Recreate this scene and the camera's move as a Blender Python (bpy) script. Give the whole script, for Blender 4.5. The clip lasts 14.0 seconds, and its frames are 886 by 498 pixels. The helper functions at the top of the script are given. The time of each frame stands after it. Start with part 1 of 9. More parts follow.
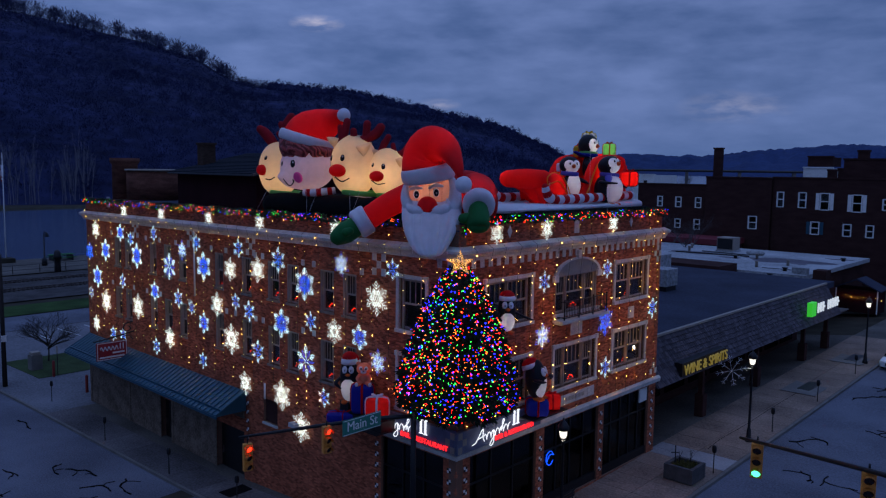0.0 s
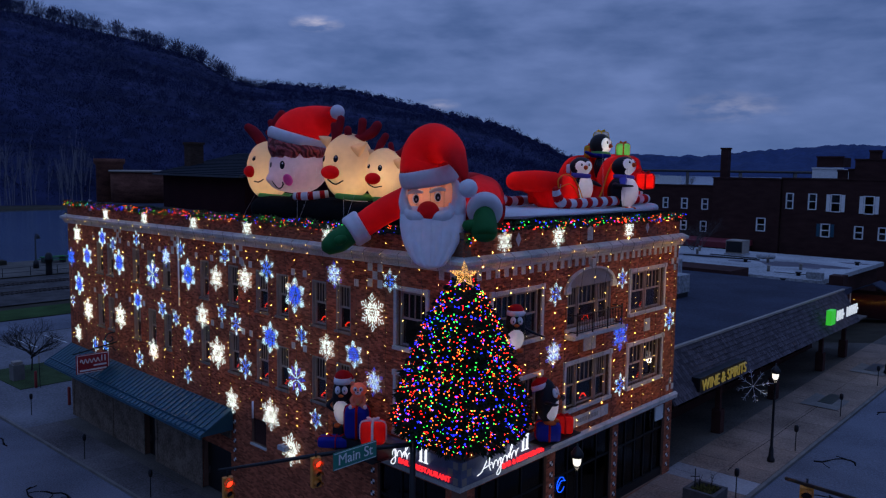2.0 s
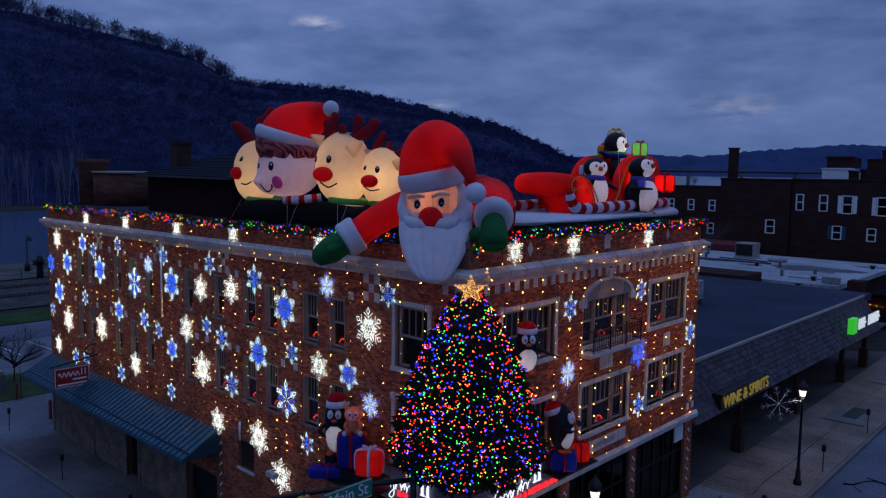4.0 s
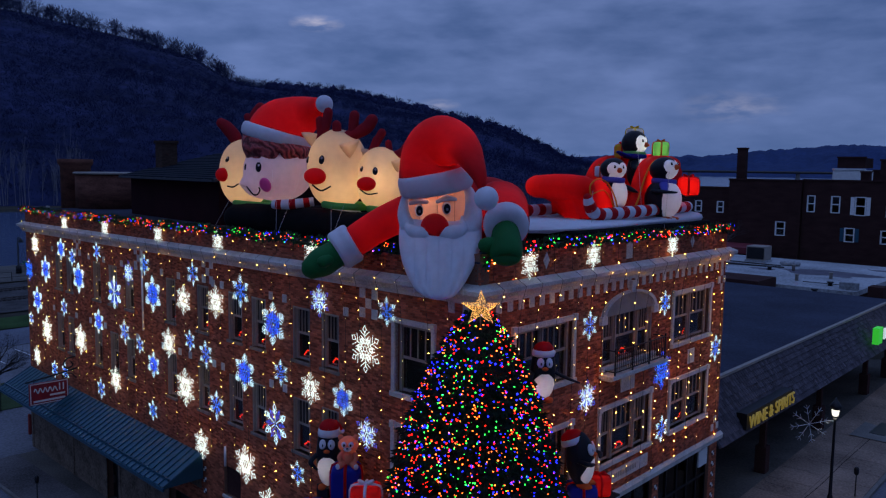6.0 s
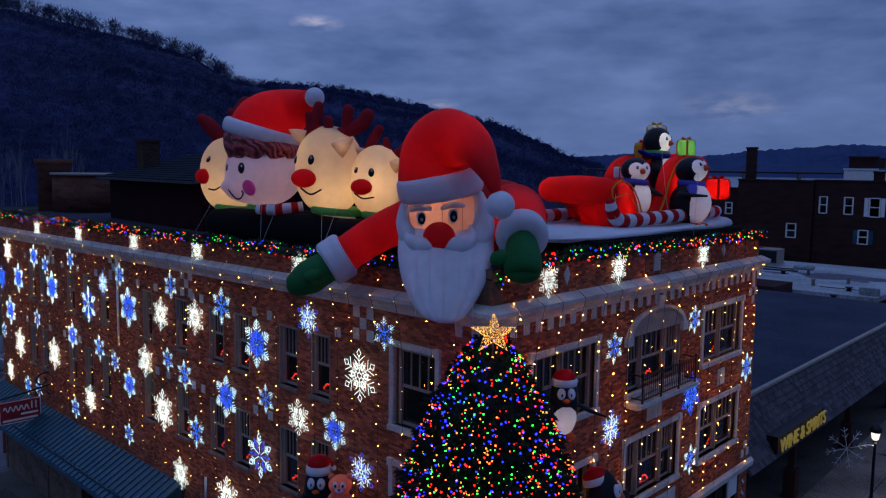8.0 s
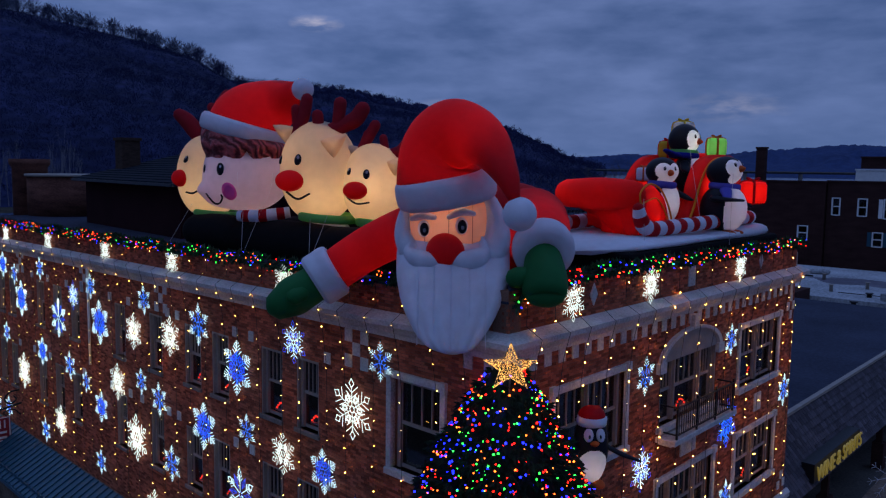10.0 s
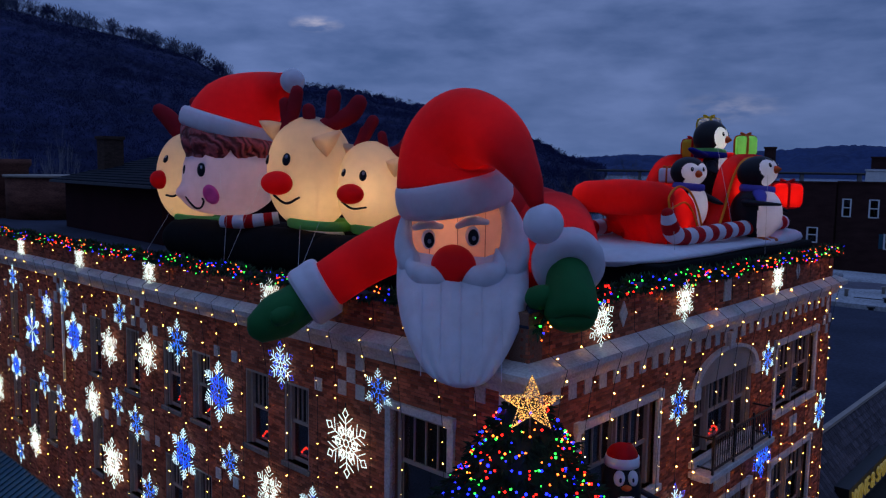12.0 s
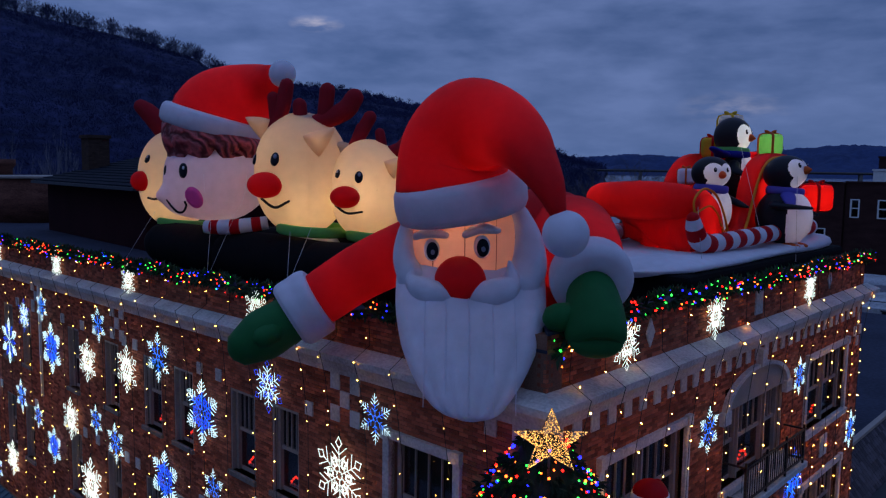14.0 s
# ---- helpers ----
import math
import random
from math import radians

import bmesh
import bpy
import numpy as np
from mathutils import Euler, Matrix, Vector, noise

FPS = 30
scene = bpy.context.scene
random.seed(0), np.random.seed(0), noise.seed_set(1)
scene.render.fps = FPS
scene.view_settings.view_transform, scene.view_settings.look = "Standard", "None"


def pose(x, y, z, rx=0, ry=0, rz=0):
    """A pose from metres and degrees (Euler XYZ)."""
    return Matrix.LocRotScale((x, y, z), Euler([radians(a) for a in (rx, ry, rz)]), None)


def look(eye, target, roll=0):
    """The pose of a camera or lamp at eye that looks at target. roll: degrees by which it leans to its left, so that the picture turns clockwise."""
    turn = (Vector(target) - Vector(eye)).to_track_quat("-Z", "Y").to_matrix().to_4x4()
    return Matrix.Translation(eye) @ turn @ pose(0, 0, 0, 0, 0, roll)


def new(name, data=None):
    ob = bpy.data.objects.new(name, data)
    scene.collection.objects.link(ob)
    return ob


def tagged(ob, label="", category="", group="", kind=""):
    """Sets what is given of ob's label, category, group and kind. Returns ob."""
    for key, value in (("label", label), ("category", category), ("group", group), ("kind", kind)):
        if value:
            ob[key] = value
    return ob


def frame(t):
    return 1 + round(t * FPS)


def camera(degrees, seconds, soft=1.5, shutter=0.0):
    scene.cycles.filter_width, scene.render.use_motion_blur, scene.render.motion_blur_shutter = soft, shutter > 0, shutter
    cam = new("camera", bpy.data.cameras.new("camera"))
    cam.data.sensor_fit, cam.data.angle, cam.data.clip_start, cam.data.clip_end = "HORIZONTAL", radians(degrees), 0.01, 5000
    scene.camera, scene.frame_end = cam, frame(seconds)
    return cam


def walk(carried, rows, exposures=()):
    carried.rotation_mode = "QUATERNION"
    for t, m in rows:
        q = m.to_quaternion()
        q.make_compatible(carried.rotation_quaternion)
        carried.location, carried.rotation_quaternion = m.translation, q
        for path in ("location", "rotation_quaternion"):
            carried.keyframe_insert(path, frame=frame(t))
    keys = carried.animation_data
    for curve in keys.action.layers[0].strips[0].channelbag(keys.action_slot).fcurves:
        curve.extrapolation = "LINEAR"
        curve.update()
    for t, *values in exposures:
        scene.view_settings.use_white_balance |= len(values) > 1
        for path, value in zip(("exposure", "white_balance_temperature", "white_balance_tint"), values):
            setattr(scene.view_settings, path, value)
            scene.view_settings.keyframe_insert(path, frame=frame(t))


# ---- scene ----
# ---- camera ----
cam = camera(58.2, 14.0, 1.25)
METRES, EYE, TILT, LEAN, TURN = 20.0, 16.5, 0.0, 0.0, 42.2
ROWS = [
    (0.0, 0.0, 0.0, 0.0, 0.08, -5.84, -0.77),
    (0.5, -0.0009, 0.0382, 0.0007, 0.07, -5.84, -0.77),
    (1.0, -0.0021, 0.0765, 0.0016, 0.08, -5.84, -0.78),
    (1.5, -0.0035, 0.115, 0.0022, 0.07, -5.83, -0.78),
    (2.0, -0.0048, 0.1536, 0.0031, 0.07, -5.83, -0.78),
    (2.5, -0.0062, 0.1922, 0.0038, 0.06, -5.83, -0.78),
    (3.0, -0.0079, 0.231, 0.0045, 0.06, -5.83, -0.78),
    (5.5, -0.0188, 0.4228, 0.0079, 0.05, -5.82, -0.8),
    (6.0, -0.0209, 0.462, 0.0085, 0.06, -5.83, -0.81),
    (6.5, -0.0227, 0.5023, 0.0092, 0.06, -5.84, -0.8),
    (7.0, -0.025, 0.5432, 0.0095, 0.04, -5.83, -0.81),
    (7.5, -0.0271, 0.5843, 0.0099, 0.05, -5.84, -0.8),
    (8.0, -0.029, 0.6254, 0.0102, 0.04, -5.84, -0.8),
    (10.5, -0.0383, 0.8197, 0.0113, 0.04, -5.81, -0.81),
    (11.0, -0.0403, 0.8517, 0.0113, 0.04, -5.8, -0.81),
    (11.5, -0.0423, 0.8808, 0.0117, 0.04, -5.8, -0.81),
    (12.0, -0.0439, 0.9076, 0.0116, 0.04, -5.8, -0.81),
    (12.5, -0.0453, 0.9325, 0.0117, 0.04, -5.81, -0.81),
    (13.0, -0.0464, 0.956, 0.0121, 0.04, -5.81, -0.8),
    (13.5, -0.0473, 0.978, 0.0123, 0.04, -5.81, -0.8),
    (14.0, -0.0483, 0.9987, 0.0125, 0.04, -5.81, -0.79),
]
walk(cam, [(t, pose(0, 0, EYE, TILT, LEAN, TURN) @ pose(METRES * x, METRES * y, METRES * z, 90 + pitch, roll, yaw)) for t, x, y, z, yaw, pitch, roll in ROWS],
     ((0.0, 0.14, 6750, 10), (7.0, 0.07, 6750, 10), (14.0, -0.02, 6750, 10)))

# ---- world and light ----
# directions of thin spots in the cloud: way, width, clearness
THIN = (((-0.7682, 0.6174, 0.1693), 0.035, 0.8), ((-0.6757, 0.7332, 0.0765), 0.03, 0.4), ((-0.3802, 0.9219, 0.0749), 0.07, 0.3))
world = bpy.data.worlds.new("dusk")
scene.world = world
world.use_nodes = True
wn, wl = world.node_tree.nodes, world.node_tree.links
wn.clear()
w_out = wn.new("ShaderNodeOutputWorld")
w_bg = wn.new("ShaderNodeBackground")
w_sky = wn.new("ShaderNodeTexSky")
w_sky.sky_type = "NISHITA"
w_sky.sun_disc = False
w_sky.sun_elevation = radians(1.0)
w_sky.sun_rotation = radians(140)
w_tc = wn.new("ShaderNodeTexCoord")
w_map = wn.new("ShaderNodeMapping")
w_map.inputs["Scale"].default_value = (2.0, 2.0, 6.5)
w_map.inputs["Location"].default_value = (0.7, 0.2, 0.35)
w_noise = wn.new("ShaderNodeTexNoise")
w_noise.inputs["Scale"].default_value = 2.8
w_noise.inputs["Detail"].default_value = 7
w_noise.inputs["Roughness"].default_value = 0.52
w_ramp = wn.new("ShaderNodeValToRGB")
w_ramp.color_ramp.elements[0].position = 0.36
w_ramp.color_ramp.elements[0].color = (0.047, 0.094, 0.250, 1)
w_ramp.color_ramp.elements[1].position = 0.66
w_ramp.color_ramp.elements[1].color = (0.118, 0.184, 0.418, 1)
w_sep = wn.new("ShaderNodeSeparateXYZ")
w_hor = wn.new("ShaderNodeMapRange")
w_hor.inputs["From Min"].default_value = 0.0
w_hor.inputs["From Max"].default_value = 0.16
w_hor.inputs["To Min"].default_value = 0.38
w_hor.inputs["To Max"].default_value = 0.0
w_mix = wn.new("ShaderNodeMix")
w_mix.data_type = "RGBA"
w_mix.inputs["B"].default_value = (0.095, 0.170, 0.380, 1)
w_mix2 = wn.new("ShaderNodeMix")
w_mix2.data_type = "RGBA"
w_mix2.inputs["Factor"].default_value = 0.003
wl.new(w_tc.outputs["Generated"], w_map.inputs["Vector"])
wl.new(w_map.outputs["Vector"], w_noise.inputs["Vector"])
# smaller lumps over the large cloud banks
w_lump = wn.new("ShaderNodeTexNoise")
w_lump.inputs["Scale"].default_value = 7.5
w_lump.inputs["Detail"].default_value = 6
w_lump.inputs["Roughness"].default_value = 0.5
w_bank = wn.new("ShaderNodeMix")
w_bank.inputs["Factor"].default_value = 0.38
wl.new(w_map.outputs["Vector"], w_lump.inputs["Vector"])
wl.new(w_noise.outputs["Fac"], w_bank.inputs["A"])
wl.new(w_lump.outputs["Fac"], w_bank.inputs["B"])
wl.new(w_bank.outputs["Result"], w_ramp.inputs["Fac"])
wl.new(w_tc.outputs["Generated"], w_sep.inputs[0])
wl.new(w_sep.outputs["Z"], w_hor.inputs["Value"])
wl.new(w_hor.outputs["Result"], w_mix.inputs["Factor"])
wl.new(w_ramp.outputs["Color"], w_mix.inputs["A"])
wl.new(w_mix.outputs["Result"], w_mix2.inputs["A"])
wl.new(w_sky.outputs["Color"], w_mix2.inputs["B"])
# a few thin spots in the clouds let brighter sky through
w_gap = wn.new("ShaderNodeTexNoise")
w_gap.inputs["Scale"].default_value = 14
w_gap.inputs["Detail"].default_value = 4
w_gapr = wn.new("ShaderNodeMapRange")
w_gapr.inputs["From Min"].default_value, w_gapr.inputs["From Max"].default_value = 0.42, 0.68
wl.new(w_map.outputs["Vector"], w_gap.inputs["Vector"])
wl.new(w_gap.outputs["Fac"], w_gapr.inputs["Value"])
last = w_mix2.outputs["Result"]
for way, wide, much in THIN:
    w_dot = wn.new("ShaderNodeVectorMath")
    w_dot.operation = "DISTANCE"
    w_squash = wn.new("ShaderNodeVectorMath")
    w_squash.operation = "MULTIPLY"
    w_squash.inputs[1].default_value = (1, 1, 3.2)
    w_dot.inputs[1].default_value = (way[0], way[1], way[2] * 3.2)
    w_rad = wn.new("ShaderNodeMapRange")
    w_rad.inputs["From Min"].default_value, w_rad.inputs["From Max"].default_value = wide, 0.0
    w_rad.inputs["To Max"].default_value = much
    w_mul = wn.new("ShaderNodeMath")
    w_mul.operation = "MULTIPLY"
    w_open = wn.new("ShaderNodeMix")
    w_open.data_type = "RGBA"
    w_open.inputs["B"].default_value = (0.52, 0.50, 0.62, 1)
    wl.new(w_tc.outputs["Generated"], w_squash.inputs[0])
    wl.new(w_squash.outputs["Vector"], w_dot.inputs[0])
    wl.new(w_dot.outputs["Value"], w_rad.inputs["Value"])
    wl.new(w_rad.outputs["Result"], w_mul.inputs[0])
    wl.new(w_gapr.outputs["Result"], w_mul.inputs[1])
    wl.new(w_mul.outputs[0], w_open.inputs["Factor"])
    wl.new(last, w_open.inputs["A"])
    last = w_open.outputs["Result"]
wl.new(last, w_bg.inputs["Color"])
# an overcast sky is brighter overhead than near the horizon
w_zen = wn.new("ShaderNodeMapRange")
w_zen.inputs["From Min"].default_value = 0.3
w_zen.inputs["From Max"].default_value = 0.9
w_zen.inputs["To Min"].default_value = 1.0
w_zen.inputs["To Max"].default_value = 2.35
wl.new(w_sep.outputs["Z"], w_zen.inputs["Value"])
# and brighter towards the west, where the day has just ended
w_west = wn.new("ShaderNodeVectorMath")
w_west.operation = "DOT_PRODUCT"
w_west.inputs[1].default_value = (-0.94, 0.33, 0.08)
w_glow = wn.new("ShaderNodeMapRange")
w_glow.inputs["From Min"].default_value, w_glow.inputs["From Max"].default_value = 0.82, 1.0
w_glow.inputs["To Min"].default_value, w_glow.inputs["To Max"].default_value = 1.0, 1.15
w_both = wn.new("ShaderNodeMath")
w_both.operation = "MULTIPLY"
wl.new(w_tc.outputs["Generated"], w_west.inputs[0])
wl.new(w_west.outputs["Value"], w_glow.inputs["Value"])
wl.new(w_zen.outputs["Result"], w_both.inputs[0])
wl.new(w_glow.outputs["Result"], w_both.inputs[1])
wl.new(w_both.outputs[0], w_bg.inputs["Strength"])
wl.new(w_bg.outputs[0], w_out.inputs[0])

sun = new("dusk_sun", bpy.data.lights.new("dusk_sun", "SUN"))
sun.data.energy, sun.data.angle, sun.data.color = 0.06, radians(40), (0.75, 0.85, 1.0)
sun.matrix_world = look((0, 0, 60), (10, 30, 0))


# ---- materials ----
def mat(name, col, rough=0.75, metal=0.0, var=0.25, scale=1.5, bump=0.15, bscale=25.0, rand=0.0, island=0.0, stretch=(1, 1, 1), coat=0.0):
    """A surface with stains at a large scale, grain at a small one and a fine relief."""
    m = bpy.data.materials.new(name)
    m.use_nodes = True
    n, l = m.node_tree.nodes, m.node_tree.links
    p = n["Principled BSDF"]
    p.inputs["Roughness"].default_value, p.inputs["Metallic"].default_value = rough, metal
    p.inputs["Coat Weight"].default_value = coat
    p.inputs["Specular IOR Level"].default_value = 0.5 if rough < 0.6 else (0.25 if rough < 0.84 else 0.06)
    tc, mp = n.new("ShaderNodeTexCoord"), n.new("ShaderNodeMapping")
    mp.inputs["Scale"].default_value = stretch
    big, small = n.new("ShaderNodeTexNoise"), n.new("ShaderNodeTexNoise")
    big.inputs["Scale"].default_value, big.inputs["Detail"].default_value = scale, 5
    small.inputs["Scale"].default_value, small.inputs["Detail"].default_value = bscale, 3
    l.new(tc.outputs["Object"], mp.inputs["Vector"])
    l.new(mp.outputs["Vector"], big.inputs["Vector"])
    l.new(mp.outputs["Vector"], small.inputs["Vector"])
    add = n.new("ShaderNodeMath")
    add.operation = "ADD"
    l.new(big.outputs["Fac"], add.inputs[0])
    l.new(small.outputs["Fac"], add.inputs[1])
    rng = n.new("ShaderNodeMapRange")
    rng.inputs["From Min"].default_value, rng.inputs["From Max"].default_value = 0.7, 1.3
    rng.inputs["To Min"].default_value, rng.inputs["To Max"].default_value = 1 - var, 1 + var
    l.new(add.outputs[0], rng.inputs["Value"])
    value = rng.outputs["Result"]
    if rand or island:
        src = n.new("ShaderNodeObjectInfo" if rand else "ShaderNodeNewGeometry")
        out = src.outputs["Random" if rand else "Random Per Island"]
        r2 = n.new("ShaderNodeMapRange")
        amount = rand or island
        r2.inputs["To Min"].default_value, r2.inputs["To Max"].default_value = 1 - amount, 1 + amount
        l.new(out, r2.inputs["Value"])
        mul = n.new("ShaderNodeMath")
        mul.operation = "MULTIPLY"
        l.new(value, mul.inputs[0])
        l.new(r2.outputs["Result"], mul.inputs[1])
        value = mul.outputs[0]
    vm = n.new("ShaderNodeVectorMath")
    vm.operation = "SCALE"
    vm.inputs[0].default_value = col
    l.new(value, vm.inputs["Scale"])
    l.new(vm.outputs["Vector"], p.inputs["Base Color"])
    if bump:
        b = n.new("ShaderNodeBump")
        b.inputs["Strength"].default_value, b.inputs["Distance"].default_value = bump, 0.02
        l.new(small.outputs["Fac"], b.inputs["Height"])
        l.new(b.outputs["Normal"], p.inputs["Normal"])
    return m


def glow(name, col, strength, base=(0.5, 0.5, 0.5)):
    """A surface that emits: lit lamps, and letters with an added glow."""
    m = bpy.data.materials.new(name)
    m.use_nodes = True
    p = m.node_tree.nodes["Principled BSDF"]
    p.inputs["Base Color"].default_value = (*base, 1)
    p.inputs["Roughness"].default_value = 0.3
    p.inputs["Emission Color"].default_value = (*col, 1)
    p.inputs["Emission Strength"].default_value = strength
    return m


def fabric(name, col, through_light=0.35, rough=0.55, bump=0.45):
    """Thin inflated nylon: it scatters light from both sides and has soft wrinkles."""
    m = mat(name, col, rough, var=0.10, scale=0.8, bump=bump, bscale=4.2)
    n, l = m.node_tree.nodes, m.node_tree.links
    tr = n.new("ShaderNodeBsdfTranslucent")
    mixer = n.new("ShaderNodeMixShader")
    mixer.inputs["Fac"].default_value = through_light
    n["Principled BSDF"].inputs["Specular IOR Level"].default_value = 0.12
    p = n["Principled BSDF"]
    tr.inputs["Color"].default_value = (*col, 1)
    l.new(p.outputs[0], mixer.inputs[1])
    l.new(tr.outputs[0], mixer.inputs[2])
    l.new(mixer.outputs[0], n["Material Output"].inputs["Surface"])
    return m


def curled(name, col):
    """Crushed plush with swirling curls: highlights on the ridges and dark furrows painted in, satin sheen."""
    m = fabric(name, col, 0.22, 0.45, 0.9)
    n, l = m.node_tree.nodes, m.node_tree.links
    p = n["Principled BSDF"]
    co, wav, ramp, bmp = n.new("ShaderNodeTexCoord"), n.new("ShaderNodeTexWave"), n.new("ShaderNodeValToRGB"), n.new("ShaderNodeBump")
    wav.wave_type = "RINGS"
    wav.inputs["Scale"].default_value = 1.6
    wav.inputs["Distortion"].default_value = 9.0
    wav.inputs["Detail"].default_value = 3.0
    wav.inputs["Detail Scale"].default_value = 1.4
    ramp.color_ramp.elements[0].color = (*[c * 0.35 for c in col], 1)
    ramp.color_ramp.elements[1].color = (*[min(1, c * 1.7 + 0.03) for c in col], 1)
    bmp.inputs["Strength"].default_value = 0.8
    bmp.inputs["Distance"].default_value = 0.05
    p.inputs["Specular IOR Level"].default_value = 0.5
    l.new(co.outputs["Object"], wav.inputs["Vector"])
    l.new(wav.outputs["Fac"], ramp.inputs["Fac"])
    l.new(ramp.outputs["Color"], p.inputs["Base Color"])
    l.new(wav.outputs["Fac"], bmp.inputs["Height"])
    l.new(bmp.outputs["Normal"], p.inputs["Normal"])
    return m


def glass(name, tint=(0.55, 0.6, 0.65), rough=0.03, shine=0.4):
    """Window glass: clear, with a reflection that grows at a slant."""
    m = bpy.data.materials.new(name)
    m.use_nodes = True
    n, l = m.node_tree.nodes, m.node_tree.links
    n.remove(n["Principled BSDF"])
    tr, gl, mx, fr = n.new("ShaderNodeBsdfTransparent"), n.new("ShaderNodeBsdfGlossy"), n.new("ShaderNodeMixShader"), n.new("ShaderNodeLayerWeight")
    tr.inputs["Color"].default_value = (*tint, 1)
    gl.inputs["Roughness"].default_value = rough
    fr.inputs["Blend"].default_value = 0.25
    gain = n.new("ShaderNodeMapRange")
    gain.inputs["To Min"].default_value, gain.inputs["To Max"].default_value = 0.03, shine
    l.new(fr.outputs["Facing"], gain.inputs["Value"])
    l.new(gain.outputs["Result"], mx.inputs["Fac"])
    l.new(tr.outputs[0], mx.inputs[1])
    l.new(gl.outputs[0], mx.inputs[2])
    l.new(mx.outputs[0], n["Material Output"].inputs["Surface"])
    return m


M_BRICK = mat("brick", (0.32, 0.092, 0.050), 0.85, var=0.3, scale=0.7, bump=0.3, bscale=60, island=0.45)
M_BRICK_PIECE = mat("brick_piece", (0.32, 0.092, 0.050), 0.85, var=0.3, scale=0.7, bump=0.3, bscale=60, rand=0.45)
M_MORTAR = mat("mortar", (0.19, 0.10, 0.07), 0.95, var=0.3, scale=1.0, bscale=40)
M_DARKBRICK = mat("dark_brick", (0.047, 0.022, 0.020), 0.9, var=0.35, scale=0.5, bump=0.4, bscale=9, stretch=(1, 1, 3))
M_STONE = mat("limestone", (0.46, 0.44, 0.41), 0.8, var=0.32, scale=1.2, bscale=18)
M_STUCCO = mat("rough_cast", (0.14, 0.105, 0.080), 0.95, var=0.5, scale=1.4, bump=0.6, bscale=8)
M_SILL = mat("dark_sill", (0.20, 0.165, 0.14), 0.85, var=0.35, scale=2)
M_FRAME = mat("painted_frame", (0.27, 0.23, 0.195), 0.6, var=0.15, scale=2)
M_WHITE = mat("white_paint", (0.70, 0.70, 0.68), 0.6, var=0.12, scale=2)
M_DARK = mat("dark_metal", (0.018, 0.018, 0.02), 0.45, metal=0.6, var=0.2)
M_BLACK = mat("black_vinyl", (0.005, 0.005, 0.006), 0.86, var=0.25, scale=0.9, bump=0.4, bscale=2.5)
M_INSIDE = mat("dim_plaster", (0.12, 0.10, 0.09), 0.9)
M_ROOF = mat("roof_membrane", (0.036, 0.041, 0.062), 0.85, var=0.3, scale=0.25, bscale=6)
M_WHITEROOF = mat("white_roof_coating", (0.29, 0.30, 0.31), 0.7, var=0.5, scale=0.16, bscale=4)
M_ASPHALT = mat("asphalt", (0.115, 0.122, 0.15), 0.85, var=0.4, scale=0.2, bump=0.3, bscale=12)
M_CONCRETE = mat("concrete_paving", (0.10, 0.09, 0.08), 0.85, var=0.42, scale=0.3, bscale=9)
M_SLAB = mat("paving_slab", (0.215, 0.155, 0.122), 0.85, var=0.45, scale=0.35, bscale=9, rand=0.07)
M_SIDESLAB = mat("worn_side_slab", (0.100, 0.090, 0.092), 0.85, var=0.5, scale=0.35, bscale=9, rand=0.1)
M_LOT = mat("lot_concrete", (0.14, 0.14, 0.155), 0.85, var=0.4, scale=0.2, bscale=6)
M_PALESLAB = mat("pale_paving_slab", (0.26, 0.25, 0.25), 0.8, var=0.25, scale=0.5, bscale=9, rand=0.1)
M_KERB = mat("kerb_stone", (0.15, 0.14, 0.13), 0.85, var=0.25, scale=1.0)
M_GRASS = mat("grass", (0.030, 0.062, 0.018), 0.9, var=0.5, scale=0.3, bump=0.6, bscale=14)
M_GRAVEL = mat("ballast", (0.06, 0.055, 0.055), 0.95, var=0.5, scale=0.5, bump=0.8, bscale=10)
M_EARTH = mat("earth", (0.045, 0.04, 0.03), 0.95, var=0.4, scale=0.02, bscale=0.4)
M_RAIL = mat("rail_steel", (0.16, 0.13, 0.12), 0.45, metal=0.8)
# Blue of the near slope and far hills: haze put into the colour
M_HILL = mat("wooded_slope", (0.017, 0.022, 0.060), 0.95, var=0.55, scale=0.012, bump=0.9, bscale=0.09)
M_FARHILL = mat("far_hazed_slope", (0.026, 0.045, 0.112), 0.95, var=0.25, scale=0.006, bump=0.5, bscale=0.05)
M_BARK = mat("bark", (0.035, 0.030, 0.028), 0.9, var=0.3)
# Twigs bluer than bark, since the haze before them is in their colour
M_WOODS = mat("hazed_winter_twigs", (0.034, 0.041, 0.092), 0.95, var=0.4, scale=0.02)
M_SLOPEWOODS = mat("hazed_slope_twigs", (0.019, 0.024, 0.064), 0.95, var=0.4, scale=0.02, island=0.25)
M_BIRCH = mat("pale_bark", (0.18, 0.175, 0.19), 0.9, var=0.3)
M_SHINGLE = mat("slate_shingle", (0.078, 0.068, 0.078), 0.9, var=0.25, scale=1.0, island=0.3)
M_SHINGLE_PIECE = mat("slate_shingle_piece", (0.078, 0.068, 0.078), 0.9, var=0.25, scale=1.0, rand=0.3)
M_AWNING = mat("blue_steel_roofing", (0.014, 0.080, 0.122), 0.4, metal=0.3, var=0.12, scale=1.0, bump=0.05)
# Lighter than artificial_fir: the bulbs' light on the needles is in the colour
M_GARLAND = mat("bulb_lit_garland_fir", (0.022, 0.060, 0.026), 0.7, var=0.5, scale=3, island=0.5)
M_NEEDLE = mat("artificial_fir", (0.009, 0.024, 0.012), 0.8, var=0.5, scale=3, island=0.5)
M_GLASS = glass("window_glass")
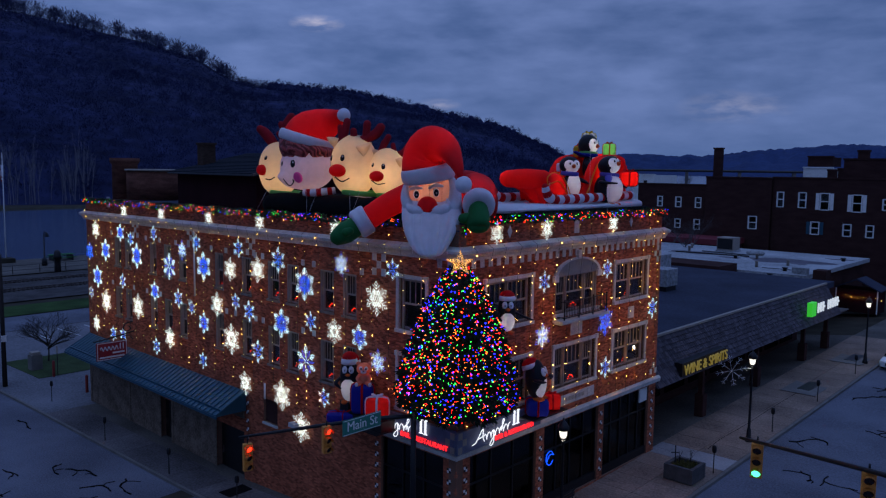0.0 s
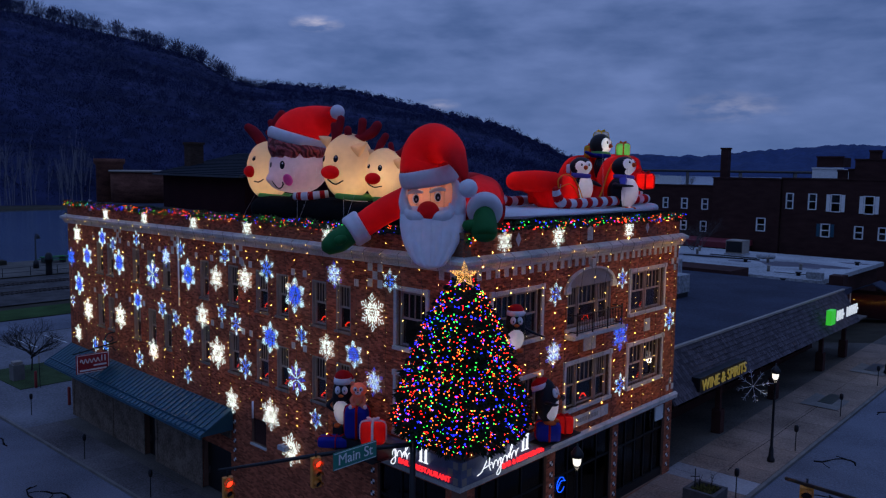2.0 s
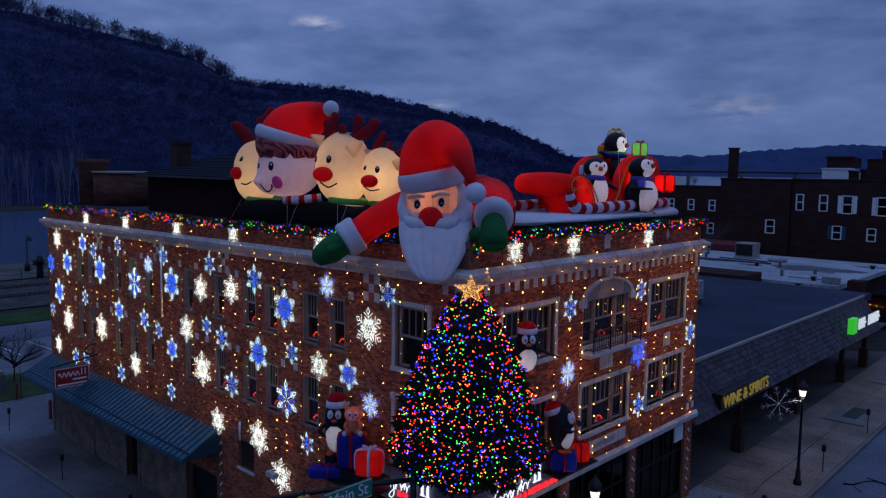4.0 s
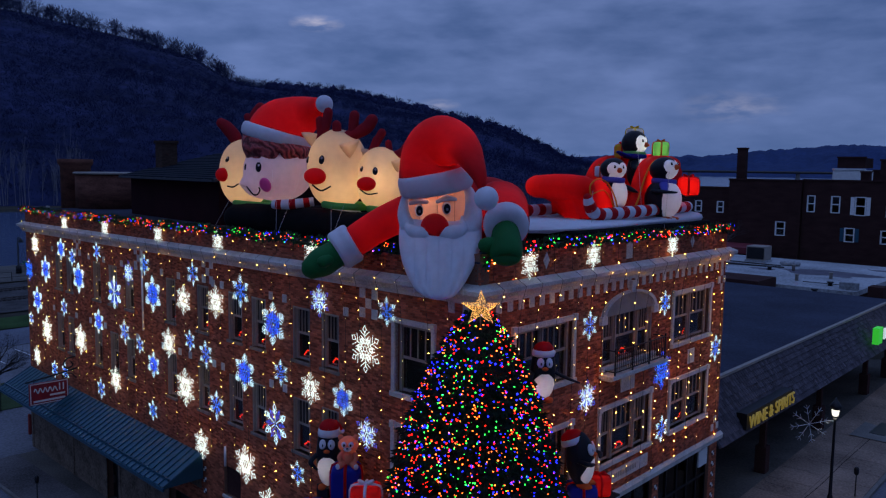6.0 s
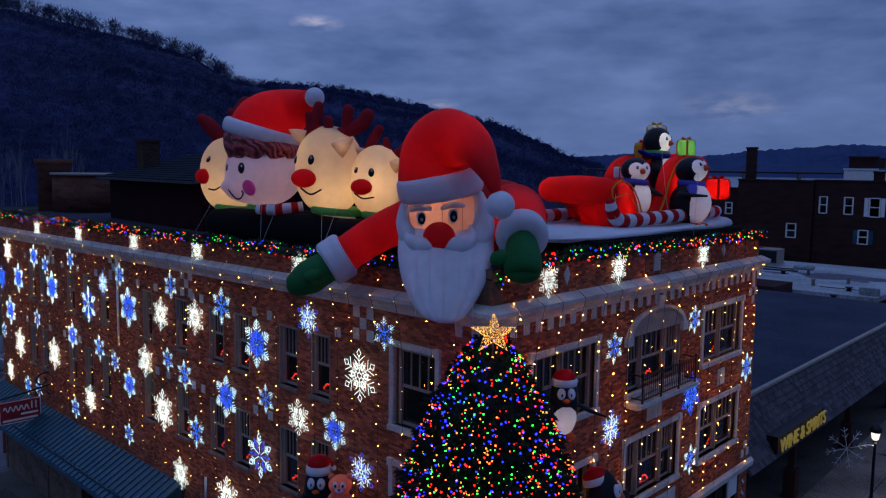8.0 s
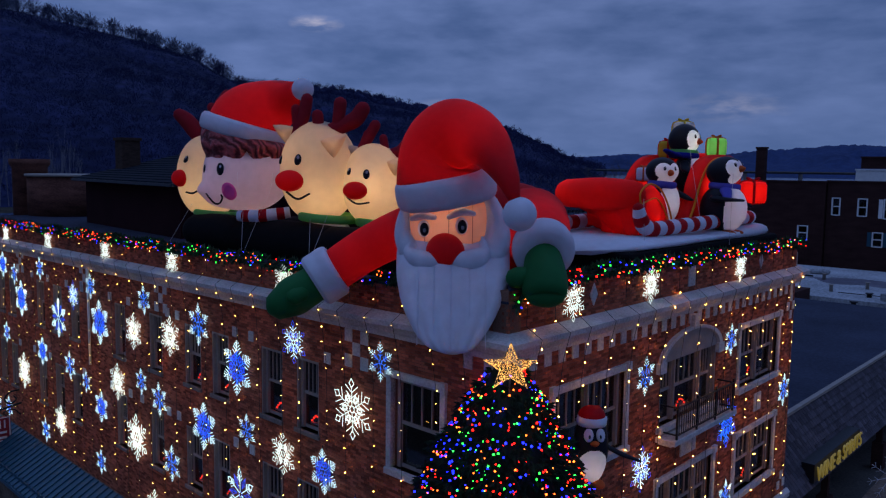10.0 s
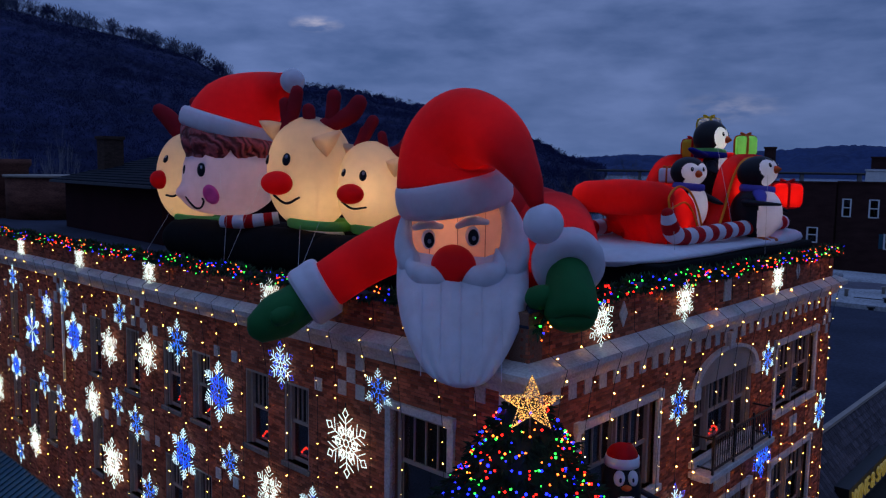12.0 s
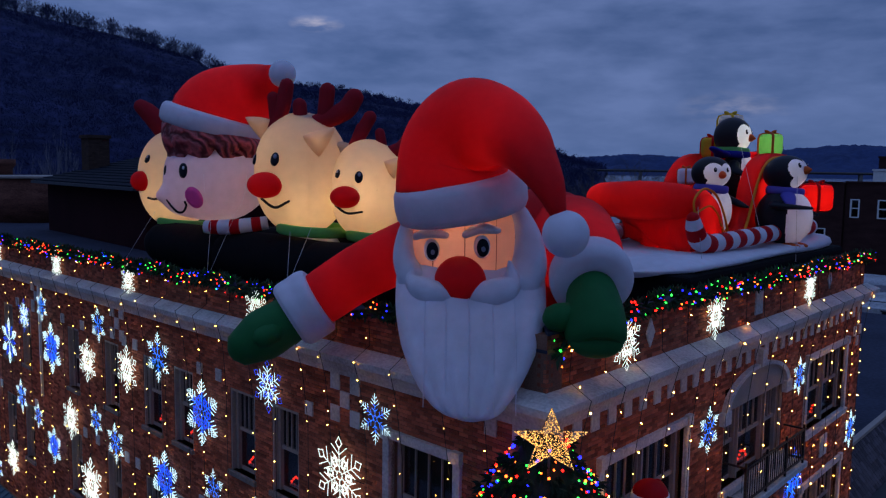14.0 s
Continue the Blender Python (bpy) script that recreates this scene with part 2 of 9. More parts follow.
M_DARKGLASS = glass("shop_glass", (0.25, 0.27, 0.3), 0.03, 0.13)
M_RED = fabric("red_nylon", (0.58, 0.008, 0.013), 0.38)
# Brighter copy of red_nylon: part of the inner glow is in its colour
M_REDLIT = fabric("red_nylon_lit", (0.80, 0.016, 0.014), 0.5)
M_MAROON = fabric("maroon_plush", (0.30, 0.014, 0.022), 0.1, 0.9)
M_WHITENY = fabric("white_nylon", (0.76, 0.76, 0.82), 0.3)
M_SKIN = fabric("peach_nylon", (0.84, 0.44, 0.30), 0.42)
M_FAWN = fabric("fawn_nylon", (0.84, 0.66, 0.46), 0.5)
M_TAN = fabric("tan_nylon", (0.80, 0.58, 0.36), 0.3)
M_PALE = fabric("pale_pink_nylon", (0.72, 0.60, 0.66), 0.3)
M_PINK = fabric("pink_nylon", (0.85, 0.14, 0.50), 0.35)
M_GREENNY = fabric("green_nylon", (0.012, 0.13, 0.035), 0.15)
M_LIME = fabric("lime_nylon", (0.18, 0.55, 0.14), 0.4)
M_BROWN = curled("brown_plush", (0.42, 0.060, 0.060))
M_BLACKNY = fabric("black_nylon", (0.010, 0.011, 0.016), 0.05, 0.45)
M_BLUENY = fabric("blue_nylon", (0.012, 0.020, 0.26), 0.2)
M_VIOLET = fabric("violet_nylon", (0.12, 0.11, 0.50), 0.3)
M_ORANGE = fabric("orange_nylon", (0.70, 0.13, 0.03), 0.3)
M_YELLOW = fabric("yellow_nylon", (0.75, 0.48, 0.04), 0.4)
M_GOLD = fabric("gold_piping", (0.80, 0.30, 0.03), 0.3)
M_GREYNY = fabric("grey_nylon", (0.30, 0.32, 0.40), 0.3)
M_SEAM = mat("seam_thread", (0.25, 0.05, 0.04), 0.8)
M_TETHER = mat("pale_cord", (0.45, 0.45, 0.47), 0.8)
M_WIRE = mat("green_wire", (0.01, 0.013, 0.01), 0.7)
G_WARM = glow("warm_bulb", (1.0, 0.38, 0.050), 48.0, (0.8, 0.6, 0.3))
G_RED = glow("red_bulb", (1.0, 0.010, 0.006), 7.0, (0.5, 0.02, 0.02))
G_BLUE = glow("blue_bulb", (0.005, 0.014, 1.0), 7.5, (0.02, 0.03, 0.5))
G_GREEN = glow("green_bulb", (0.012, 1.0, 0.06), 5.4, (0.02, 0.4, 0.05))
G_AMBER = glow("amber_bulb", (1.0, 0.135, 0.016), 6.2, (0.6, 0.3, 0.05))
G_ICE = glow("white_rope", (0.60, 0.90, 1.0), 1.6, (0.8, 0.8, 0.8))
G_CREAM = glow("cream_rope", (0.86, 1.0, 0.92), 1.4, (0.8, 0.8, 0.8))
G_CYAN = glow("cyan_rope", (0.01, 0.19, 1.0), 2.5, (0.02, 0.2, 0.8))
G_NEONBLUE = glow("blue_rope", (0.0, 0.075, 1.0), 1.7, (0.01, 0.06, 0.4))
G_SIGNWHITE = glow("white_neon", (0.85, 0.90, 1.0), 1.0)
G_SIGNRED = glow("red_sign", (1.0, 0.02, 0.03), 1.3, (0.4, 0.02, 0.02))
G_BARWHITE = glow("white_bars", (0.8, 0.9, 1.0), 0.55)
G_LAMP = glow("lamp_globe", (1.0, 0.95, 0.85), 1.1)


# ---- helpers for meshes ----
def finish(name, bm, material, smooth=False):
    bmesh.ops.recalc_face_normals(bm, faces=bm.faces[:])
    me = bpy.data.meshes.new(name)
    bm.to_mesh(me)
    bm.free()
    for m in material if isinstance(material, (list, tuple)) else [material]:
        me.materials.append(m)
    if smooth:
        for p in me.polygons:
            p.use_smooth = True
    return me


def part(name, bm, material, parent=None, label="", smooth=False):
    ob = new(name, finish(name, bm, material, smooth))
    if parent is not None:
        ob.parent = parent
    if label:
        ob["label"] = label
    return ob


def quick(name, verts, faces, material, parent=None, label=""):
    me = bpy.data.meshes.new(name)
    me.from_pydata(verts, [], faces)
    for m in material if isinstance(material, (list, tuple)) else [material]:
        me.materials.append(m)
    me.update()
    ob = new(name, me)
    if parent is not None:
        ob.parent = parent
    if label:
        ob["label"] = label
    return ob


def thing(name, label, category, group="", kind="", at=None):
    ob = new(name)
    ob.empty_display_size = 0.2
    if at is not None:
        ob.matrix_world = at if isinstance(at, Matrix) else Matrix.Translation(at)
    return tagged(ob, label, category, group, kind)


def box(bm, x0, x1, y0, y1, z0, z1, W=None, mi=0, bevel=0.0):
    vs = []
    for z in (z0, z1):
        for x, y in ((x0, y0), (x1, y0), (x1, y1), (x0, y1)):
            vs.append(bm.verts.new(W(x, y, z) if W else (x, y, z)))
    fs = [bm.faces.new([vs[i] for i in q]) for q in ((0, 1, 2, 3), (4, 5, 6, 7), (0, 1, 5, 4), (1, 2, 6, 5), (2, 3, 7, 6), (3, 0, 4, 7))]
    for f in fs:
        f.material_index = mi
    if bevel:
        es = list({e for f in fs for e in f.edges})
        r = bmesh.ops.bevel(bm, geom=es, offset=bevel, segments=2, affect="EDGES", profile=0.5)
        for f in r["faces"]:
            f.material_index = mi
    return fs


def ball(bm, c, r, mi=0, seg=20, ring=12, rot=None, W=None, power=1.0):
    """An ellipsoid; power below 1 makes it squarer."""
    r = (r, r, r) if not isinstance(r, (list, tuple)) else r
    rot = rot or Matrix.Identity(3)
    rows = []

    def sp(v):
        return math.copysign(abs(v) ** power, v)
    for i in range(ring + 1):
        th = math.pi * i / ring
        if i in (0, ring):
            p = Vector(c) + rot @ Vector((0, 0, r[2] * math.cos(th)))
            rows.append([bm.verts.new(W(*p) if W else p)])
            continue
        row = []
        for j in range(seg):
            ph = 2 * math.pi * j / seg
            p = Vector(c) + rot @ Vector((r[0] * sp(math.sin(th)) * sp(math.cos(ph)), r[1] * sp(math.sin(th)) * sp(math.sin(ph)), r[2] * sp(math.cos(th))))
            row.append(bm.verts.new(W(*p) if W else p))
        rows.append(row)
    skin(bm, rows, mi)


def skin(bm, rows, mi=0, cap=False, stripes=None):
    for i in range(len(rows) - 1):
        a, b = rows[i], rows[i + 1]
        n = max(len(a), len(b))
        for j in range(n):
            k = (j + 1) % n
            if len(a) == 1:
                q = [a[0], b[j], b[k]]
            elif len(b) == 1:
                q = [a[j], b[0], a[k]]
            else:
                q = [a[j], b[j], b[k], a[k]]
            f = bm.faces.new(q)
            f.smooth = True
            f.material_index = stripes(i) if stripes else mi
    if cap:
        for row in (rows[0], rows[-1]):
            if len(row) > 2:
                f = bm.faces.new(row)
                f.material_index = mi


def smooth_path(pts, n):
    """A Catmull-Rom curve of n steps a span through points with any number of values."""
    pts = [np.array(p, float) for p in pts]
    pts = [2 * pts[0] - pts[1]] + pts + [2 * pts[-1] - pts[-2]]
    out = []
    for i in range(1, len(pts) - 2):
        p0, p1, p2, p3 = pts[i - 1:i + 3]
        for k in range(n):
            t = k / n
            out.append(0.5 * (2 * p1 + (p2 - p0) * t + (2 * p0 - 5 * p1 + 4 * p2 - p3) * t * t + (3 * p1 - p0 - 3 * p2 + p3) * t ** 3))
    out.append(pts[-2])
    return out


def tube(bm, pts, mi=0, seg=14, n=5, W=None, round_ends=True, flat=1.0, stripes=None, curve=True, round_start=True):
    """A tube through points (x, y, z, radius)."""
    path = smooth_path(pts, n) if curve and len(pts) > 2 else [np.array(p, float) for p in (smooth_path(pts, n) if curve else pts)]
    rows = []
    ref = Vector((0, 0, 1))
    P = [Vector(p[:3]) for p in path]
    count = len(P)
    prev = None
    for i, p in enumerate(P):
        d = (P[min(i + 1, count - 1)] - P[max(i - 1, 0)]).normalized()
        if prev is None:
            a = d.cross(ref if abs(d.z) < 0.9 else Vector((1, 0, 0))).normalized()
        else:
            a = (prev - d * prev.dot(d)).normalized()
        prev = a
        b = d.cross(a)
        r = max(path[i][3], 1e-3)
        if i == 0 and round_ends and round_start:
            for f, k in ((0.95, 0.3), (0.6, 0.8)):
                rows.append([p - d * r * f * 0.9 + (a * math.cos(2 * math.pi * j / seg) + b * math.sin(2 * math.pi * j / seg) * flat) * r * k for j in range(seg)])
            rows.insert(0, [p - d * r * 0.92])
        rows.append([p + (a * math.cos(2 * math.pi * j / seg) + b * math.sin(2 * math.pi * j / seg) * flat) * r for j in range(seg)])
        if i == count - 1 and round_ends:
            for f, k in ((0.6, 0.8), (0.95, 0.3)):
                rows.append([p + d * r * f * 0.9 + (a * math.cos(2 * math.pi * j / seg) + b * math.sin(2 * math.pi * j / seg) * flat) * r * k for j in range(seg)])
            rows.append([p + d * r * 0.92])
    rows = [[bm.verts.new(W(*v) if W else v) for v in row] for row in rows]
    skin(bm, rows, mi, not round_ends, stripes)


def rod(bm, a, b, r, seg=5, W=None, mi=0):
    tube(bm, [(*a, r), (*b, r)], mi, seg, 1, W, False, curve=False)


# ---- the plan of the corner building ----
CX, CY = -21.0, 24.15
SLANT = radians(2.0)
UX, UY = -math.cos(SLANT), math.sin(SLANT)
NX, NY = -math.sin(SLANT), -math.cos(SLANT)
LEN_L, LEN_R = 37.3, 17.4


def WL(u, o, z):
    """The long side: metres from the corner, metres out of the wall, height."""
    return Vector((CX + UX * u + NX * o, CY + UY * u + NY * o, z))


def WR(s, o, z):
    """The short side."""
    return Vector((CX + o, CY + s, z))


RC, RS = math.cos(radians(42.2)), math.sin(radians(42.2))


def WF(a, b, z):
    """The figures on the roof: metres across, metres forward over the corner, height."""
    return Vector((-22.0 + a * RC + b * RS, 24.0 + a * RS - b * RC, z))


# ---- ground, roads and river ----
def level(x, y):
    """Height of the paving at a place."""
    up = min(max(0.05 + 0.018 * (y - 24), 0.0), 1.1)
    k = min(max((-21 - x) / 16, 0), 1)
    z = up * (1 - k) - 1.1 * k
    far = min(max((-60 - x) / 40, 0), 1)
    return z - 0.5 * far


def draped(name, x0, x1, y0, y1, lift, material, step=2.5, thick=0.0, kind="structure", label="", category="", shape=None):
    """A sheet laid over the ground, with an edge of its own thickness."""
    bm = bmesh.new()
    nx, ny = max(1, round((x1 - x0) / step)), max(1, round((y1 - y0) / step))
    grid = {}
    for i in range(nx + 1):
        for j in range(ny + 1):
            x, y = x0 + (x1 - x0) * i / nx, y0 + (y1 - y0) * j / ny
            if shape:
                x, y = shape(x, y)
            grid[i, j] = bm.verts.new((x, y, level(x, y) + lift))
    faces = [bm.faces.new((grid[i, j], grid[i + 1, j], grid[i + 1, j + 1], grid[i, j + 1])) for i in range(nx) for j in range(ny)]
    if thick:
        r = bmesh.ops.extrude_face_region(bm, geom=faces)
        for v in r["geom"]:
            if isinstance(v, bmesh.types.BMVert):
                v.co.z -= thick
    return tagged(part(name, bm, material), label, category, kind=kind)


def ground_sheet():
    xs = [-3000, -1500, -800, -395, -380, -370, -164, -160, -157, -150, -140] + list(range(-135, 60, 5)) + [80, 150, 500, 3000]
    ys = [-3000, -600, -200, -80] + list(range(-40, 130, 5)) + [150, 250, 600, 1500, 3500]
    verts, faces = [], []
    for x in xs:
        for y in ys:
            z = level(max(x, -157), min(max(y, -20), 110)) - 0.18
            if x < -158 and x > -380:
                z = -7.0
            elif x <= -380:
                z = -4.0
            if y > 250 and x > -150:
                z = -3.0
            verts.append((x, y, z))
    n = len(ys)
    for i in range(len(xs) - 1):
        for j in range(n - 1):
            faces.append((i * n + j, (i + 1) * n + j, (i + 1) * n + j + 1, i * n + j + 1))
    tagged(quick("ground", verts, faces, M_EARTH), "dark winter ground reaching the hills", "ground", kind="structure")


ground_sheet()
draped("road", -90, 30, 4.0, 21.7, -0.14, M_ASPHALT, 4, label="worn grey asphalt side street with tar-sealed cracks", category="road")
draped("road", -16.4, 30, 21.7, 130, -0.14, M_ASPHALT, 4, label="grey asphalt main street", category="road")
draped("road", -16.4, 30, -60, 4.0, -0.14, M_ASPHALT, 6, label="grey asphalt street beyond the crossing", category="road")
draped("pavement", -57.2, -16.6, 21.75, 25.9, -0.015, M_CONCRETE, 2.0, 0.3, label="concrete pavement along the side street", category="pavement")
draped("pavement", -21.2, -16.6, 25.9, 120, -0.015, M_CONCRETE, 2.0, 0.3, label="wide concrete pavement along the main street", category="pavement")
draped("pavement", -34.0, -21.2, 41.6, 82.0, 0.0, M_CONCRETE, 2.0, 0.3, label="concrete walkway under the canopy", category="pavement")
draped("kerb", -90.0, -16.4, 21.58, 21.75, 0.02, M_KERB, 2.0, 0.3, label="worn concrete kerb", category="kerb")
draped("kerb", -16.6, -16.4, 21.75, 120, 0.02, M_KERB, 2.0, 0.3, label="worn concrete kerb", category="kerb")
draped("pavement", -90, -57.2, 21.75, 60, -0.03, M_LOT, 3, label="pale concrete parking lot by the building", category="pavement")
draped("road", -99.5, -90.5, -60, 110, -0.08, M_ASPHALT, 4, label="asphalt access road by the railway", category="road")
draped("lawn", -107, -100, -60, 130, -0.06, M_GRASS, 4, label="strip of short green grass by the tracks", category="grass")
draped("ballast", -135, -110, -80, 140, -0.02, M_GRAVEL, 4, label="dark gravel railway ballast", category="gravel")
draped("pavement", -157, -136.5, -80, 140, -0.02, M_CONCRETE, 4, label="pale riverside promenade", category="pavement")
draped("lawn", -75.5, -67.5, 25.2, 31.0, 0.02, mat("lawn_grass", (0.040, 0.062, 0.026), 0.9, var=0.5, scale=0.5, bump=0.6, bscale=14), 1.0, 0.15, label="small green lawn round a bare tree", category="grass")
bm = bmesh.new()
box(bm, -385, -158, -900, 2600, -5.2, -5.0)
M_WATER = mat("river_water", (0.035, 0.065, 0.13), 0.2, var=0.2, scale=0.02, bump=0.35, bscale=0.8)
tagged(part("water", bm, M_WATER), "dark blue river with small ripples", "river", kind="structure")

for k, x in enumerate((-119.2, -120.7, -127.6, -129.1)):
    bm = bmesh.new()
    box(bm, x - 0.05, x + 0.05, -80, 140, -1.6, -1.42)
    tagged(part("rail", bm, M_RAIL), "worn steel rail of the track", "rail", "railway rails", "structure")
bm = bmesh.new()
for x in (-119.95, -128.35):
    for k in range(180):
        box(bm, x - 1.25, x + 1.25, -20 + k * 0.62, -19.76 + k * 0.62, -1.62, -1.52)
tagged(part("railway_sleepers", bm, M_BARK), "dark timber railway sleepers in gravel", "sleepers", kind="stuff")


# ---- hills ----
RIDGE = [(-800, 18), (0, 26), (50, 33), (150, 57), (250, 80), (350, 110), (392, 136), (430, 155), (500, 163), (600, 170), (700, 189), (800, 213), (870, 226), (920, 246), (960, 264), (1000, 283), (1060, 296)]
FAR_RIDGE = [(940, 283), (1000, 276), (1060, 272), (1107, 268), (1160, 269), (1206, 272), (1259, 269), (1312, 261), (1358, 257), (1411, 253), (1483, 246), (1523, 246), (1568, 250), (1750, 258), (2200, 264)]


def ridge_way(px, py):
    """Bearing (radians, left of north) and slope of a line of sight from the street corner side."""
    return radians(42.2) - math.atan((px - 784) / 1408), math.tan(radians(-5.84) + math.atan((441 - py) / 1408)) / 1


def hill(name, ridge, r0, r1, z0, material, label, rows=26, rough=1.0, cols=150):
    xs = np.array([p[0] for p in ridge], float)
    ys = np.array([p[1] for p in ridge], float)
    verts, faces, crest = [], [], []
    for i in range(cols + 1):
        px = xs[0] + (xs[-1] - xs[0]) * i / cols
        b, e = ridge_way(px, np.interp(px, xs, ys))
        top = 16.5 + e * r1 / math.hypot(1, (px - 784) / 1408)
        if r1 > 3000:
            top += 7 * noise.noise(Vector((px / 9, 0.2, 0))) + 4 * noise.noise(Vector((px / 3.1, 3.2, 0)))
        for j in range(rows + 1):
            f = j / rows
            r = r0 + (r1 - r0) * f
            s = f ** 0.8
            x, y = -math.sin(b) * r, math.cos(b) * r
            z = z0 + (top - z0) * s
            if 0 < j < rows:
                z += rough * 10 * noise.noise(Vector((x / 90, y / 90, 0.3))) * math.sin(f * math.pi)
            verts.append((x, y, z))
            if j == rows:
                crest.append((x, y, z))
        r = r1 * 1.25
        verts.append((-math.sin(b) * r, math.cos(b) * r, z0))
    n = rows + 2
    for i in range(cols):
        for j in range(n - 1):
            faces.append((i * n + j, (i + 1) * n + j, (i + 1) * n + j + 1, i * n + j + 1))
    ob = tagged(quick(name, verts, faces, material), label, "hill", kind="structure")
    for p in ob.data.polygons:
        p.use_smooth = True
    return verts, crest, n


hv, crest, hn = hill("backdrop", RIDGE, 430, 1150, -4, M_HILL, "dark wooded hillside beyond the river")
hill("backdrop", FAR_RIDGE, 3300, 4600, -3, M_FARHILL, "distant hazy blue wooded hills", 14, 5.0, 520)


def bare_tree(verts, faces, x, y, z, h, rng, spread=0.3, twigs=9, sides=3, way=None, slim=1.0):
    """A leafless tree: a tapered trunk that forks into limbs and twigs."""
    def limb(p, d, length, r, depth):
        q = p + d * length
        a = d.orthogonal().normalized()
        b = d.cross(a)
        k = len(verts)
        for c, rr in ((p, r), (q, r * 0.55)):
            for s in range(sides):
                w = 2 * math.pi * s / sides
                verts.append(tuple(c + (a * math.cos(w) + b * math.sin(w)) * rr))
        for s in range(sides):
            t = (s + 1) % sides
            faces.append((k + s, k + t, k + sides + t, k + sides + s))
        if depth:
            for _ in range(3 if depth > 1 else 2):
                e = (d + Vector((rng.uniform(-1, 1), rng.uniform(-1, 1), rng.uniform(-0.2, 0.7))) * spread * 2.2).normalized()
                limb(p + d * length * rng.uniform(0.6, 1.0), e, length * rng.uniform(0.55, 0.8), r * 0.5, depth - 1)
    limb(Vector((x, y, z)), (way or Vector((rng.uniform(-0.08, 0.08), rng.uniform(-0.08, 0.08), 1))).normalized(), h * 0.38, h * 0.022 * slim, twigs)


def puff(verts, faces, p, h, rng, count):
    """Fine twigs of a bare crown, as slim slivers that point up and outward."""
    for _ in range(count):
        d = Vector((rng.gauss(0, 1), rng.gauss(0, 1), rng.gauss(0.5, 0.8))).normalized()
        c = p + Vector((0, 0, h * 0.62)) + Vector((d.x * h * 0.26, d.y * h * 0.26, d.z * h * 0.32)) * rng.random() ** 0.4
        e = (d + Vector((0, 0, 0.6))).normalized() * h * rng.uniform(0.08, 0.18)
        a = e.orthogonal().normalized() * h * 0.012
        n = len(verts)
        verts += [tuple(c - a), tuple(c + a), tuple(c + e)]
        faces.append((n, n + 1, n + 2))


# the river's far reach below the distant hills
verts = []
for r_ in (700, 3500):
    for px in (860, 1000, 1150, 1300, 1450, 1600, 1800):
        b_ = ridge_way(px, 300)[0]
        verts.append((-math.sin(b_) * r_, math.cos(b_) * r_, -2.6))
tagged(quick("water", verts, [(i, i + 1, i + 8, i + 7) for i in range(6)], M_WATER), "pale far reach of the river", "river", kind="structure")

bm = bmesh.new()
bmesh.ops.create_icosphere(bm, subdivisions=2, radius=1.0)
bm.verts.ensure_lookup_table()
CROWN_V = [v.co.copy() for v in bm.verts]
CROWN_F = [tuple(v.index for v in f.verts) for f in bm.faces]
bm.free()


def crown(verts, faces, p, r, h, rng):
    """One soft, uneven crown of a far tree among many."""
    n = len(verts)
    for v in CROWN_V:
        k = rng.uniform(0.84, 1.10)
        verts.append((p.x + v.x * r * k, p.y + v.y * r * k, p.z + v.z * h * k))
    faces += [(f[0] + n, f[1] + n, f[2] + n) for f in CROWN_F]


rng = random.Random(5)
verts, faces = [], []
low_v, low_f = [], []
for k in range(3000):
    i = rng.randrange(60, len(crest) - 1)
    p = Vector(crest[i]).lerp(Vector(crest[i + 1]), rng.random())
    back = -0.05 * rng.random() ** 2 + 0.005
    q = Vector((p.x * (1 + back), p.y * (1 + back), p.z - 7 + 200 * back))
    if 97 < i < 103:
        if rng.random() < 0.8:
            crown(low_v, low_f, q + Vector((0, 0, 4 + rng.uniform(-2, 2))), rng.uniform(4, 6), rng.uniform(3, 5), rng)
        if k % 3 == 0:
            h = rng.uniform(14, 20)
            bare_tree(verts, faces, q.x, q.y, q.z, h, rng, 0.36, 4)
            puff(verts, faces, q, h, rng, 20)
    elif i < 99:
        h = rng.uniform(15, 29)
        if k % 4 == 0:
            bare_tree(verts, faces, q.x, q.y, q.z, h, rng, 0.36, 4 if back > -0.012 else 3)
            puff(verts, faces, q, h, rng, 34)
    else:
        h = rng.uniform(4, 7.5) + (3 if rng.random() < 0.12 else 0)
        crown(low_v, low_f, q + Vector((0, 0, 6 + rng.uniform(-2, 3))), rng.uniform(4, 7), h, rng)
        if k % 4 == 0:
            puff(low_v, low_f, q + Vector((0, 0, 3)), rng.uniform(12, 19), rng, 40)
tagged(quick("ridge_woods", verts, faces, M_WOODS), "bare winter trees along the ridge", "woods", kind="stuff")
verts, faces = low_v, low_f
for k in range(9000):
    i = rng.randrange(60, 149)
    j = rng.randrange(0, 24)
    p = Vector(hv[i * hn + j]).lerp(Vector(hv[(i + 1) * hn + j + 1]), rng.random())
    puff(verts, faces, p - Vector((0, 0, 4)), rng.uniform(8, 15), rng, 22)
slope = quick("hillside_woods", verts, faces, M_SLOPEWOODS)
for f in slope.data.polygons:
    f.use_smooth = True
tagged(slope, "bare winter woods on the slope, tinted blue for haze", "woods", kind="stuff")
verts, faces = [], []
for k in range(30):
    x = rng.uniform(-408, -396)
    side = rng.choice((0.355, 0.37, 0.41, 0.425)) + rng.gauss(0, 0.011)
    bare_tree(verts, faces, x, -x * side, -3.5, rng.uniform(14, 34), rng, 0.085, 4, slim=0.32, way=Vector((rng.uniform(-0.03, 0.03), rng.uniform(-0.05, 0.05), 1)))
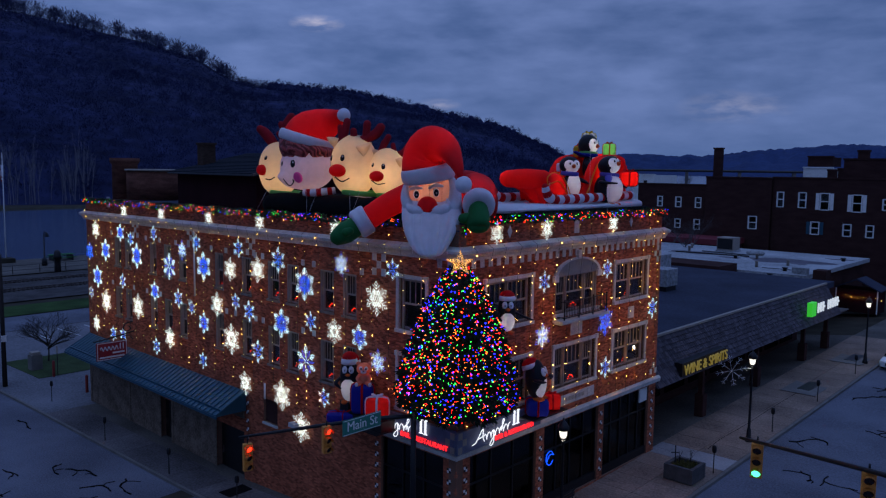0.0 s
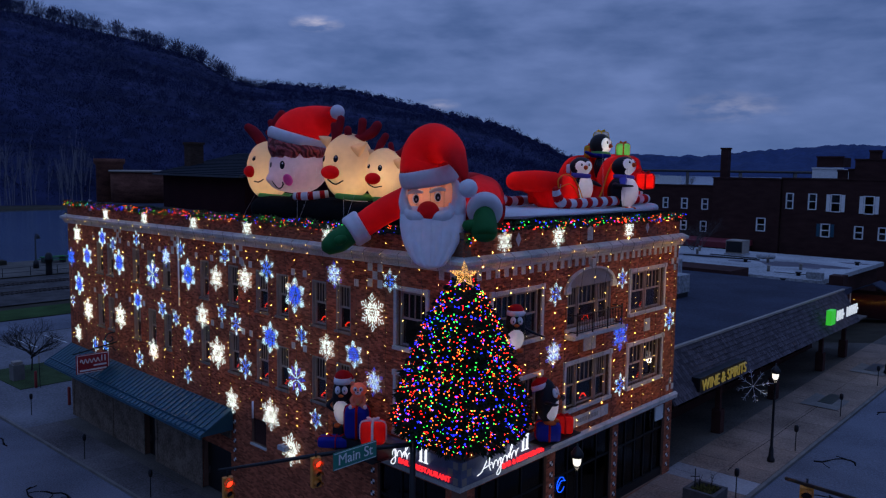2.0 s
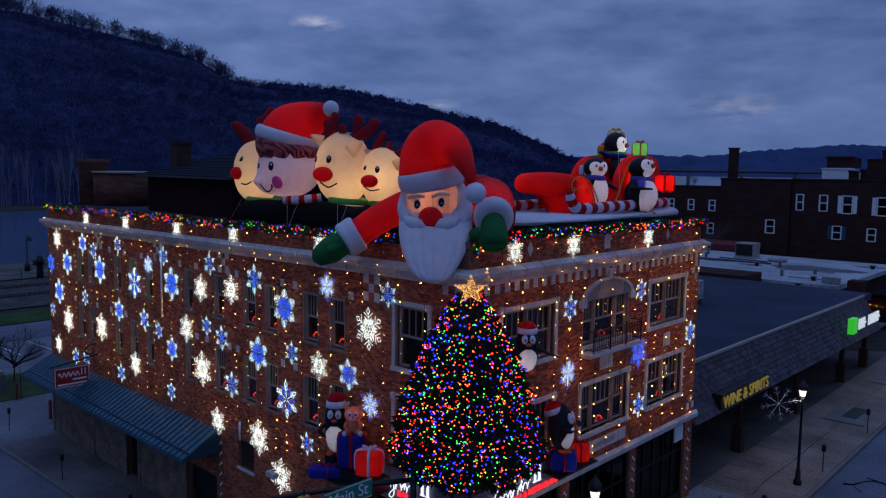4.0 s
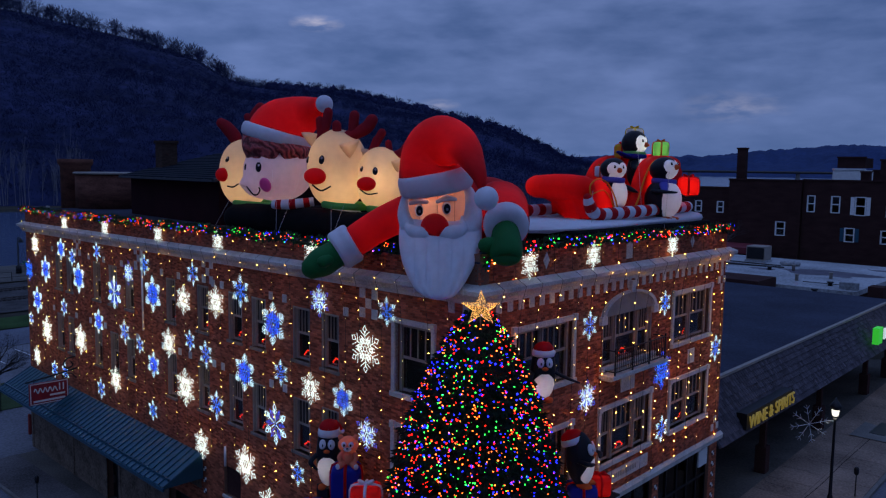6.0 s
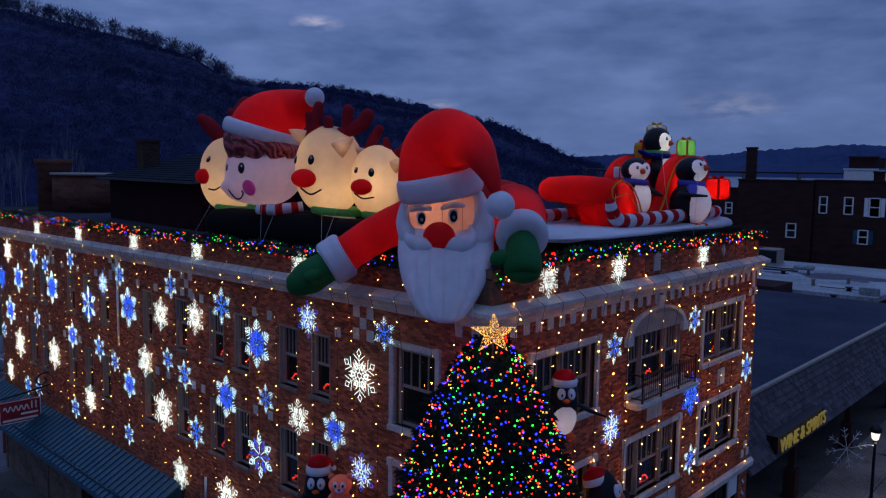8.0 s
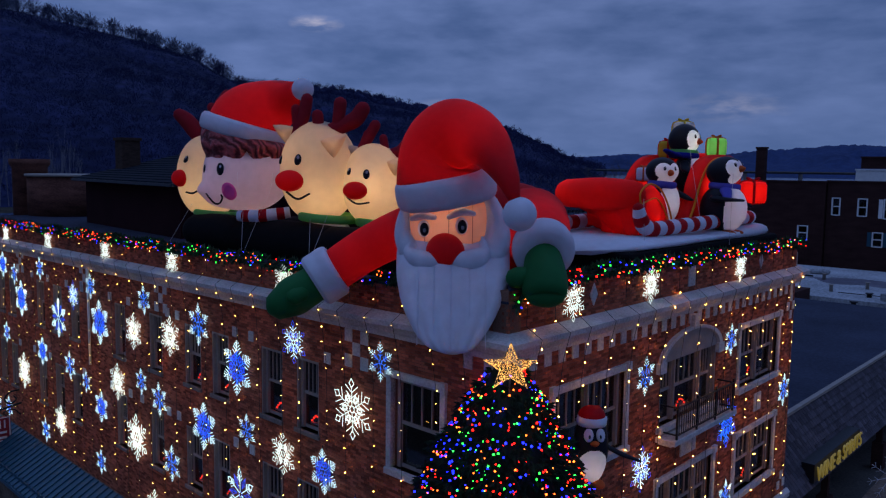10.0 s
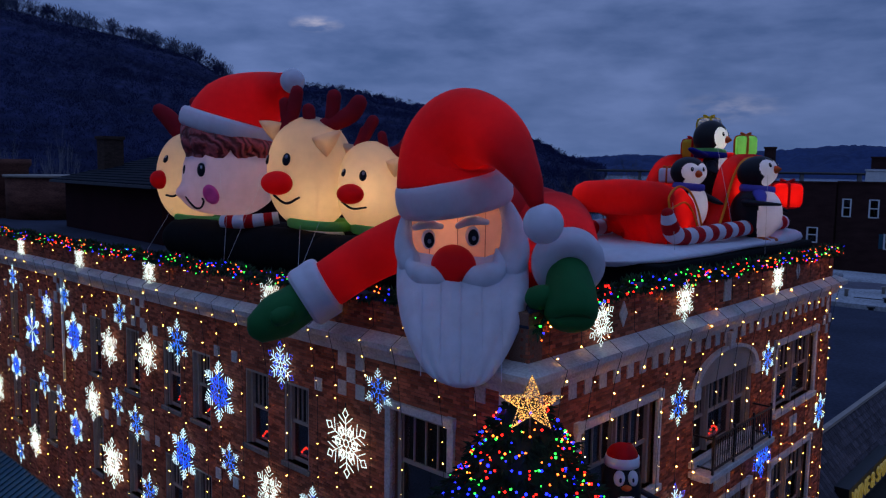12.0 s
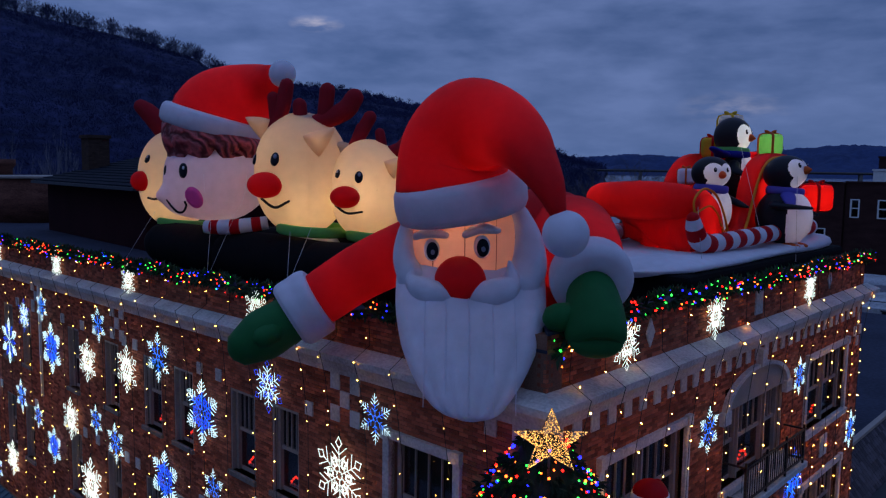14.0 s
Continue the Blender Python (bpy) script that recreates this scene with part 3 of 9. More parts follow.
tagged(quick("riverbank_trees", verts, faces, M_BIRCH), "pale bare trees on the far bank", "trees", kind="stuff")



# ---- the corner building: walls ----
WIN_L = [(1.9, 3.55), (6.5, 7.5), (8.2, 9.25), (11.05, 12.05), (12.75, 13.8), (15.4, 16.35), (18.3, 19.2), (22.55, 23.45), (24.4, 25.4), (26.4, 27.35), (30.1, 31.0), (31.6, 32.6)]
ROWS_L = [(9.55, 11.5), (6.05, 8.05)]
open_l, open_r = [], []
for z0, z1 in ROWS_L:
    for k, (a, b) in enumerate(WIN_L):
        open_l.append((a, b, z0 - 0.05 if k else z0 - 0.1, z1 + (0.2 if k == 0 else 0)))
open_l += [(13.0, 14.3, 2.7, 4.0), (0.75, 4.7, 0.3, 4.3), (16.3, 19.2, -1.2, 1.6), (24.6, 26.2, -1.2, 1.5)]
WIN_R = [(1.75, 4.95, "two"), (6.95, 10.6, "three"), (12.4, 15.8, "two")]
for k, (a, b, _) in enumerate(WIN_R):
    open_r.append((a, b, 9.65, 11.65 if k != 1 else 11.95))
    open_r.append((a, b, 6.0, 8.0))
open_r += [(0.9, 5.7, 0.35, 4.3), (6.35, 11.2, 0.35, 4.3), (11.75, 16.6, 0.35, 4.3)]


def cells(length, z0, z1, holes):
    """The rectangles of a wall that its openings leave."""
    zs = sorted({z0, z1, *[v for h in holes for v in h[2:4] if z0 < v < z1]})
    for a, b in zip(zs, zs[1:]):
        mid = (a + b) / 2
        cut = sorted((h[0], h[1]) for h in holes if h[2] < mid < h[3])
        x = 0.0
        for c, d in cut:
            if c > x:
                yield x, c, a, b
            x = max(x, d)
        if x < length:
            yield x, length, a, b


def wall(name, W, length, z0, z1, holes, label, face=-0.012, thick=0.4, start=0.0):
    bm = bmesh.new()
    for a, b, c, d in cells(length, z0, z1, holes):
        box(bm, max(a, start), b, face - thick, face, c, d, W)
    return tagged(part(name, bm, M_MORTAR), label, "wall", kind="structure")


BRICK_L, BRICK_H = 0.215, 0.075


def bricks(W, length, z0, z1, holes, parent, piece=None, skip=()):
    """Brick courses, each brick with its own edges; whole ones inside the patch become parts."""
    verts, faces, pieces = [], [], []
    nrow = int((z1 - z0) / BRICK_H)
    for r in range(nrow):
        a, b = z0 + r * BRICK_H + 0.005, z0 + (r + 1) * BRICK_H - 0.004
        mid = (a + b) / 2
        cut = sorted((h[0], h[1]) for h in list(holes) + list(skip) if h[2] - 0.02 < mid < h[3] + 0.02)
        spans, x = [], 0.0
        for c, d in cut:
            if c > x:
                spans.append((x, c))
            x = max(x, d)
        if x < length:
            spans.append((x, length))
        for c, d in spans:
            k = math.floor(c / BRICK_L) - 1
            while True:
                p = k * BRICK_L + (BRICK_L / 2 if r % 2 else 0)
                k += 1
                if p >= d:
                    break
                q0, q1 = max(p, c) + 0.004, min(p + BRICK_L, d) - 0.004
                if q1 - q0 < 0.03:
                    continue
                whole = q1 - q0 > BRICK_L - 0.009
                if piece and whole and piece[0] < q0 < piece[1] and piece[2] < a < piece[3]:
                    pieces.append((q0, a))
                    continue
                n = len(verts)
                o = 0.004 * ((r * 7 + k * 13) % 5 - 2) / 2
                for oo, i in ((-0.012, 0), (o, 0.003)):
                    verts += [W(q0 + i, oo, a + i), W(q1 - i, oo, a + i), W(q1 - i, oo, b - i), W(q0 + i, oo, b - i)]
                faces += [(n + 4, n + 5, n + 6, n + 7), (n, n + 1, n + 5, n + 4), (n + 1, n + 2, n + 6, n + 5), (n + 2, n + 3, n + 7, n + 6), (n + 3, n, n + 4, n + 7)]
    ob = quick("bricks", verts, faces, M_BRICK, parent)
    ob["kind"] = "stuff"
    return pieces


Z0, ZTOP = -1.4, 14.2
ZTOP_L = 13.92
wall_south = wall("wall_south", WL, LEN_L, Z0, ZTOP_L, open_l, "three-storey mottled brown brick side wall")
wall_east = wall("wall_east", WR, LEN_R, Z0, ZTOP, open_r, "three-storey mottled brown brick front wall", start=0.0)
bm = bmesh.new()
box(bm, 1.7, LEN_R - 0.4, -37.0, -36.6, Z0, 13.8, WR)
tagged(part("wall_west", bm, M_DARKBRICK), "plain brick end wall", "wall", kind="structure")
bm = bmesh.new()
box(bm, LEN_R - 0.4, LEN_R, -37.0, -0.42, Z0, ZTOP, WR)
tagged(part("wall_north", bm, M_DARKBRICK), "plain brick party wall", "wall", kind="structure")


def slab(bm, z0, z1):
    """A storey's slab between the four walls."""
    v = [[bm.verts.new(p) for p in (WL(0.45, -0.45, z), WL(36.9, -0.45, z), WR(LEN_R - 0.42, -36.5, z), WR(LEN_R - 0.42, -0.45, z))] for z in (z0, z1)]
    bm.faces.new(v[0])
    bm.faces.new(v[1])
    for j in range(4):
        bm.faces.new((v[0][j], v[0][(j + 1) % 4], v[1][(j + 1) % 4], v[1][j]))


bm = bmesh.new()
slab(bm, 13.6, 13.8)
tagged(part("roof_deck", bm, M_ROOF), "flat dark tarred roof behind the parapet", "roof", kind="structure")
for z in (4.55, 8.6, 12.4):
    bm = bmesh.new()
    slab(bm, z, z + 0.3)
    tagged(part("floor", bm, M_INSIDE), "storey floor inside the building", "floor", kind="structure")
bm = bmesh.new()
box(bm, 4.5, 4.6, -36.5, -4.5, 0, 13.5, WR)
box(bm, 4.5, 16.9, -4.6, -4.5, 0, 13.5, WR)
tagged(part("wall_inside", bm, M_INSIDE), "dim inner partition behind the windows", "wall", kind="structure")


def run(name, profile, material, label, category="trim", ul=LEN_L + 0.3, sr=LEN_R + 0.3, parent=None, fall=0.0, sides=(0, 1, 2)):
    """A moulding of one profile (out, height) along both street sides, mitred at the corner."""
    bm = bmesh.new()
    rows = []
    for where in sides:
        row = []
        for o, z in profile:
            if where == 0:
                p = WR(sr, o, z)
            elif where == 2:
                p = WL(ul, o, z - fall)
            else:
                x = CX + o
                u = (x - CX - NX * o) / UX
                p = WL(u, o, z)
            row.append(bm.verts.new(p))
        rows.append(row)
    for a, b in zip(rows, rows[1:]):
        for j in range(len(a)):
            k = (j + 1) % len(a)
            bm.faces.new((a[j], b[j], b[k], a[k]))
    bm.faces.new(rows[0])
    bm.faces.new(rows[-1])
    return tagged(part(name, bm, material, parent), label, category, kind="structure")


run("cornice", [(0.004, 12.7), (0.10, 12.7), (0.12, 12.82), (0.2, 12.86), (0.24, 12.98), (0.40, 13.04), (0.42, 13.17), (0.004, 13.3)], M_STONE, "weathered pale stone cornice with a sloping top", fall=0.28)
run("coping", [(-0.42, 14.205), (0.02, 14.205), (0.02, 14.25), (-0.42, 14.27)], M_ROOF, "dark coping on the front parapet", sides=(0, 1))
run("coping", [(-0.42, 13.925), (0.02, 13.925), (0.02, 13.975), (-0.42, 13.99)], M_ROOF, "dark coping on the side parapet", sides=(1, 2))


# ---- figures on the roof ----
def figure(name, bm, mats, label, category, group=""):
    """An inflated figure: one mesh, its colours as slots."""
    ob = part(name, bm, mats, None, "", False)
    return tagged(ob, label, category, group)


def lamp_inside(where, watts, col=(1.0, 0.76, 0.48), size=0.3):
    ob = new("inner_lamp", bpy.data.lights.new("inner_lamp", "POINT"))
    ob.data.energy, ob.data.color, ob.data.shadow_soft_size = watts, col, size
    ob.location = where


def disc(bm, c, n, rx, rz, mi, W=None, seg=18, thick=0.02, bulge=0.0):
    """A flat oval patch facing n."""
    n = Vector(n).normalized()
    a = Vector((0, 0, 1)).cross(n).normalized()
    b = n.cross(a)
    c = Vector(c)
    rim = []
    for k, o in ((1.0, -thick), (1.0, thick), (0.6, thick + bulge * 0.7)):
        rim.append([bm.verts.new(W(*(c + a * rx * k * math.cos(2 * math.pi * j / seg) + b * rz * k * math.sin(2 * math.pi * j / seg) + n * o)) if W else c + a * rx * k * math.cos(2 * math.pi * j / seg) + b * rz * k * math.sin(2 * math.pi * j / seg) + n * o) for j in range(seg)])
    p = c + n * (thick + bulge)
    rim.append([bm.verts.new(W(*p) if W else p)])
    skin(bm, rim, mi)


def shell(bm, rows, mi, seg=36, W=None, ribs=0, rib=0.0, power=0.8, stripes=None):
    """A puffed body from rows of (across, forward, height, half width, half depth)."""
    out = []
    for a, b, z, w, d in rows:
        row = []
        for j in range(seg):
            ph = 2 * math.pi * j / seg
            c, s = math.cos(ph), math.sin(ph)
            x = math.copysign(abs(c) ** power, c)
            y = math.copysign(abs(s) ** power, s)
            k = 1 + (rib * (abs(math.sin(x * ribs * math.pi / 2)) - 0.5) if ribs else 0)
            p = (a + w * x, b + d * y * k, z)
            row.append(bm.verts.new(W(*p) if W else p))
        out.append(row)
    skin(bm, out, mi, True, stripes)


def ring(bm, c, major, minor, axis, mi, W=None, seg=36, sec=12, tall=None, squash=1.0):
    """A puffed ring (a hat's fur trim or a cuff) round an axis."""
    axis = Vector(axis).normalized()
    a = axis.orthogonal().normalized()
    b = axis.cross(a)
    c = Vector(c)
    tall = tall or minor
    rows = []
    for i in range(seg):
        w = 2 * math.pi * i / seg
        d = a * math.cos(w) + b * math.sin(w)
        row = []
        for j in range(sec):
            v = 2 * math.pi * j / sec
            cv, sv = math.cos(v), math.sin(v)
            cv, sv = math.copysign(abs(cv) ** 0.7, cv), math.copysign(abs(sv) ** 0.7, sv)
            p = c + d * (major + minor * cv) * 1.0 + axis * tall * sv
            row.append(bm.verts.new(W(*p) if W else p))
        rows.append(row)
    rows.append(rows[0])
    skin(bm, rows, mi)


def seams(bm, c, r, mi, W, count=8, top=0.15, bottom=0.85, wid=0.012, rot=None, phase=0.0):
    """Stitched seams down an inflated ball."""
    rot = rot or Matrix.Identity(3)
    for k in range(count):
        ph = 2 * math.pi * k / count + phase
        pts = []
        for i in range(9):
            th = math.pi * (top + (bottom - top) * i / 8)
            v = rot @ Vector((r[0] * 1.002 * math.sin(th) * math.cos(ph), r[1] * 1.002 * math.sin(th) * math.sin(ph), r[2] * 1.002 * math.cos(th)))
            pts.append((*(Vector(c) + v), wid))
        tube(bm, pts, mi, 4, 1, W, False)


def bearded_figure():
    mats = [M_RED, M_WHITENY, M_SKIN, M_GREENNY, M_BLACKNY, M_SEAM, M_GREYNY]
    bm = bmesh.new()
    # body lying behind the parapet
    ball(bm, (0.55, -3.4, 14.75), (1.75, 1.6, 1.3), 0, 32, 18, W=WF)
    ball(bm, (1.15, -2.75, 14.95), (1.45, 1.3, 1.45), 0, 32, 18, W=WF)
    # hat, trim and bobble
    hat = [(-0.6, -1.1, 16.12, 0.97), (-0.64, -1, 16.44, 0.96), (-0.6, -0.9, 17.06, 0.91), (-0.34, -0.6, 17.43, 0.80), (0.05, -0.2, 17.41, 0.64), (0.37, 0.3, 17.18, 0.48), (0.58, 0.8, 16.83, 0.33), (0.72, 1.2, 16.51, 0.23), (0.81, 1.4, 16.2, 0.14)]
    tube(bm, hat, 0, 36, 7, WF, round_start=False)
    ring(bm, (-0.49, -1.05, 16.26), 0.93, 0.22, (-0.18, 0.10, 1), 1, WF, 48, 14, 0.34)
    ball(bm, (0.94, 1.43, 15.85), 0.335, 1, 24, 16, W=WF)
    # head and beard, turned a little to the side street
    def WH(a, b, z):
        return WF(a, b + 0.2 + 0.26 * (a + 0.42), z)

    def front(x, z):
        k = 1 / 0.85
        c = 1 - abs((z - 15.35) / 0.95) ** (2 * k)
        return -1.55 + 0.82 * max(0.0, c - abs((x + 0.42) / 1.06) ** (2 * k)) ** (0.5 / k)
    ball(bm, (-0.42, -1.55, 15.35), (1.06, 0.82, 0.95), 2, 36, 20, W=WH, power=0.85)
    for x in (-0.95, -0.42, 0.1, 0.42):
        tube(bm, [(x, front(x, z) + 0.004, z, 0.006) for z in (16.0, 15.75, 15.5, 15.25, 15.0)], 5, 4, 2, WH, False)
    beard = [(-0.35, -2.0, 15.98, 1.04, 0.36), (-0.35, -1.95, 15.5, 1.18, 0.42), (-0.33, -1.4, 15.1, 1.25, 0.58), (-0.33, -1.08, 14.78, 1.26, 0.66), (-0.34, -0.68, 14.4, 1.23, 0.66), (-0.36, -0.38, 14.1, 1.15, 0.56), (-0.38, -0.15, 13.8, 1.04, 0.5), (-0.39, 0.05, 13.45, 0.86, 0.45), (-0.39, 0.22, 13.14, 0.64, 0.38), (-0.37, 0.33, 12.98, 0.44, 0.28), (-0.36, 0.37, 12.89, 0.16, 0.14)]
    shell(bm, [tuple(v) for v in smooth_path(beard, 5)], 1, 96, WH, 6, 0.085, 0.78)
    for x in (-1.06, -0.72, -0.36, 0.02, 0.36):
        pts = []
        for a_, b_, z_, w_, d_ in [tuple(v) for v in smooth_path(beard, 3)][9:-4]:
            k = min(abs((x * 0.9 - a_ * 0.9) / w_), 0.97)
            pts.append((x, b_ + d_ * (1 - k ** (2 / 0.78)) ** 0.39 * 1.006, z_, 0.007))
        tube(bm, pts, 1, 4, 1, WH, False)
    # whiskers either side of the face
    tube(bm, [(0.50, -1.3, 16.0, 0.16), (0.62, -1.12, 15.6, 0.24), (0.64, -1.0, 15.15, 0.3), (0.5, -0.85, 14.8, 0.3)], 1, 16, 5, WH)
    tube(bm, [(-1.33, -1.3, 15.95, 0.10), (-1.43, -1.15, 15.6, 0.15), (-1.45, -1.0, 15.2, 0.2), (-1.3, -0.85, 14.85, 0.25)], 1, 16, 5, WH)
    tube(bm, [(-0.3, -0.46, 14.70, 0.17), (-0.08, -0.42, 14.72, 0.23), (0.17, -0.48, 14.78, 0.24), (0.34, -0.62, 14.94, 0.15), (0.31, -0.7, 15.24, 0.03)], 1, 20, 7, WH)
    tube(bm, [(-0.68, -0.46, 14.68, 0.17), (-0.9, -0.42, 14.70, 0.21), (-1.12, -0.48, 14.75, 0.21), (-1.29, -0.62, 14.88, 0.13), (-1.27, -0.72, 15.05, 0.03)], 1, 20, 7, WH)
    # nose, mouth, eyes and brows
    ball(bm, (-0.49, -0.64, 14.88), 0.43, 0, 28, 18, W=WH)
    ball(bm, (-0.45, -0.36, 14.52), (0.27, 0.16, 0.12), 0, 18, 10, W=WH)
    for x, z in ((-0.97, 15.38), (-0.14, 15.47)):
        y = front(x, z) + 0.01
        disc(bm, (x, y, z), (0, 1, 0.05), 0.135, 0.19, 1, WH, 24, 0.04, 0.05)
        disc(bm, (x + 0.012, y + 0.09, z - 0.01), (0, 1, 0.05), 0.10, 0.15, 4, WH, 22, 0.012, 0.02)
        # pupil highlight, drawn as a small grey disc
        disc(bm, (x + 0.02, y + 0.122, z - 0.03), (0, 1, 0.05), 0.036, 0.045, 6, WH, 14, 0.006, 0.004)
    tube(bm, [(-1.25, front(-1.25, 15.58) + 0.06, 15.58, 0.06), (-1.0, front(-1.0, 15.67) + 0.06, 15.67, 0.095), (-0.74, front(-0.74, 15.64) + 0.06, 15.64, 0.06)], 1, 12, 5, WH)
    tube(bm, [(-0.42, front(-0.42, 15.66) + 0.06, 15.66, 0.06), (-0.16, front(-0.16, 15.77) + 0.06, 15.77, 0.095), (0.12, front(0.12, 15.74) + 0.06, 15.74, 0.055)], 1, 12, 5, WH)
    # the arm stretched along the side street
    tube(bm, [(-0.9, -1.95, 15.4, 0.60), (-1.44, -2.0, 15.22, 0.56), (-2.29, -2.2, 14.8, 0.53), (-3.15, -2.3, 14.22, 0.51)], 0, 28, 6, WF)
    tube(bm, [(-3.10, -2.3, 14.27, 0.58), (-3.18, -2.29, 14.22, 0.66), (-3.38, -2.26, 14.08, 0.66), (-3.58, -2.22, 13.96, 0.65), (-3.66, -2.2, 13.91, 0.56)], 1, 32, 5, WF, False)
    tube(bm, [(-3.5, -2.2, 13.98, 0.44), (-3.80, -2.1, 13.79, 0.46), (-4.12, -2.0, 13.6, 0.48), (-4.40, -1.9, 13.43, 0.38)], 3, 28, 6, WF)
    tube(bm, [(-3.85, -1.72, 13.72, 0.2), (-4.02, -1.6, 13.66, 0.2)], 3, 16, 4, WF)
    # the arm reaching over the front
    tube(bm, [(1.55, -2.2, 15.35, 0.95), (1.62, -1.2, 15.25, 0.75), (1.63, -0.45, 15.08, 0.58)], 0, 28, 6, WF)
    ring(bm, (1.62, -0.2, 15.02), 0.42, 0.26, (0.02, 0.9, -0.35), 1, WF, 40, 14, 0.3)
    tube(bm, [(1.60, -0.35, 14.98, 0.34), (1.60, 0.0, 14.80, 0.40), (1.60, 0.28, 14.54, 0.46), (1.59, 0.46, 14.33, 0.48), (1.59, 0.58, 14.16, 0.455), (1.59, 0.64, 14.07, 0.36)], 3, 32, 6, WF, False)
    ball(bm, (1.59, 0.60, 14.13), (0.42, 0.27, 0.25), 3, 26, 12, W=WF)
    tube(bm, [(1.35, 0.34, 14.50, 0.2), (1.08, 0.38, 14.47, 0.225), (0.97, 0.40, 14.46, 0.215)], 3, 20, 5, WF)
    return figure("inflatable_figure", bm, mats, "giant inflatable bearded figure in red hat leaning over the parapet", "inflatable")


bearded_figure()


def leaf(bm, corners, b, thick):
    """A puffed three-cornered leaf across the roof at the depth b, from its corners (across, height)."""
    mid = Vector((sum(p[0] for p in corners) / 3, sum(p[1] for p in corners) / 3))
    rim = []
    for k in range(3):
        p, q = Vector(corners[k]), Vector(corners[(k + 1) % 3])
        bow = (p + q) / 2 + ((p + q) / 2 - mid) * 0.42
        for i in range(8):
            t = i / 8
            rim.append(p * (1 - t) ** 2 + bow * 2 * t * (1 - t) + q * t * t)
    rows = []
    for f, o in ((0.0, -1.0), (0.35, -0.92), (0.7, -0.66), (0.92, -0.3), (1.0, 0.0), (0.92, 0.3), (0.7, 0.66), (0.35, 0.92), (0.0, 1.0)):
        ring_ = [mid.lerp(p, f) for p in (rim if f else rim[:1])]
        rows.append([bm.verts.new(WF(p.x, b + o * thick, p.y)) for p in ring_])
    skin(bm, rows)


def deer(name, c, r, nose, nose_r, eyes, mouth, antlers, ears, collar, label):
    ob = thing(name, label, "inflatable", "deer heads on the roof", at=WF(c[0], c[1], 14.6))
    inv = Matrix.Translation(-WF(c[0], c[1], 14.6))

    def add(part_name, bm, mats, text=""):
        bm.transform(inv)
        return part(part_name, bm, mats, ob, text)
    def front(x, z):
        k = 1 / 0.94
        q = 1 - abs((x - c[0]) / r[0]) ** (2 * k) - abs((z - c[2]) / r[2]) ** (2 * k)
        return c[1] + r[1] * max(0.0, q) ** (0.5 / k)
    bm = bmesh.new()
    ball(bm, c, r, 0, 40, 24, W=WF, power=0.94)
    head = add("head", bm, M_FAWN)
    for k in range(10):
        bm = bmesh.new()
        seams(bm, c, r, 0, WF, 1, 0.06, 0.94, 0.007, None, 2 * math.pi * k / 10)
        bm.transform(inv)
        part("seam", bm, M_SEAM, head)
    bm = bmesh.new()
    ball(bm, nose, nose_r, 0, 24, 16, W=WF)
    add("nose", bm, M_RED, "round red nose")
    for ex, ey, ez, k in eyes:
        bm = bmesh.new()
        ey = front(ex, ez)
        n = (Vector((ex, ey, ez)) - Vector(c)).normalized()
        disc(bm, (ex, ey, ez), n, k, k * 1.5, 0, WF, 20, 0.02, 0.03)
        # highlight on the eye, drawn as a grey disc above its middle
        disc(bm, Vector((ex, ey, ez)) + n * 0.045 + Vector((k * 0.25, 0, k * 0.5)), n, k * 0.38, k * 0.5, 1, WF, 14, 0.01, 0.01)
        add("eye", bm, [M_BLACKNY, M_GREYNY])
    bm = bmesh.new()
    tube(bm, [(p[0], front(p[0], p[2]) + 0.02, p[2], p[3]) for p in smooth_path(mouth, 4)], 0, 8, 2, WF)
    add("mouth", bm, M_BLACKNY)
    for group in antlers:
        bm = bmesh.new()
        for a in group:
            tube(bm, a, 0, 14, 5, WF)
        add("antler", bm, M_MAROON, "maroon plush antler")
    for corners, b in ears:
        bm = bmesh.new()
        leaf(bm, corners, b, 0.13)
        add("ear", bm, M_TAN)
    cx, cy, cz, cr = collar
    bm = bmesh.new()
    ring(bm, (cx, cy, cz + 0.1), cr * 0.96, 0.09, (0.06, 0.02, 1), 0, WF, 36, 10, 0.13)
    add("collar", bm, M_LIME, "green collar")
    bm = bmesh.new()
    ball(bm, (cx, cy, cz - 0.42), (cr * 0.93, cr * 0.93, 0.45), 0, 28, 12, W=WF)
    add("neck", bm, M_WHITENY)
    return ob


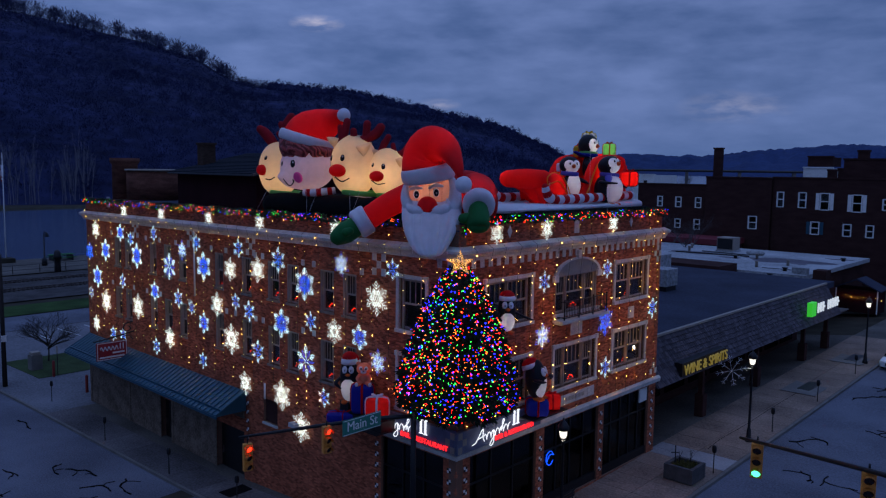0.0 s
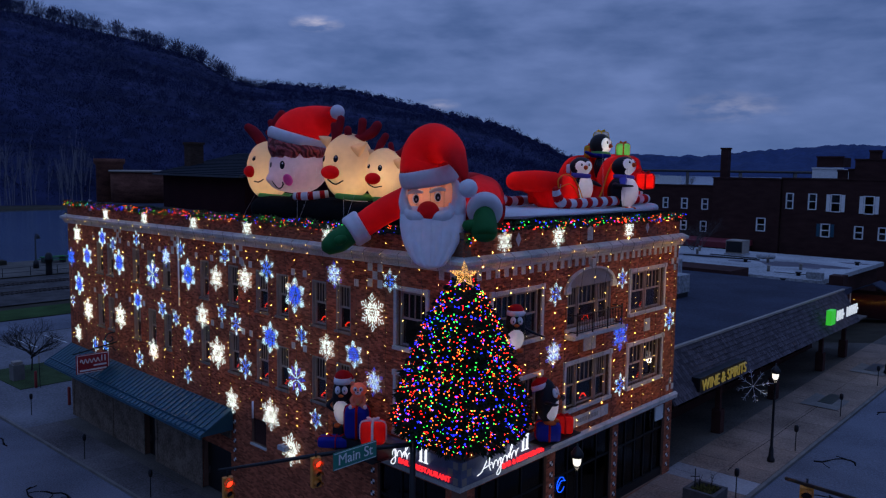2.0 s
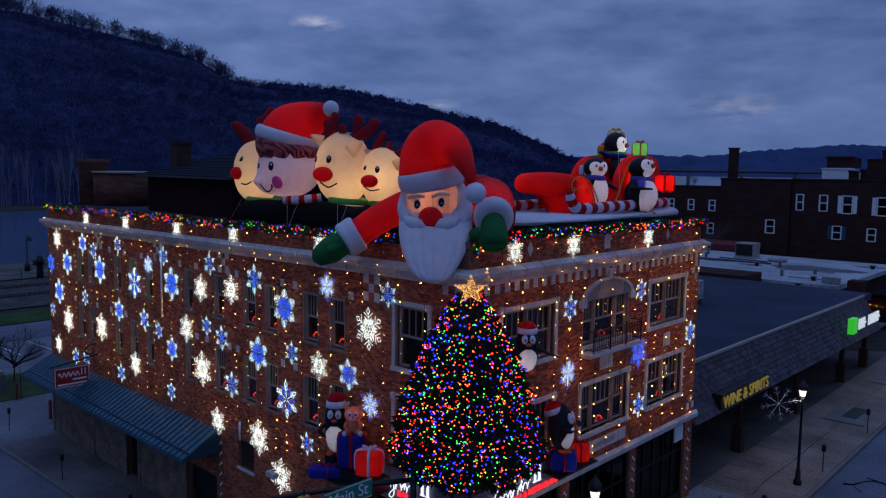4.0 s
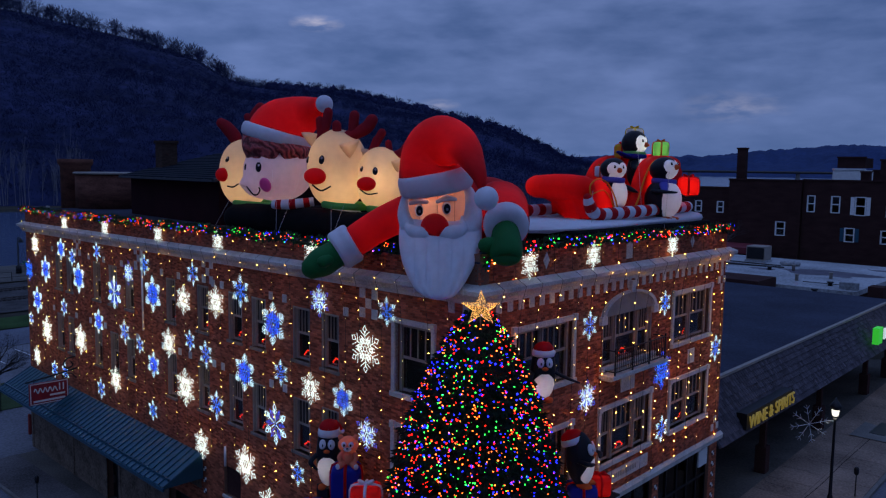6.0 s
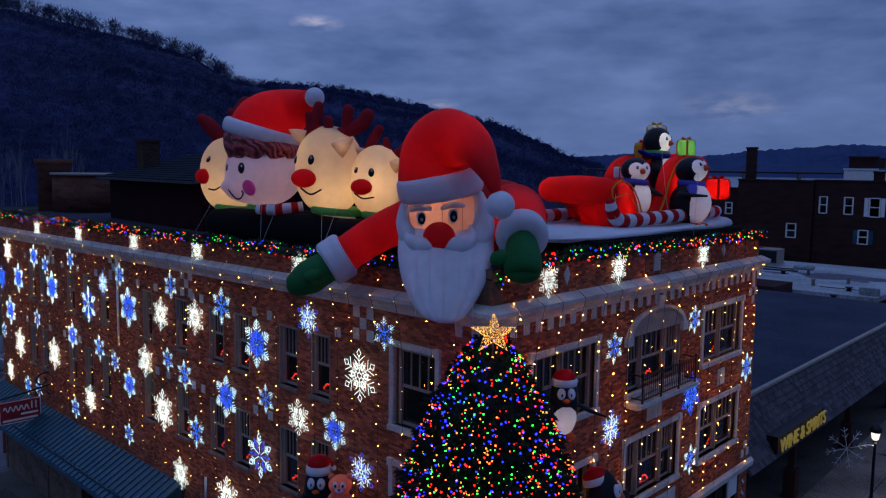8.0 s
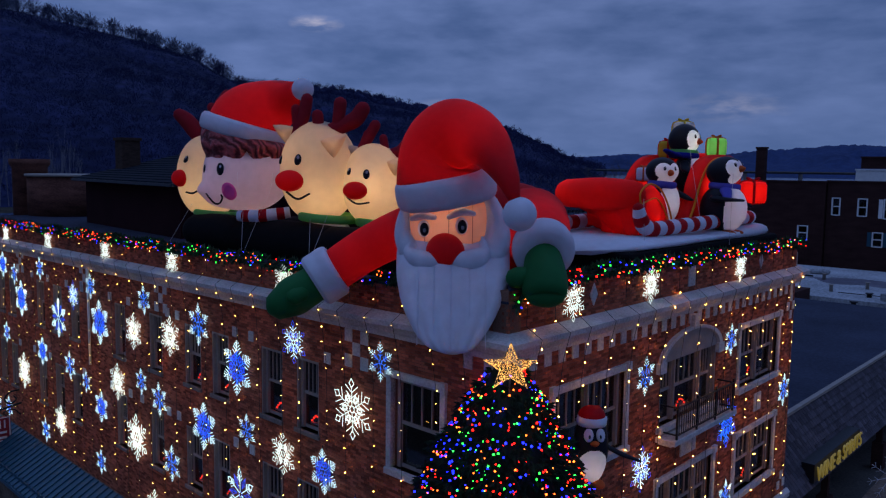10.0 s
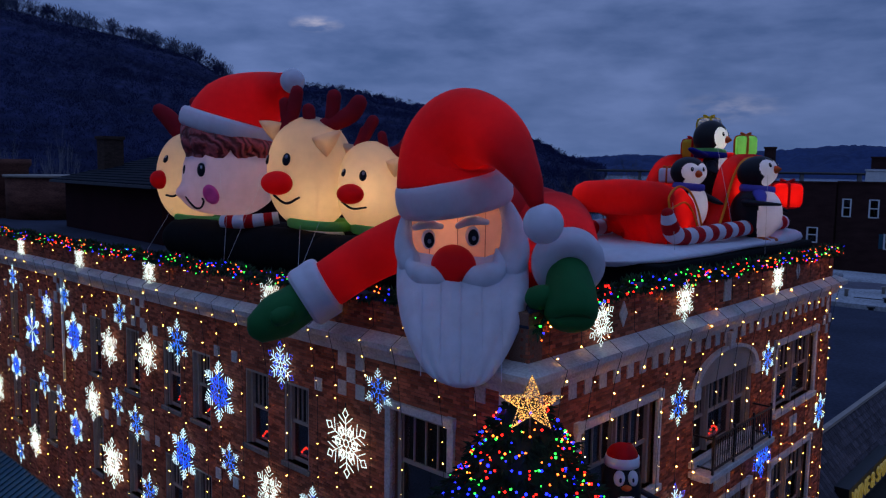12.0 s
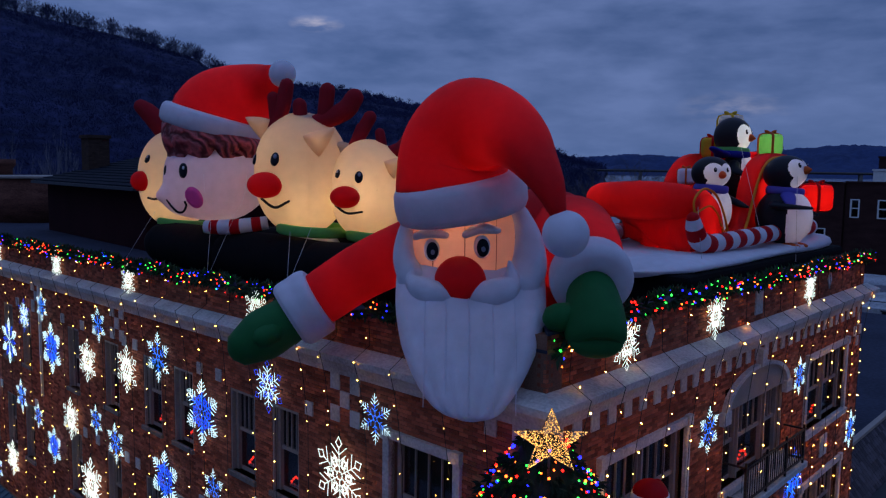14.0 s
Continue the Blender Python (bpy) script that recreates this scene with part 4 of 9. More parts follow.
deer("inflatable_deer", (-4.30, -7.3, 16.55), (1.17, 1.15, 1.52), (-5.0, -6.25, 16.29), (0.42, 0.34, 0.31),
     [(-4.76, -6.22, 16.9, 0.11), (-5.36, -6.75, 16.9, 0.09)], [(-5.15, -6.42, 15.96, 0.035), (-4.8, -6.25, 15.76, 0.035), (-4.43, -6.28, 15.92, 0.03)],
     [[[(-4.98, -7.1, 17.55, 0.17), (-4.74, -7.1, 18.2, 0.19), (-4.63, -7.1, 18.72, 0.17)], [(-4.91, -7.1, 17.9, 0.15), (-4.97, -7.1, 18.42, 0.14)]],
      [[(-4.2, -7, 17.68, 0.2), (-3.67, -7, 17.88, 0.22), (-3.19, -7, 18.12, 0.24), (-2.96, -7, 18.44, 0.22)], [(-3.7, -7, 17.95, 0.18), (-3.63, -7, 18.6, 0.19)], [(-4.26, -7, 17.72, 0.17), (-4.31, -7, 18.24, 0.17)]]],
     [(((-5.66, 17.92), (-4.98, 17.86), (-5.22, 17.34)), -7.1), (((-4.12, 17.46), (-3.34, 17.66), (-3.74, 16.96)), -6.33)],
     (-4.0, -7.1, 15.1, 0.85), "giant inflatable glowing fawn-coloured deer head with red nose")
deer("inflatable_deer", (-2.62, -6.9, 16.2), (0.93, 0.92, 1.22), (-3.08, -6.05, 16.04), (0.36, 0.30, 0.26),
     [(-2.76, -6.08, 16.51, 0.095), (-3.28, -6.38, 16.58, 0.07)], [(-3.34, -6.25, 15.83, 0.03), (-3.05, -6.08, 15.66, 0.03), (-2.68, -6.05, 15.7, 0.025)],
     [[[(-3.05, -6.9, 17.1, 0.14), (-2.79, -6.9, 17.58, 0.16), (-2.58, -6.9, 17.96, 0.16)], [(-2.95, -6.9, 17.3, 0.13), (-2.80, -6.9, 17.7, 0.13)]],
      [[(-2.3, -6.8, 17.05, 0.15), (-1.82, -6.8, 17.22, 0.17), (-1.55, -6.8, 17.59, 0.16)], [(-2.26, -6.8, 17.12, 0.13), (-2.34, -6.8, 17.58, 0.12)]]],
     [(((-3.52, 17.34), (-3.02, 17.3), (-3.2, 16.92)), -6.9), (((-2.19, 16.88), (-1.66, 17.0), (-1.95, 16.47)), -6.2)],
     (-2.45, -6.8, 14.98, 0.65), "smaller inflatable glowing fawn deer head with red nose")
deer("inflatable_deer", (-9.0, -12.0, 16.3), (1.12, 1.1, 1.5), (-9.78, -11.15, 16.24), (0.30, 0.28, 0.30),
     [(-9.55, -11.1, 16.9, 0.09)], [(-9.55, -11.15, 15.75, 0.035), (-9.3, -11.0, 15.72, 0.035), (-9.05, -10.95, 15.85, 0.03)],
     [[[(-9.25, -12, 17.55, 0.25), (-9.48, -12, 17.92, 0.29), (-9.78, -12, 18.28, 0.28), (-10.05, -12, 18.5, 0.22)]], [[(-8.7, -12, 17.6, 0.2), (-8.67, -12, 18.3, 0.24), (-8.55, -12, 18.8, 0.25), (-8.3, -12, 19.2, 0.22)], [(-8.68, -12, 18.3, 0.2), (-8.88, -12, 18.78, 0.17)], [(-8.75, -12, 17.9, 0.18), (-9.02, -12, 18.25, 0.15)]]],
     [], (-8.6, -11.8, 14.9, 0.85), "inflatable glowing deer head half hidden behind the boy doll")


def doll_head():
    mats = [M_PALE, M_RED, M_WHITENY, M_BROWN, M_BLACKNY, M_PINK, M_SEAM]
    bm = bmesh.new()
    c = (-6.95, -9.3, 16.5)
    ball(bm, c, (1.42, 1.35, 1.28), 0, 128, 80)
    # full cheeks and chin, then the small nose
    for tip, way, far, wide in ((Vector((-7.8, -8.7, 15.75)), Vector((-0.75, 0.35, -0.45)), 0.30, 0.55), (Vector((-8.1, -8.6, 15.95)), Vector((-0.66, 0.6, -0.12)), 0.30, 0.2)):
        for v in bm.verts:
            v.co += way.normalized() * far * math.exp(-((v.co - tip).length / wide) ** 2)
    for v in bm.verts:
        v.co = WF(*v.co)
    seams(bm, c, (1.42, 1.35, 1.28), 2, WF, 8, 0.5, 0.95, 0.006)
    ball(bm, (-5.55, -8.9, 16.6), (0.3, 0.3, 0.42), 0, 18, 12, W=WF)
    hair = []
    around = 180
    for i in range(13):
        f = i / 12
        row = []
        for j in range(around):
            w = 2 * math.pi * j / around
            lobe = abs(math.sin(w * 6.5 + 0.55))
            hem = 17.18 - 0.29 * lobe ** 0.7
            top = 17.78 - 0.36 * math.cos(w)
            z = top + (hem - top) * f
            r = 1.30 + 0.16 * math.sin(min(f * 1.15, 1.0) * math.pi) ** 0.6 * (0.72 + 0.28 * lobe)
            row.append(bm.verts.new(WF(c[0] + 1.02 * r * math.cos(w), c[1] + 0.98 * r * math.sin(w), z)))
        hair.append(row)
    skin(bm, hair, 3, True)
    ring(bm, (-7.02, -9.3, 17.84), 1.24, 0.22, (0.28, 0.02, 1), 2, WF, 56, 12, 0.28)
    tube(bm, [(-7.1, -9.3, 17.45, 1.22), (-7.02, -9.3, 17.95, 1.20), (-6.75, -9.25, 18.25, 1.14), (-6.3, -9.1, 18.5, 0.98), (-5.75, -8.85, 18.75, 0.72), (-5.3, -8.4, 18.95, 0.42)], 1, 36, 6, WF)
    ball(bm, (-4.9, -7.9, 19.06), 0.34, 2, 22, 14, W=WF)
    for ex, ey, ez, k in ((-8.14, -8.58, 16.57, 0.10), (-7.51, -8.06, 16.59, 0.13)):
        n = (Vector((ex, ey, ez)) - Vector(c)).normalized()
        disc(bm, (ex, ey, ez), n, k, k * 1.5, 4, WF, 20, 0.02, 0.03)
        # eye highlight drawn as a small white disc
        disc(bm, Vector((ex, ey, ez)) + n * 0.05 + Vector((0.04, 0, 0.07)), n, 0.035, 0.045, 2, WF, 12, 0.008, 0.006)
    n = (Vector((-7.24, -8.13, 15.88)) - Vector(c)).normalized()
    disc(bm, Vector(c) + Vector((n.x * 1.43, n.y * 1.38, n.z * 1.32)), n, 0.24, 0.31, 5, WF, 22, 0.02, 0.02)
    tube(bm, [(-8.04, -8.31, 15.82, 0.02), (-7.93, -8.36, 15.65, 0.028), (-7.8, -8.44, 15.5, 0.03), (-7.64, -8.41, 15.51, 0.03), (-7.51, -8.25, 15.68, 0.03), (-7.53, -8.2, 15.78, 0.03)], 4, 8, 6, WF)
    rows = [(-6.98, -8.15, 15.14, 0.17), (-6.6, -8.08, 15.14, 0.19), (-6.17, -8.05, 15.16, 0.195), (-5.75, -8.08, 15.21, 0.19), (-5.36, -8.15, 15.27, 0.17)]
    tube(bm, rows, 2, 20, 7, WF, False, 1.0, lambda i: 1 if i % 9 in (3, 4, 5, 6) else 2)
    return figure("inflatable_doll", bm, mats, "giant inflatable doll head with red bobble hat and brown hair", "inflatable")


doll_head()

bolster = thing("vinyl_bolster", "puffed black vinyl bolster under the inflatable heads", "bolster")
for u0, u1 in ((4.0, 7.9), (7.8, 11.8), (11.7, 15.6)):
    for o, h in ((-1.6, 14.38), (-2.9, 14.42)):
        bm = bmesh.new()
        tube(bm, [(u0, o, h, 0.62), ((u0 + u1) / 2, o + 0.05, h + 0.02, 0.66), (u1, o, h, 0.62)], 0, 20, 6, WL)
        part("air_tube", bm, M_BLACK, bolster)
# Noses are sealed off here, so small added lamps carry the head's glow
for a, w in (((-4.2, -6.95, 16.0), 26), ((-4.85, -6.95, 17.05), 5.0), ((-2.7, -6.55, 16.1), 26), ((-9.0, -11.8, 15.9), 30), ((-5.0, -6.25, 16.29), 4.0), ((-3.08, -6.05, 16.04), 3.0), ((-0.49, -0.5, 14.88), 5.5), ((-9.78, -11.15, 16.24), 2.2)):
    lamp_inside(WF(*a), w)
for p, w in (((-0.45, -1.35, 15.5), 22), ((-0.55, -0.95, 16.8), 16), ((0.12, -0.05, 17.25), 9), ((1.3, -2.6, 15.0), 30), ((-1.7, -2.05, 15.05), 6), ((-2.6, -2.22, 14.6), 6), ((1.6, -1.2, 15.2), 14), ((-0.3, -3.5, 14.9), 14)):
    lamp_inside(WF(*p), w, (1.0, 0.82, 0.66), 0.25)
lamp_inside(WF(-6.7, -9.2, 18.2), 22, (1.0, 0.85, 0.7))
lamp_inside(WF(-5.95, -8.95, 18.55), 7, (1.0, 0.85, 0.7), 0.2)
# Small lamps added inside the ears, which the head's light cannot reach
lamp_inside(WF(-3.74, -6.33, 17.36), 1.0, size=0.1)
lamp_inside(WF(-1.94, -6.2, 16.78), 0.7, size=0.1)
lamp_inside(WF(-5.28, -7.12, 17.7), 0.6, size=0.1)
lamp_inside(WF(-0.45, -1.15, 15.5), 5, (1.0, 0.85, 0.75), 0.3)
lamp_inside(WF(-6.95, -9.3, 16.2), 34, (1.0, 0.86, 0.84))


# ---- the sleigh with penguins ----
def WS(s, i, z):
    """The sleigh: metres along the front wall from the corner, metres in from it, height."""
    return WR(s, -i, z)


def printed(bm, c, r, rot, slot, seg=168, rows=116):
    """A puffed ball whose cloth colour is picked by the direction from its middle."""
    n0 = len(bm.faces)
    ball(bm, c, r, 0, seg, rows, rot)
    bm.faces.ensure_lookup_table()
    inv = rot.transposed()
    for f in bm.faces[n0:]:
        d = inv @ (f.calc_center_median() - Vector(c))
        f.material_index = slot(d.x / r[0], d.y / r[1], d.z / r[2])


def turned(face, lean=0.0):
    f = Vector((face[0], face[1], 0)).normalized()
    r = Vector((f.y, -f.x, 0))
    return Matrix((r, f, Vector((0, 0, 1)))).transposed() @ Matrix.Rotation(lean, 3, "X")


def face_cloth(x, y, z):
    """Black hood with a white heart-shaped face."""
    if y < 0.05:
        return 0
    heart = any(((x - s * 0.36) / 0.46) ** 2 + ((z - 0.02) / 0.56) ** 2 < 1 for s in (-1, 1))
    return 1 if heart or (x / 0.62) ** 2 + ((z + 0.55) / 0.40) ** 2 < 1 else 0


def belly_cloth(x, y, z):
    return 1 if y > -0.1 and (x / 0.86) ** 2 + ((z + 0.02) / 0.95) ** 2 < 1 else 0


def penguin(bm, head, hr, body, br, face, nod=0.0, wings=((0.3, -0.2), (0.3, -0.2)), feet=True):
    """A plump penguin: head and body as puffed balls with printed cloth, wings, beak, eyes and feet."""
    rot = turned(face, nod)
    flat = turned(face)
    printed(bm, body, br, flat, belly_cloth)
    printed(bm, head, hr, rot, face_cloth)
    H, B = Vector(head), Vector(body)

    def on_head(x, z, k=1.0):
        y = math.sqrt(max(0.0, 1 - x * x - z * z)) * k
        return H + rot @ Vector((x * hr[0], y * hr[1], z * hr[2])), rot @ Vector((x, y, z))
    for s in (-1, 1):
        p, n = on_head(0.36 * s, 0.18)
        disc(bm, p, n, 0.04 * hr[0] / 0.5, 0.062 * hr[0] / 0.5, 3, None, 14, 0.012, 0.012)
        # tiny white disc drawn in as the eye's highlight
        disc(bm, p + n * 0.026 + Vector((0, 0, 0.02)), n, 0.011, 0.014, 1, None, 10, 0.006, 0.004)
    p, n = on_head(0.0, -0.12)
    tube(bm, [(*(p - n * 0.08), 0.105 * hr[0] / 0.5), (*(p + n * 0.05), 0.09 * hr[0] / 0.5), (*(p + n * 0.135), 0.04)], 2, 14, 4)
    for s, (out, up, *far) in zip((-1, 1), wings):
        reach = far[0] if far else 0.55
        a = B + flat @ Vector((s * br[0] * 0.9, 0.05, br[2] * 0.45))
        b = B + flat @ Vector((s * (br[0] + out * 0.5), 0.22, br[2] * 0.45 + up * 0.6))
        c = B + flat @ Vector((s * (br[0] + out * 0.6), reach, br[2] * 0.45 + up))
        tube(bm, [(*a, 0.17), (*b, 0.16), (*c, 0.07)], 0, 16, 5, None, True, 0.6)
        if feet:
            ball(bm, B + flat @ Vector((0.24 * s, 0.30, -br[2] + 0.04)), (0.22, 0.34, 0.09), 2, 18, 10, flat)


def gift(bm, c, s, yaw, mi_box, mi_rib, bow=True, W=None):
    """A puffed parcel with crossed ribbon and a bow."""
    rot = Matrix.Rotation(yaw, 3, "Z")
    C = Vector(c)
    ball(bm, C, s, mi_box, 24, 16, rot, W, 0.35)
    sx, sy, sz = s
    for k in (0, 1):
        pts = []
        for i in range(25):
            w = 2 * math.pi * i / 24
            cc, ss = math.cos(w), math.sin(w)
            q = (abs(cc) ** 6 + abs(ss) ** 6) ** (-1 / 6) * 1.015
            p = Vector((sx * cc * q, 0, sz * ss * q)) if k == 0 else Vector((0, sy * cc * q, sz * ss * q))
            pts.append((*(C + rot @ p), 0.13 * min(s)))
        tube(bm, pts, mi_rib, 6, 1, W, False, curve=False)
    if bow:
        for d in (-1, 1):
            ball(bm, C + rot @ Vector((0.28 * d * sx, 0, sz * 1.2)), (sx * 0.3, sy * 0.14, sz * 0.16), mi_rib, 14, 8, rot @ Matrix.Rotation(-0.5 * d, 3, "Y"), W)
        ball(bm, C + Vector((0, 0, sz * 1.12)), 0.12 * min(s), mi_rib, 10, 8, None, W)


def sleigh():
    ob = thing("inflatable_sleigh", "giant inflatable red sleigh with gold piping and striped candy runners", "inflatable")
    bm = bmesh.new()
    tube(bm, [(8.5, 1.95, 15.98, 0.46), (8.62, 3.1, 16.0, 0.50), (8.82, 4.42, 15.97, 0.45)], 0, 30, 6, WS)
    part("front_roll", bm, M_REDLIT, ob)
    bm = bmesh.new()
    rows = []
    for s, z, w in [tuple(p) for p in smooth_path([(8.62, 15.95, 4.45), (8.85, 15.55, 4.1), (9.3, 15.3, 3.85), (9.6, 15.0, 3.72), (9.75, 14.7, 3.7)], 4)]:
        r = 8.5 - 0.12 * (15.95 - z)
        rows.append([bm.verts.new(WS(p, i, z)) for p, i in ((s + 0.35, 1.9), (r, 1.62), (r + (s - r) * 0.25, 2.3), (r + (s - r) * 0.65, 3.3), (s, w), (s + 0.35, w - 0.1))])
    skin(bm, rows, 0, True)
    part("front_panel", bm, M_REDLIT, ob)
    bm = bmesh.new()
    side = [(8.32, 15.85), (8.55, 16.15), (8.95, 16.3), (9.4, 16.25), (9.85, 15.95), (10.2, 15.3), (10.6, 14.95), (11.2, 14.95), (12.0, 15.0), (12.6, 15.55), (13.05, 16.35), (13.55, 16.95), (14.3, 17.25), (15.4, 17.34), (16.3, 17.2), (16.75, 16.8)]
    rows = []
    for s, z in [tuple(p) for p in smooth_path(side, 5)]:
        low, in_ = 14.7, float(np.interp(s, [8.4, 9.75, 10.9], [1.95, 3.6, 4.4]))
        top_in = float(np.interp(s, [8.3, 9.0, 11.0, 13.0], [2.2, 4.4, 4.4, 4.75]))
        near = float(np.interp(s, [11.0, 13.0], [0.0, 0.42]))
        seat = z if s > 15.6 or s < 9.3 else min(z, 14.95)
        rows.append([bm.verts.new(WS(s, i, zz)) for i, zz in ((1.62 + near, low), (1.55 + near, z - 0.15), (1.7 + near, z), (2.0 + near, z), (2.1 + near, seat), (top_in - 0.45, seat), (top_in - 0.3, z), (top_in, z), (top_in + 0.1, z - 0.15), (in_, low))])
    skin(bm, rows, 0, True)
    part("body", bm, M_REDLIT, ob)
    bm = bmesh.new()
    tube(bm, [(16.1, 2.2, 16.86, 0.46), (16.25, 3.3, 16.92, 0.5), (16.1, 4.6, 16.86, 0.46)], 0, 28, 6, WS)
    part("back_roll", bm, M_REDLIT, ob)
    i = 1.52
    for pts in ([(8.28, i, 15.72, 0.03), (8.22, i, 16.05, 0.03), (8.5, i, 16.26, 0.03), (8.9, i, 16.33, 0.03), (9.5, i, 16.15, 0.03), (10.0, i, 15.68, 0.03), (10.3, i, 15.2, 0.03), (10.45, i, 14.95, 0.03)],
                [(8.28, i, 15.72, 0.026), (8.65, i, 15.82, 0.026), (9.15, i, 15.9, 0.026), (9.5, i, 15.76, 0.026), (9.8, i, 15.5, 0.026), (10.1, i, 15.05, 0.026)],
                [(12.1, i + 0.3, 15.0, 0.04), (12.65, i + 0.38, 15.5, 0.04), (13.12, i + 0.4, 16.3, 0.04), (13.6, i + 0.4, 16.86, 0.04), (14.3, i + 0.42, 17.16, 0.04), (15.4, i + 0.42, 17.24, 0.04)]):
        bm = bmesh.new()
        tube(bm, pts, 0, 8, 6, WS)
        part("piping", bm, M_GOLD, ob, "gold piping")
    for i in (1.3, 4.65):
        bm = bmesh.new()
        way = smooth_path([(7.72, i, 15.66, 0.16), (7.86, i, 15.38, 0.22), (8.14, i, 15.10, 0.24), (8.7, i, 14.99, 0.235)], 4)[:-1]
        way += [(8.7 + 0.15 * k, i, 14.99 + 0.0022 * k, 0.235) for k in range(50)]
        tube(bm, way, 1, 18, 1, WS, True, 1.0, lambda k: 0 if (k // 3) % 2 else 1, curve=False)
        part("runner", bm, [M_WHITENY, M_RED], ob, "red and white striped runner")
    return ob


sleigh()
bm = bmesh.new()
rows = []
for s, z, w in ((5.6, 14.45, 0.1), (5.75, 14.6, 0.8), (6.5, 14.7, 1.0), (9.0, 14.68, 1.0), (12, 14.66, 1.0), (15, 14.68, 1.0), (16.4, 14.72, 0.95), (16.9, 14.66, 0.7), (17.05, 14.5, 0.1)):
    row = []
    for k in range(20):
        a = 2 * math.pi * k / 20
        c, sn = math.cos(a), math.sin(a)
        row.append(bm.verts.new(WS(s, 3.2 + 2.6 * w * math.copysign(abs(c) ** 0.5, c), z - 0.06 + (0.15 + 0.07 * (s > 12)) * w * math.copysign(abs(sn) ** 0.6, sn) + 0.04 * math.sin(s * 5 + k))))
    rows.append(row)
skin(bm, rows, 0, True)
tagged(part("inflatable_platform", bm, M_WHITENY), "puffed white vinyl snow platform under the sleigh", "inflatable base")
bm = bmesh.new()
box(bm, 5.9, 16.8, 0.5, 5.6, 13.8, 14.52, WS, 0, 0.12)
tagged(part("platform_base", bm, M_BLACK), "black vinyl base of the sleigh platform", "inflatable base")

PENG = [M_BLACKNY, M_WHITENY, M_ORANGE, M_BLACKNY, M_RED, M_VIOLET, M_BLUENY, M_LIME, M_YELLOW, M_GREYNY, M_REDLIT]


def scarf(bm, c, r, mi, W=None, tail=None):
    ring(bm, c, r, 0.09, (0.05, 0.05, 1), mi, W, 32, 10, 0.12)
    if tail:
        tube(bm, [(*c, 0.1), *tail], mi, 12, 5, W, flat=0.5)


bm = bmesh.new()
penguin(bm, WS(12.24, 2.9, 16.72), (0.56, 0.52, 0.47), WS(12.3, 2.75, 15.65), (0.47, 0.44, 0.72), (0.86, -0.5))
scarf(bm, WS(12.24, 2.88, 16.26), 0.40, 5)
figure("inflatable_penguin", bm, PENG, "inflatable penguin with a violet scarf sitting in the sleigh", "inflatable", "penguins in the sleigh")
bm = bmesh.new()
penguin(bm, WS(14.85, 3.4, 17.88), (0.60, 0.56, 0.58), WS(14.9, 3.2, 16.65), (0.55, 0.5, 0.8), (0.97, 0.05), 0.0, ((0.2, -0.6), (0.5, -0.35)))
scarf(bm, WS(14.85, 3.38, 17.30), 0.46, 6, None, [(*WS(14.2, 3.4, 17.3), 0.2), (*WS(13.7, 3.5, 17.45), 0.14)])
scarf(bm, WS(14.85, 3.38, 17.40), 0.43, 7)
figure("inflatable_penguin", bm, PENG, "inflatable penguin with blue and green scarf riding the sleigh", "inflatable", "penguins in the sleigh")
bm = bmesh.new()
penguin(bm, WS(13.64, 1.3, 16.74), (0.60, 0.60, 0.50), WS(13.55, 1.25, 15.48), (0.74, 0.78, 0.84), (0.96, -0.12), 0.25, ((0.2, -0.3), (0.12, -0.05, 1.15)))
scarf(bm, WS(13.64, 1.28, 16.22), 0.44, 5, None, [(*WS(13.1, 1.0, 16.1), 0.2), (*WS(12.8, 0.8, 15.85), 0.12)])
figure("inflatable_penguin", bm, PENG, "inflatable penguin with a violet scarf holding a red parcel", "inflatable", "penguins in the sleigh")
for c, s, yaw, a, b, lab in ((WS(15.15, 0.9, 16.02), (0.44, 0.44, 0.38), 0.5, 10, 4, "glowing red inflatable parcel held by a penguin"),
                             (WS(15.6, 2.5, 17.62), (0.34, 0.34, 0.33), 0.6, 7, 2, "glowing green inflatable parcel with orange ribbon"),
                             (WS(15.45, 3.75, 18.20), (0.38, 0.38, 0.36), 0.6, 9, 8, "grey inflatable parcel with yellow ribbon on top"),
                             (WS(15.35, 4.25, 17.52), (0.36, 0.36, 0.33), 0.4, 8, 10, "yellow and red inflatable parcel in the sleigh"),
                             (WS(13.4, 4.2, 16.6), (0.26, 0.26, 0.24), 0.4, 1, 2, "white inflatable parcel with orange ribbon")):
    bm = bmesh.new()
    gift(bm, c, s, yaw, a, b)
    figure("inflatable_parcel", bm, PENG, lab, "parcel", "parcels in the sleigh")
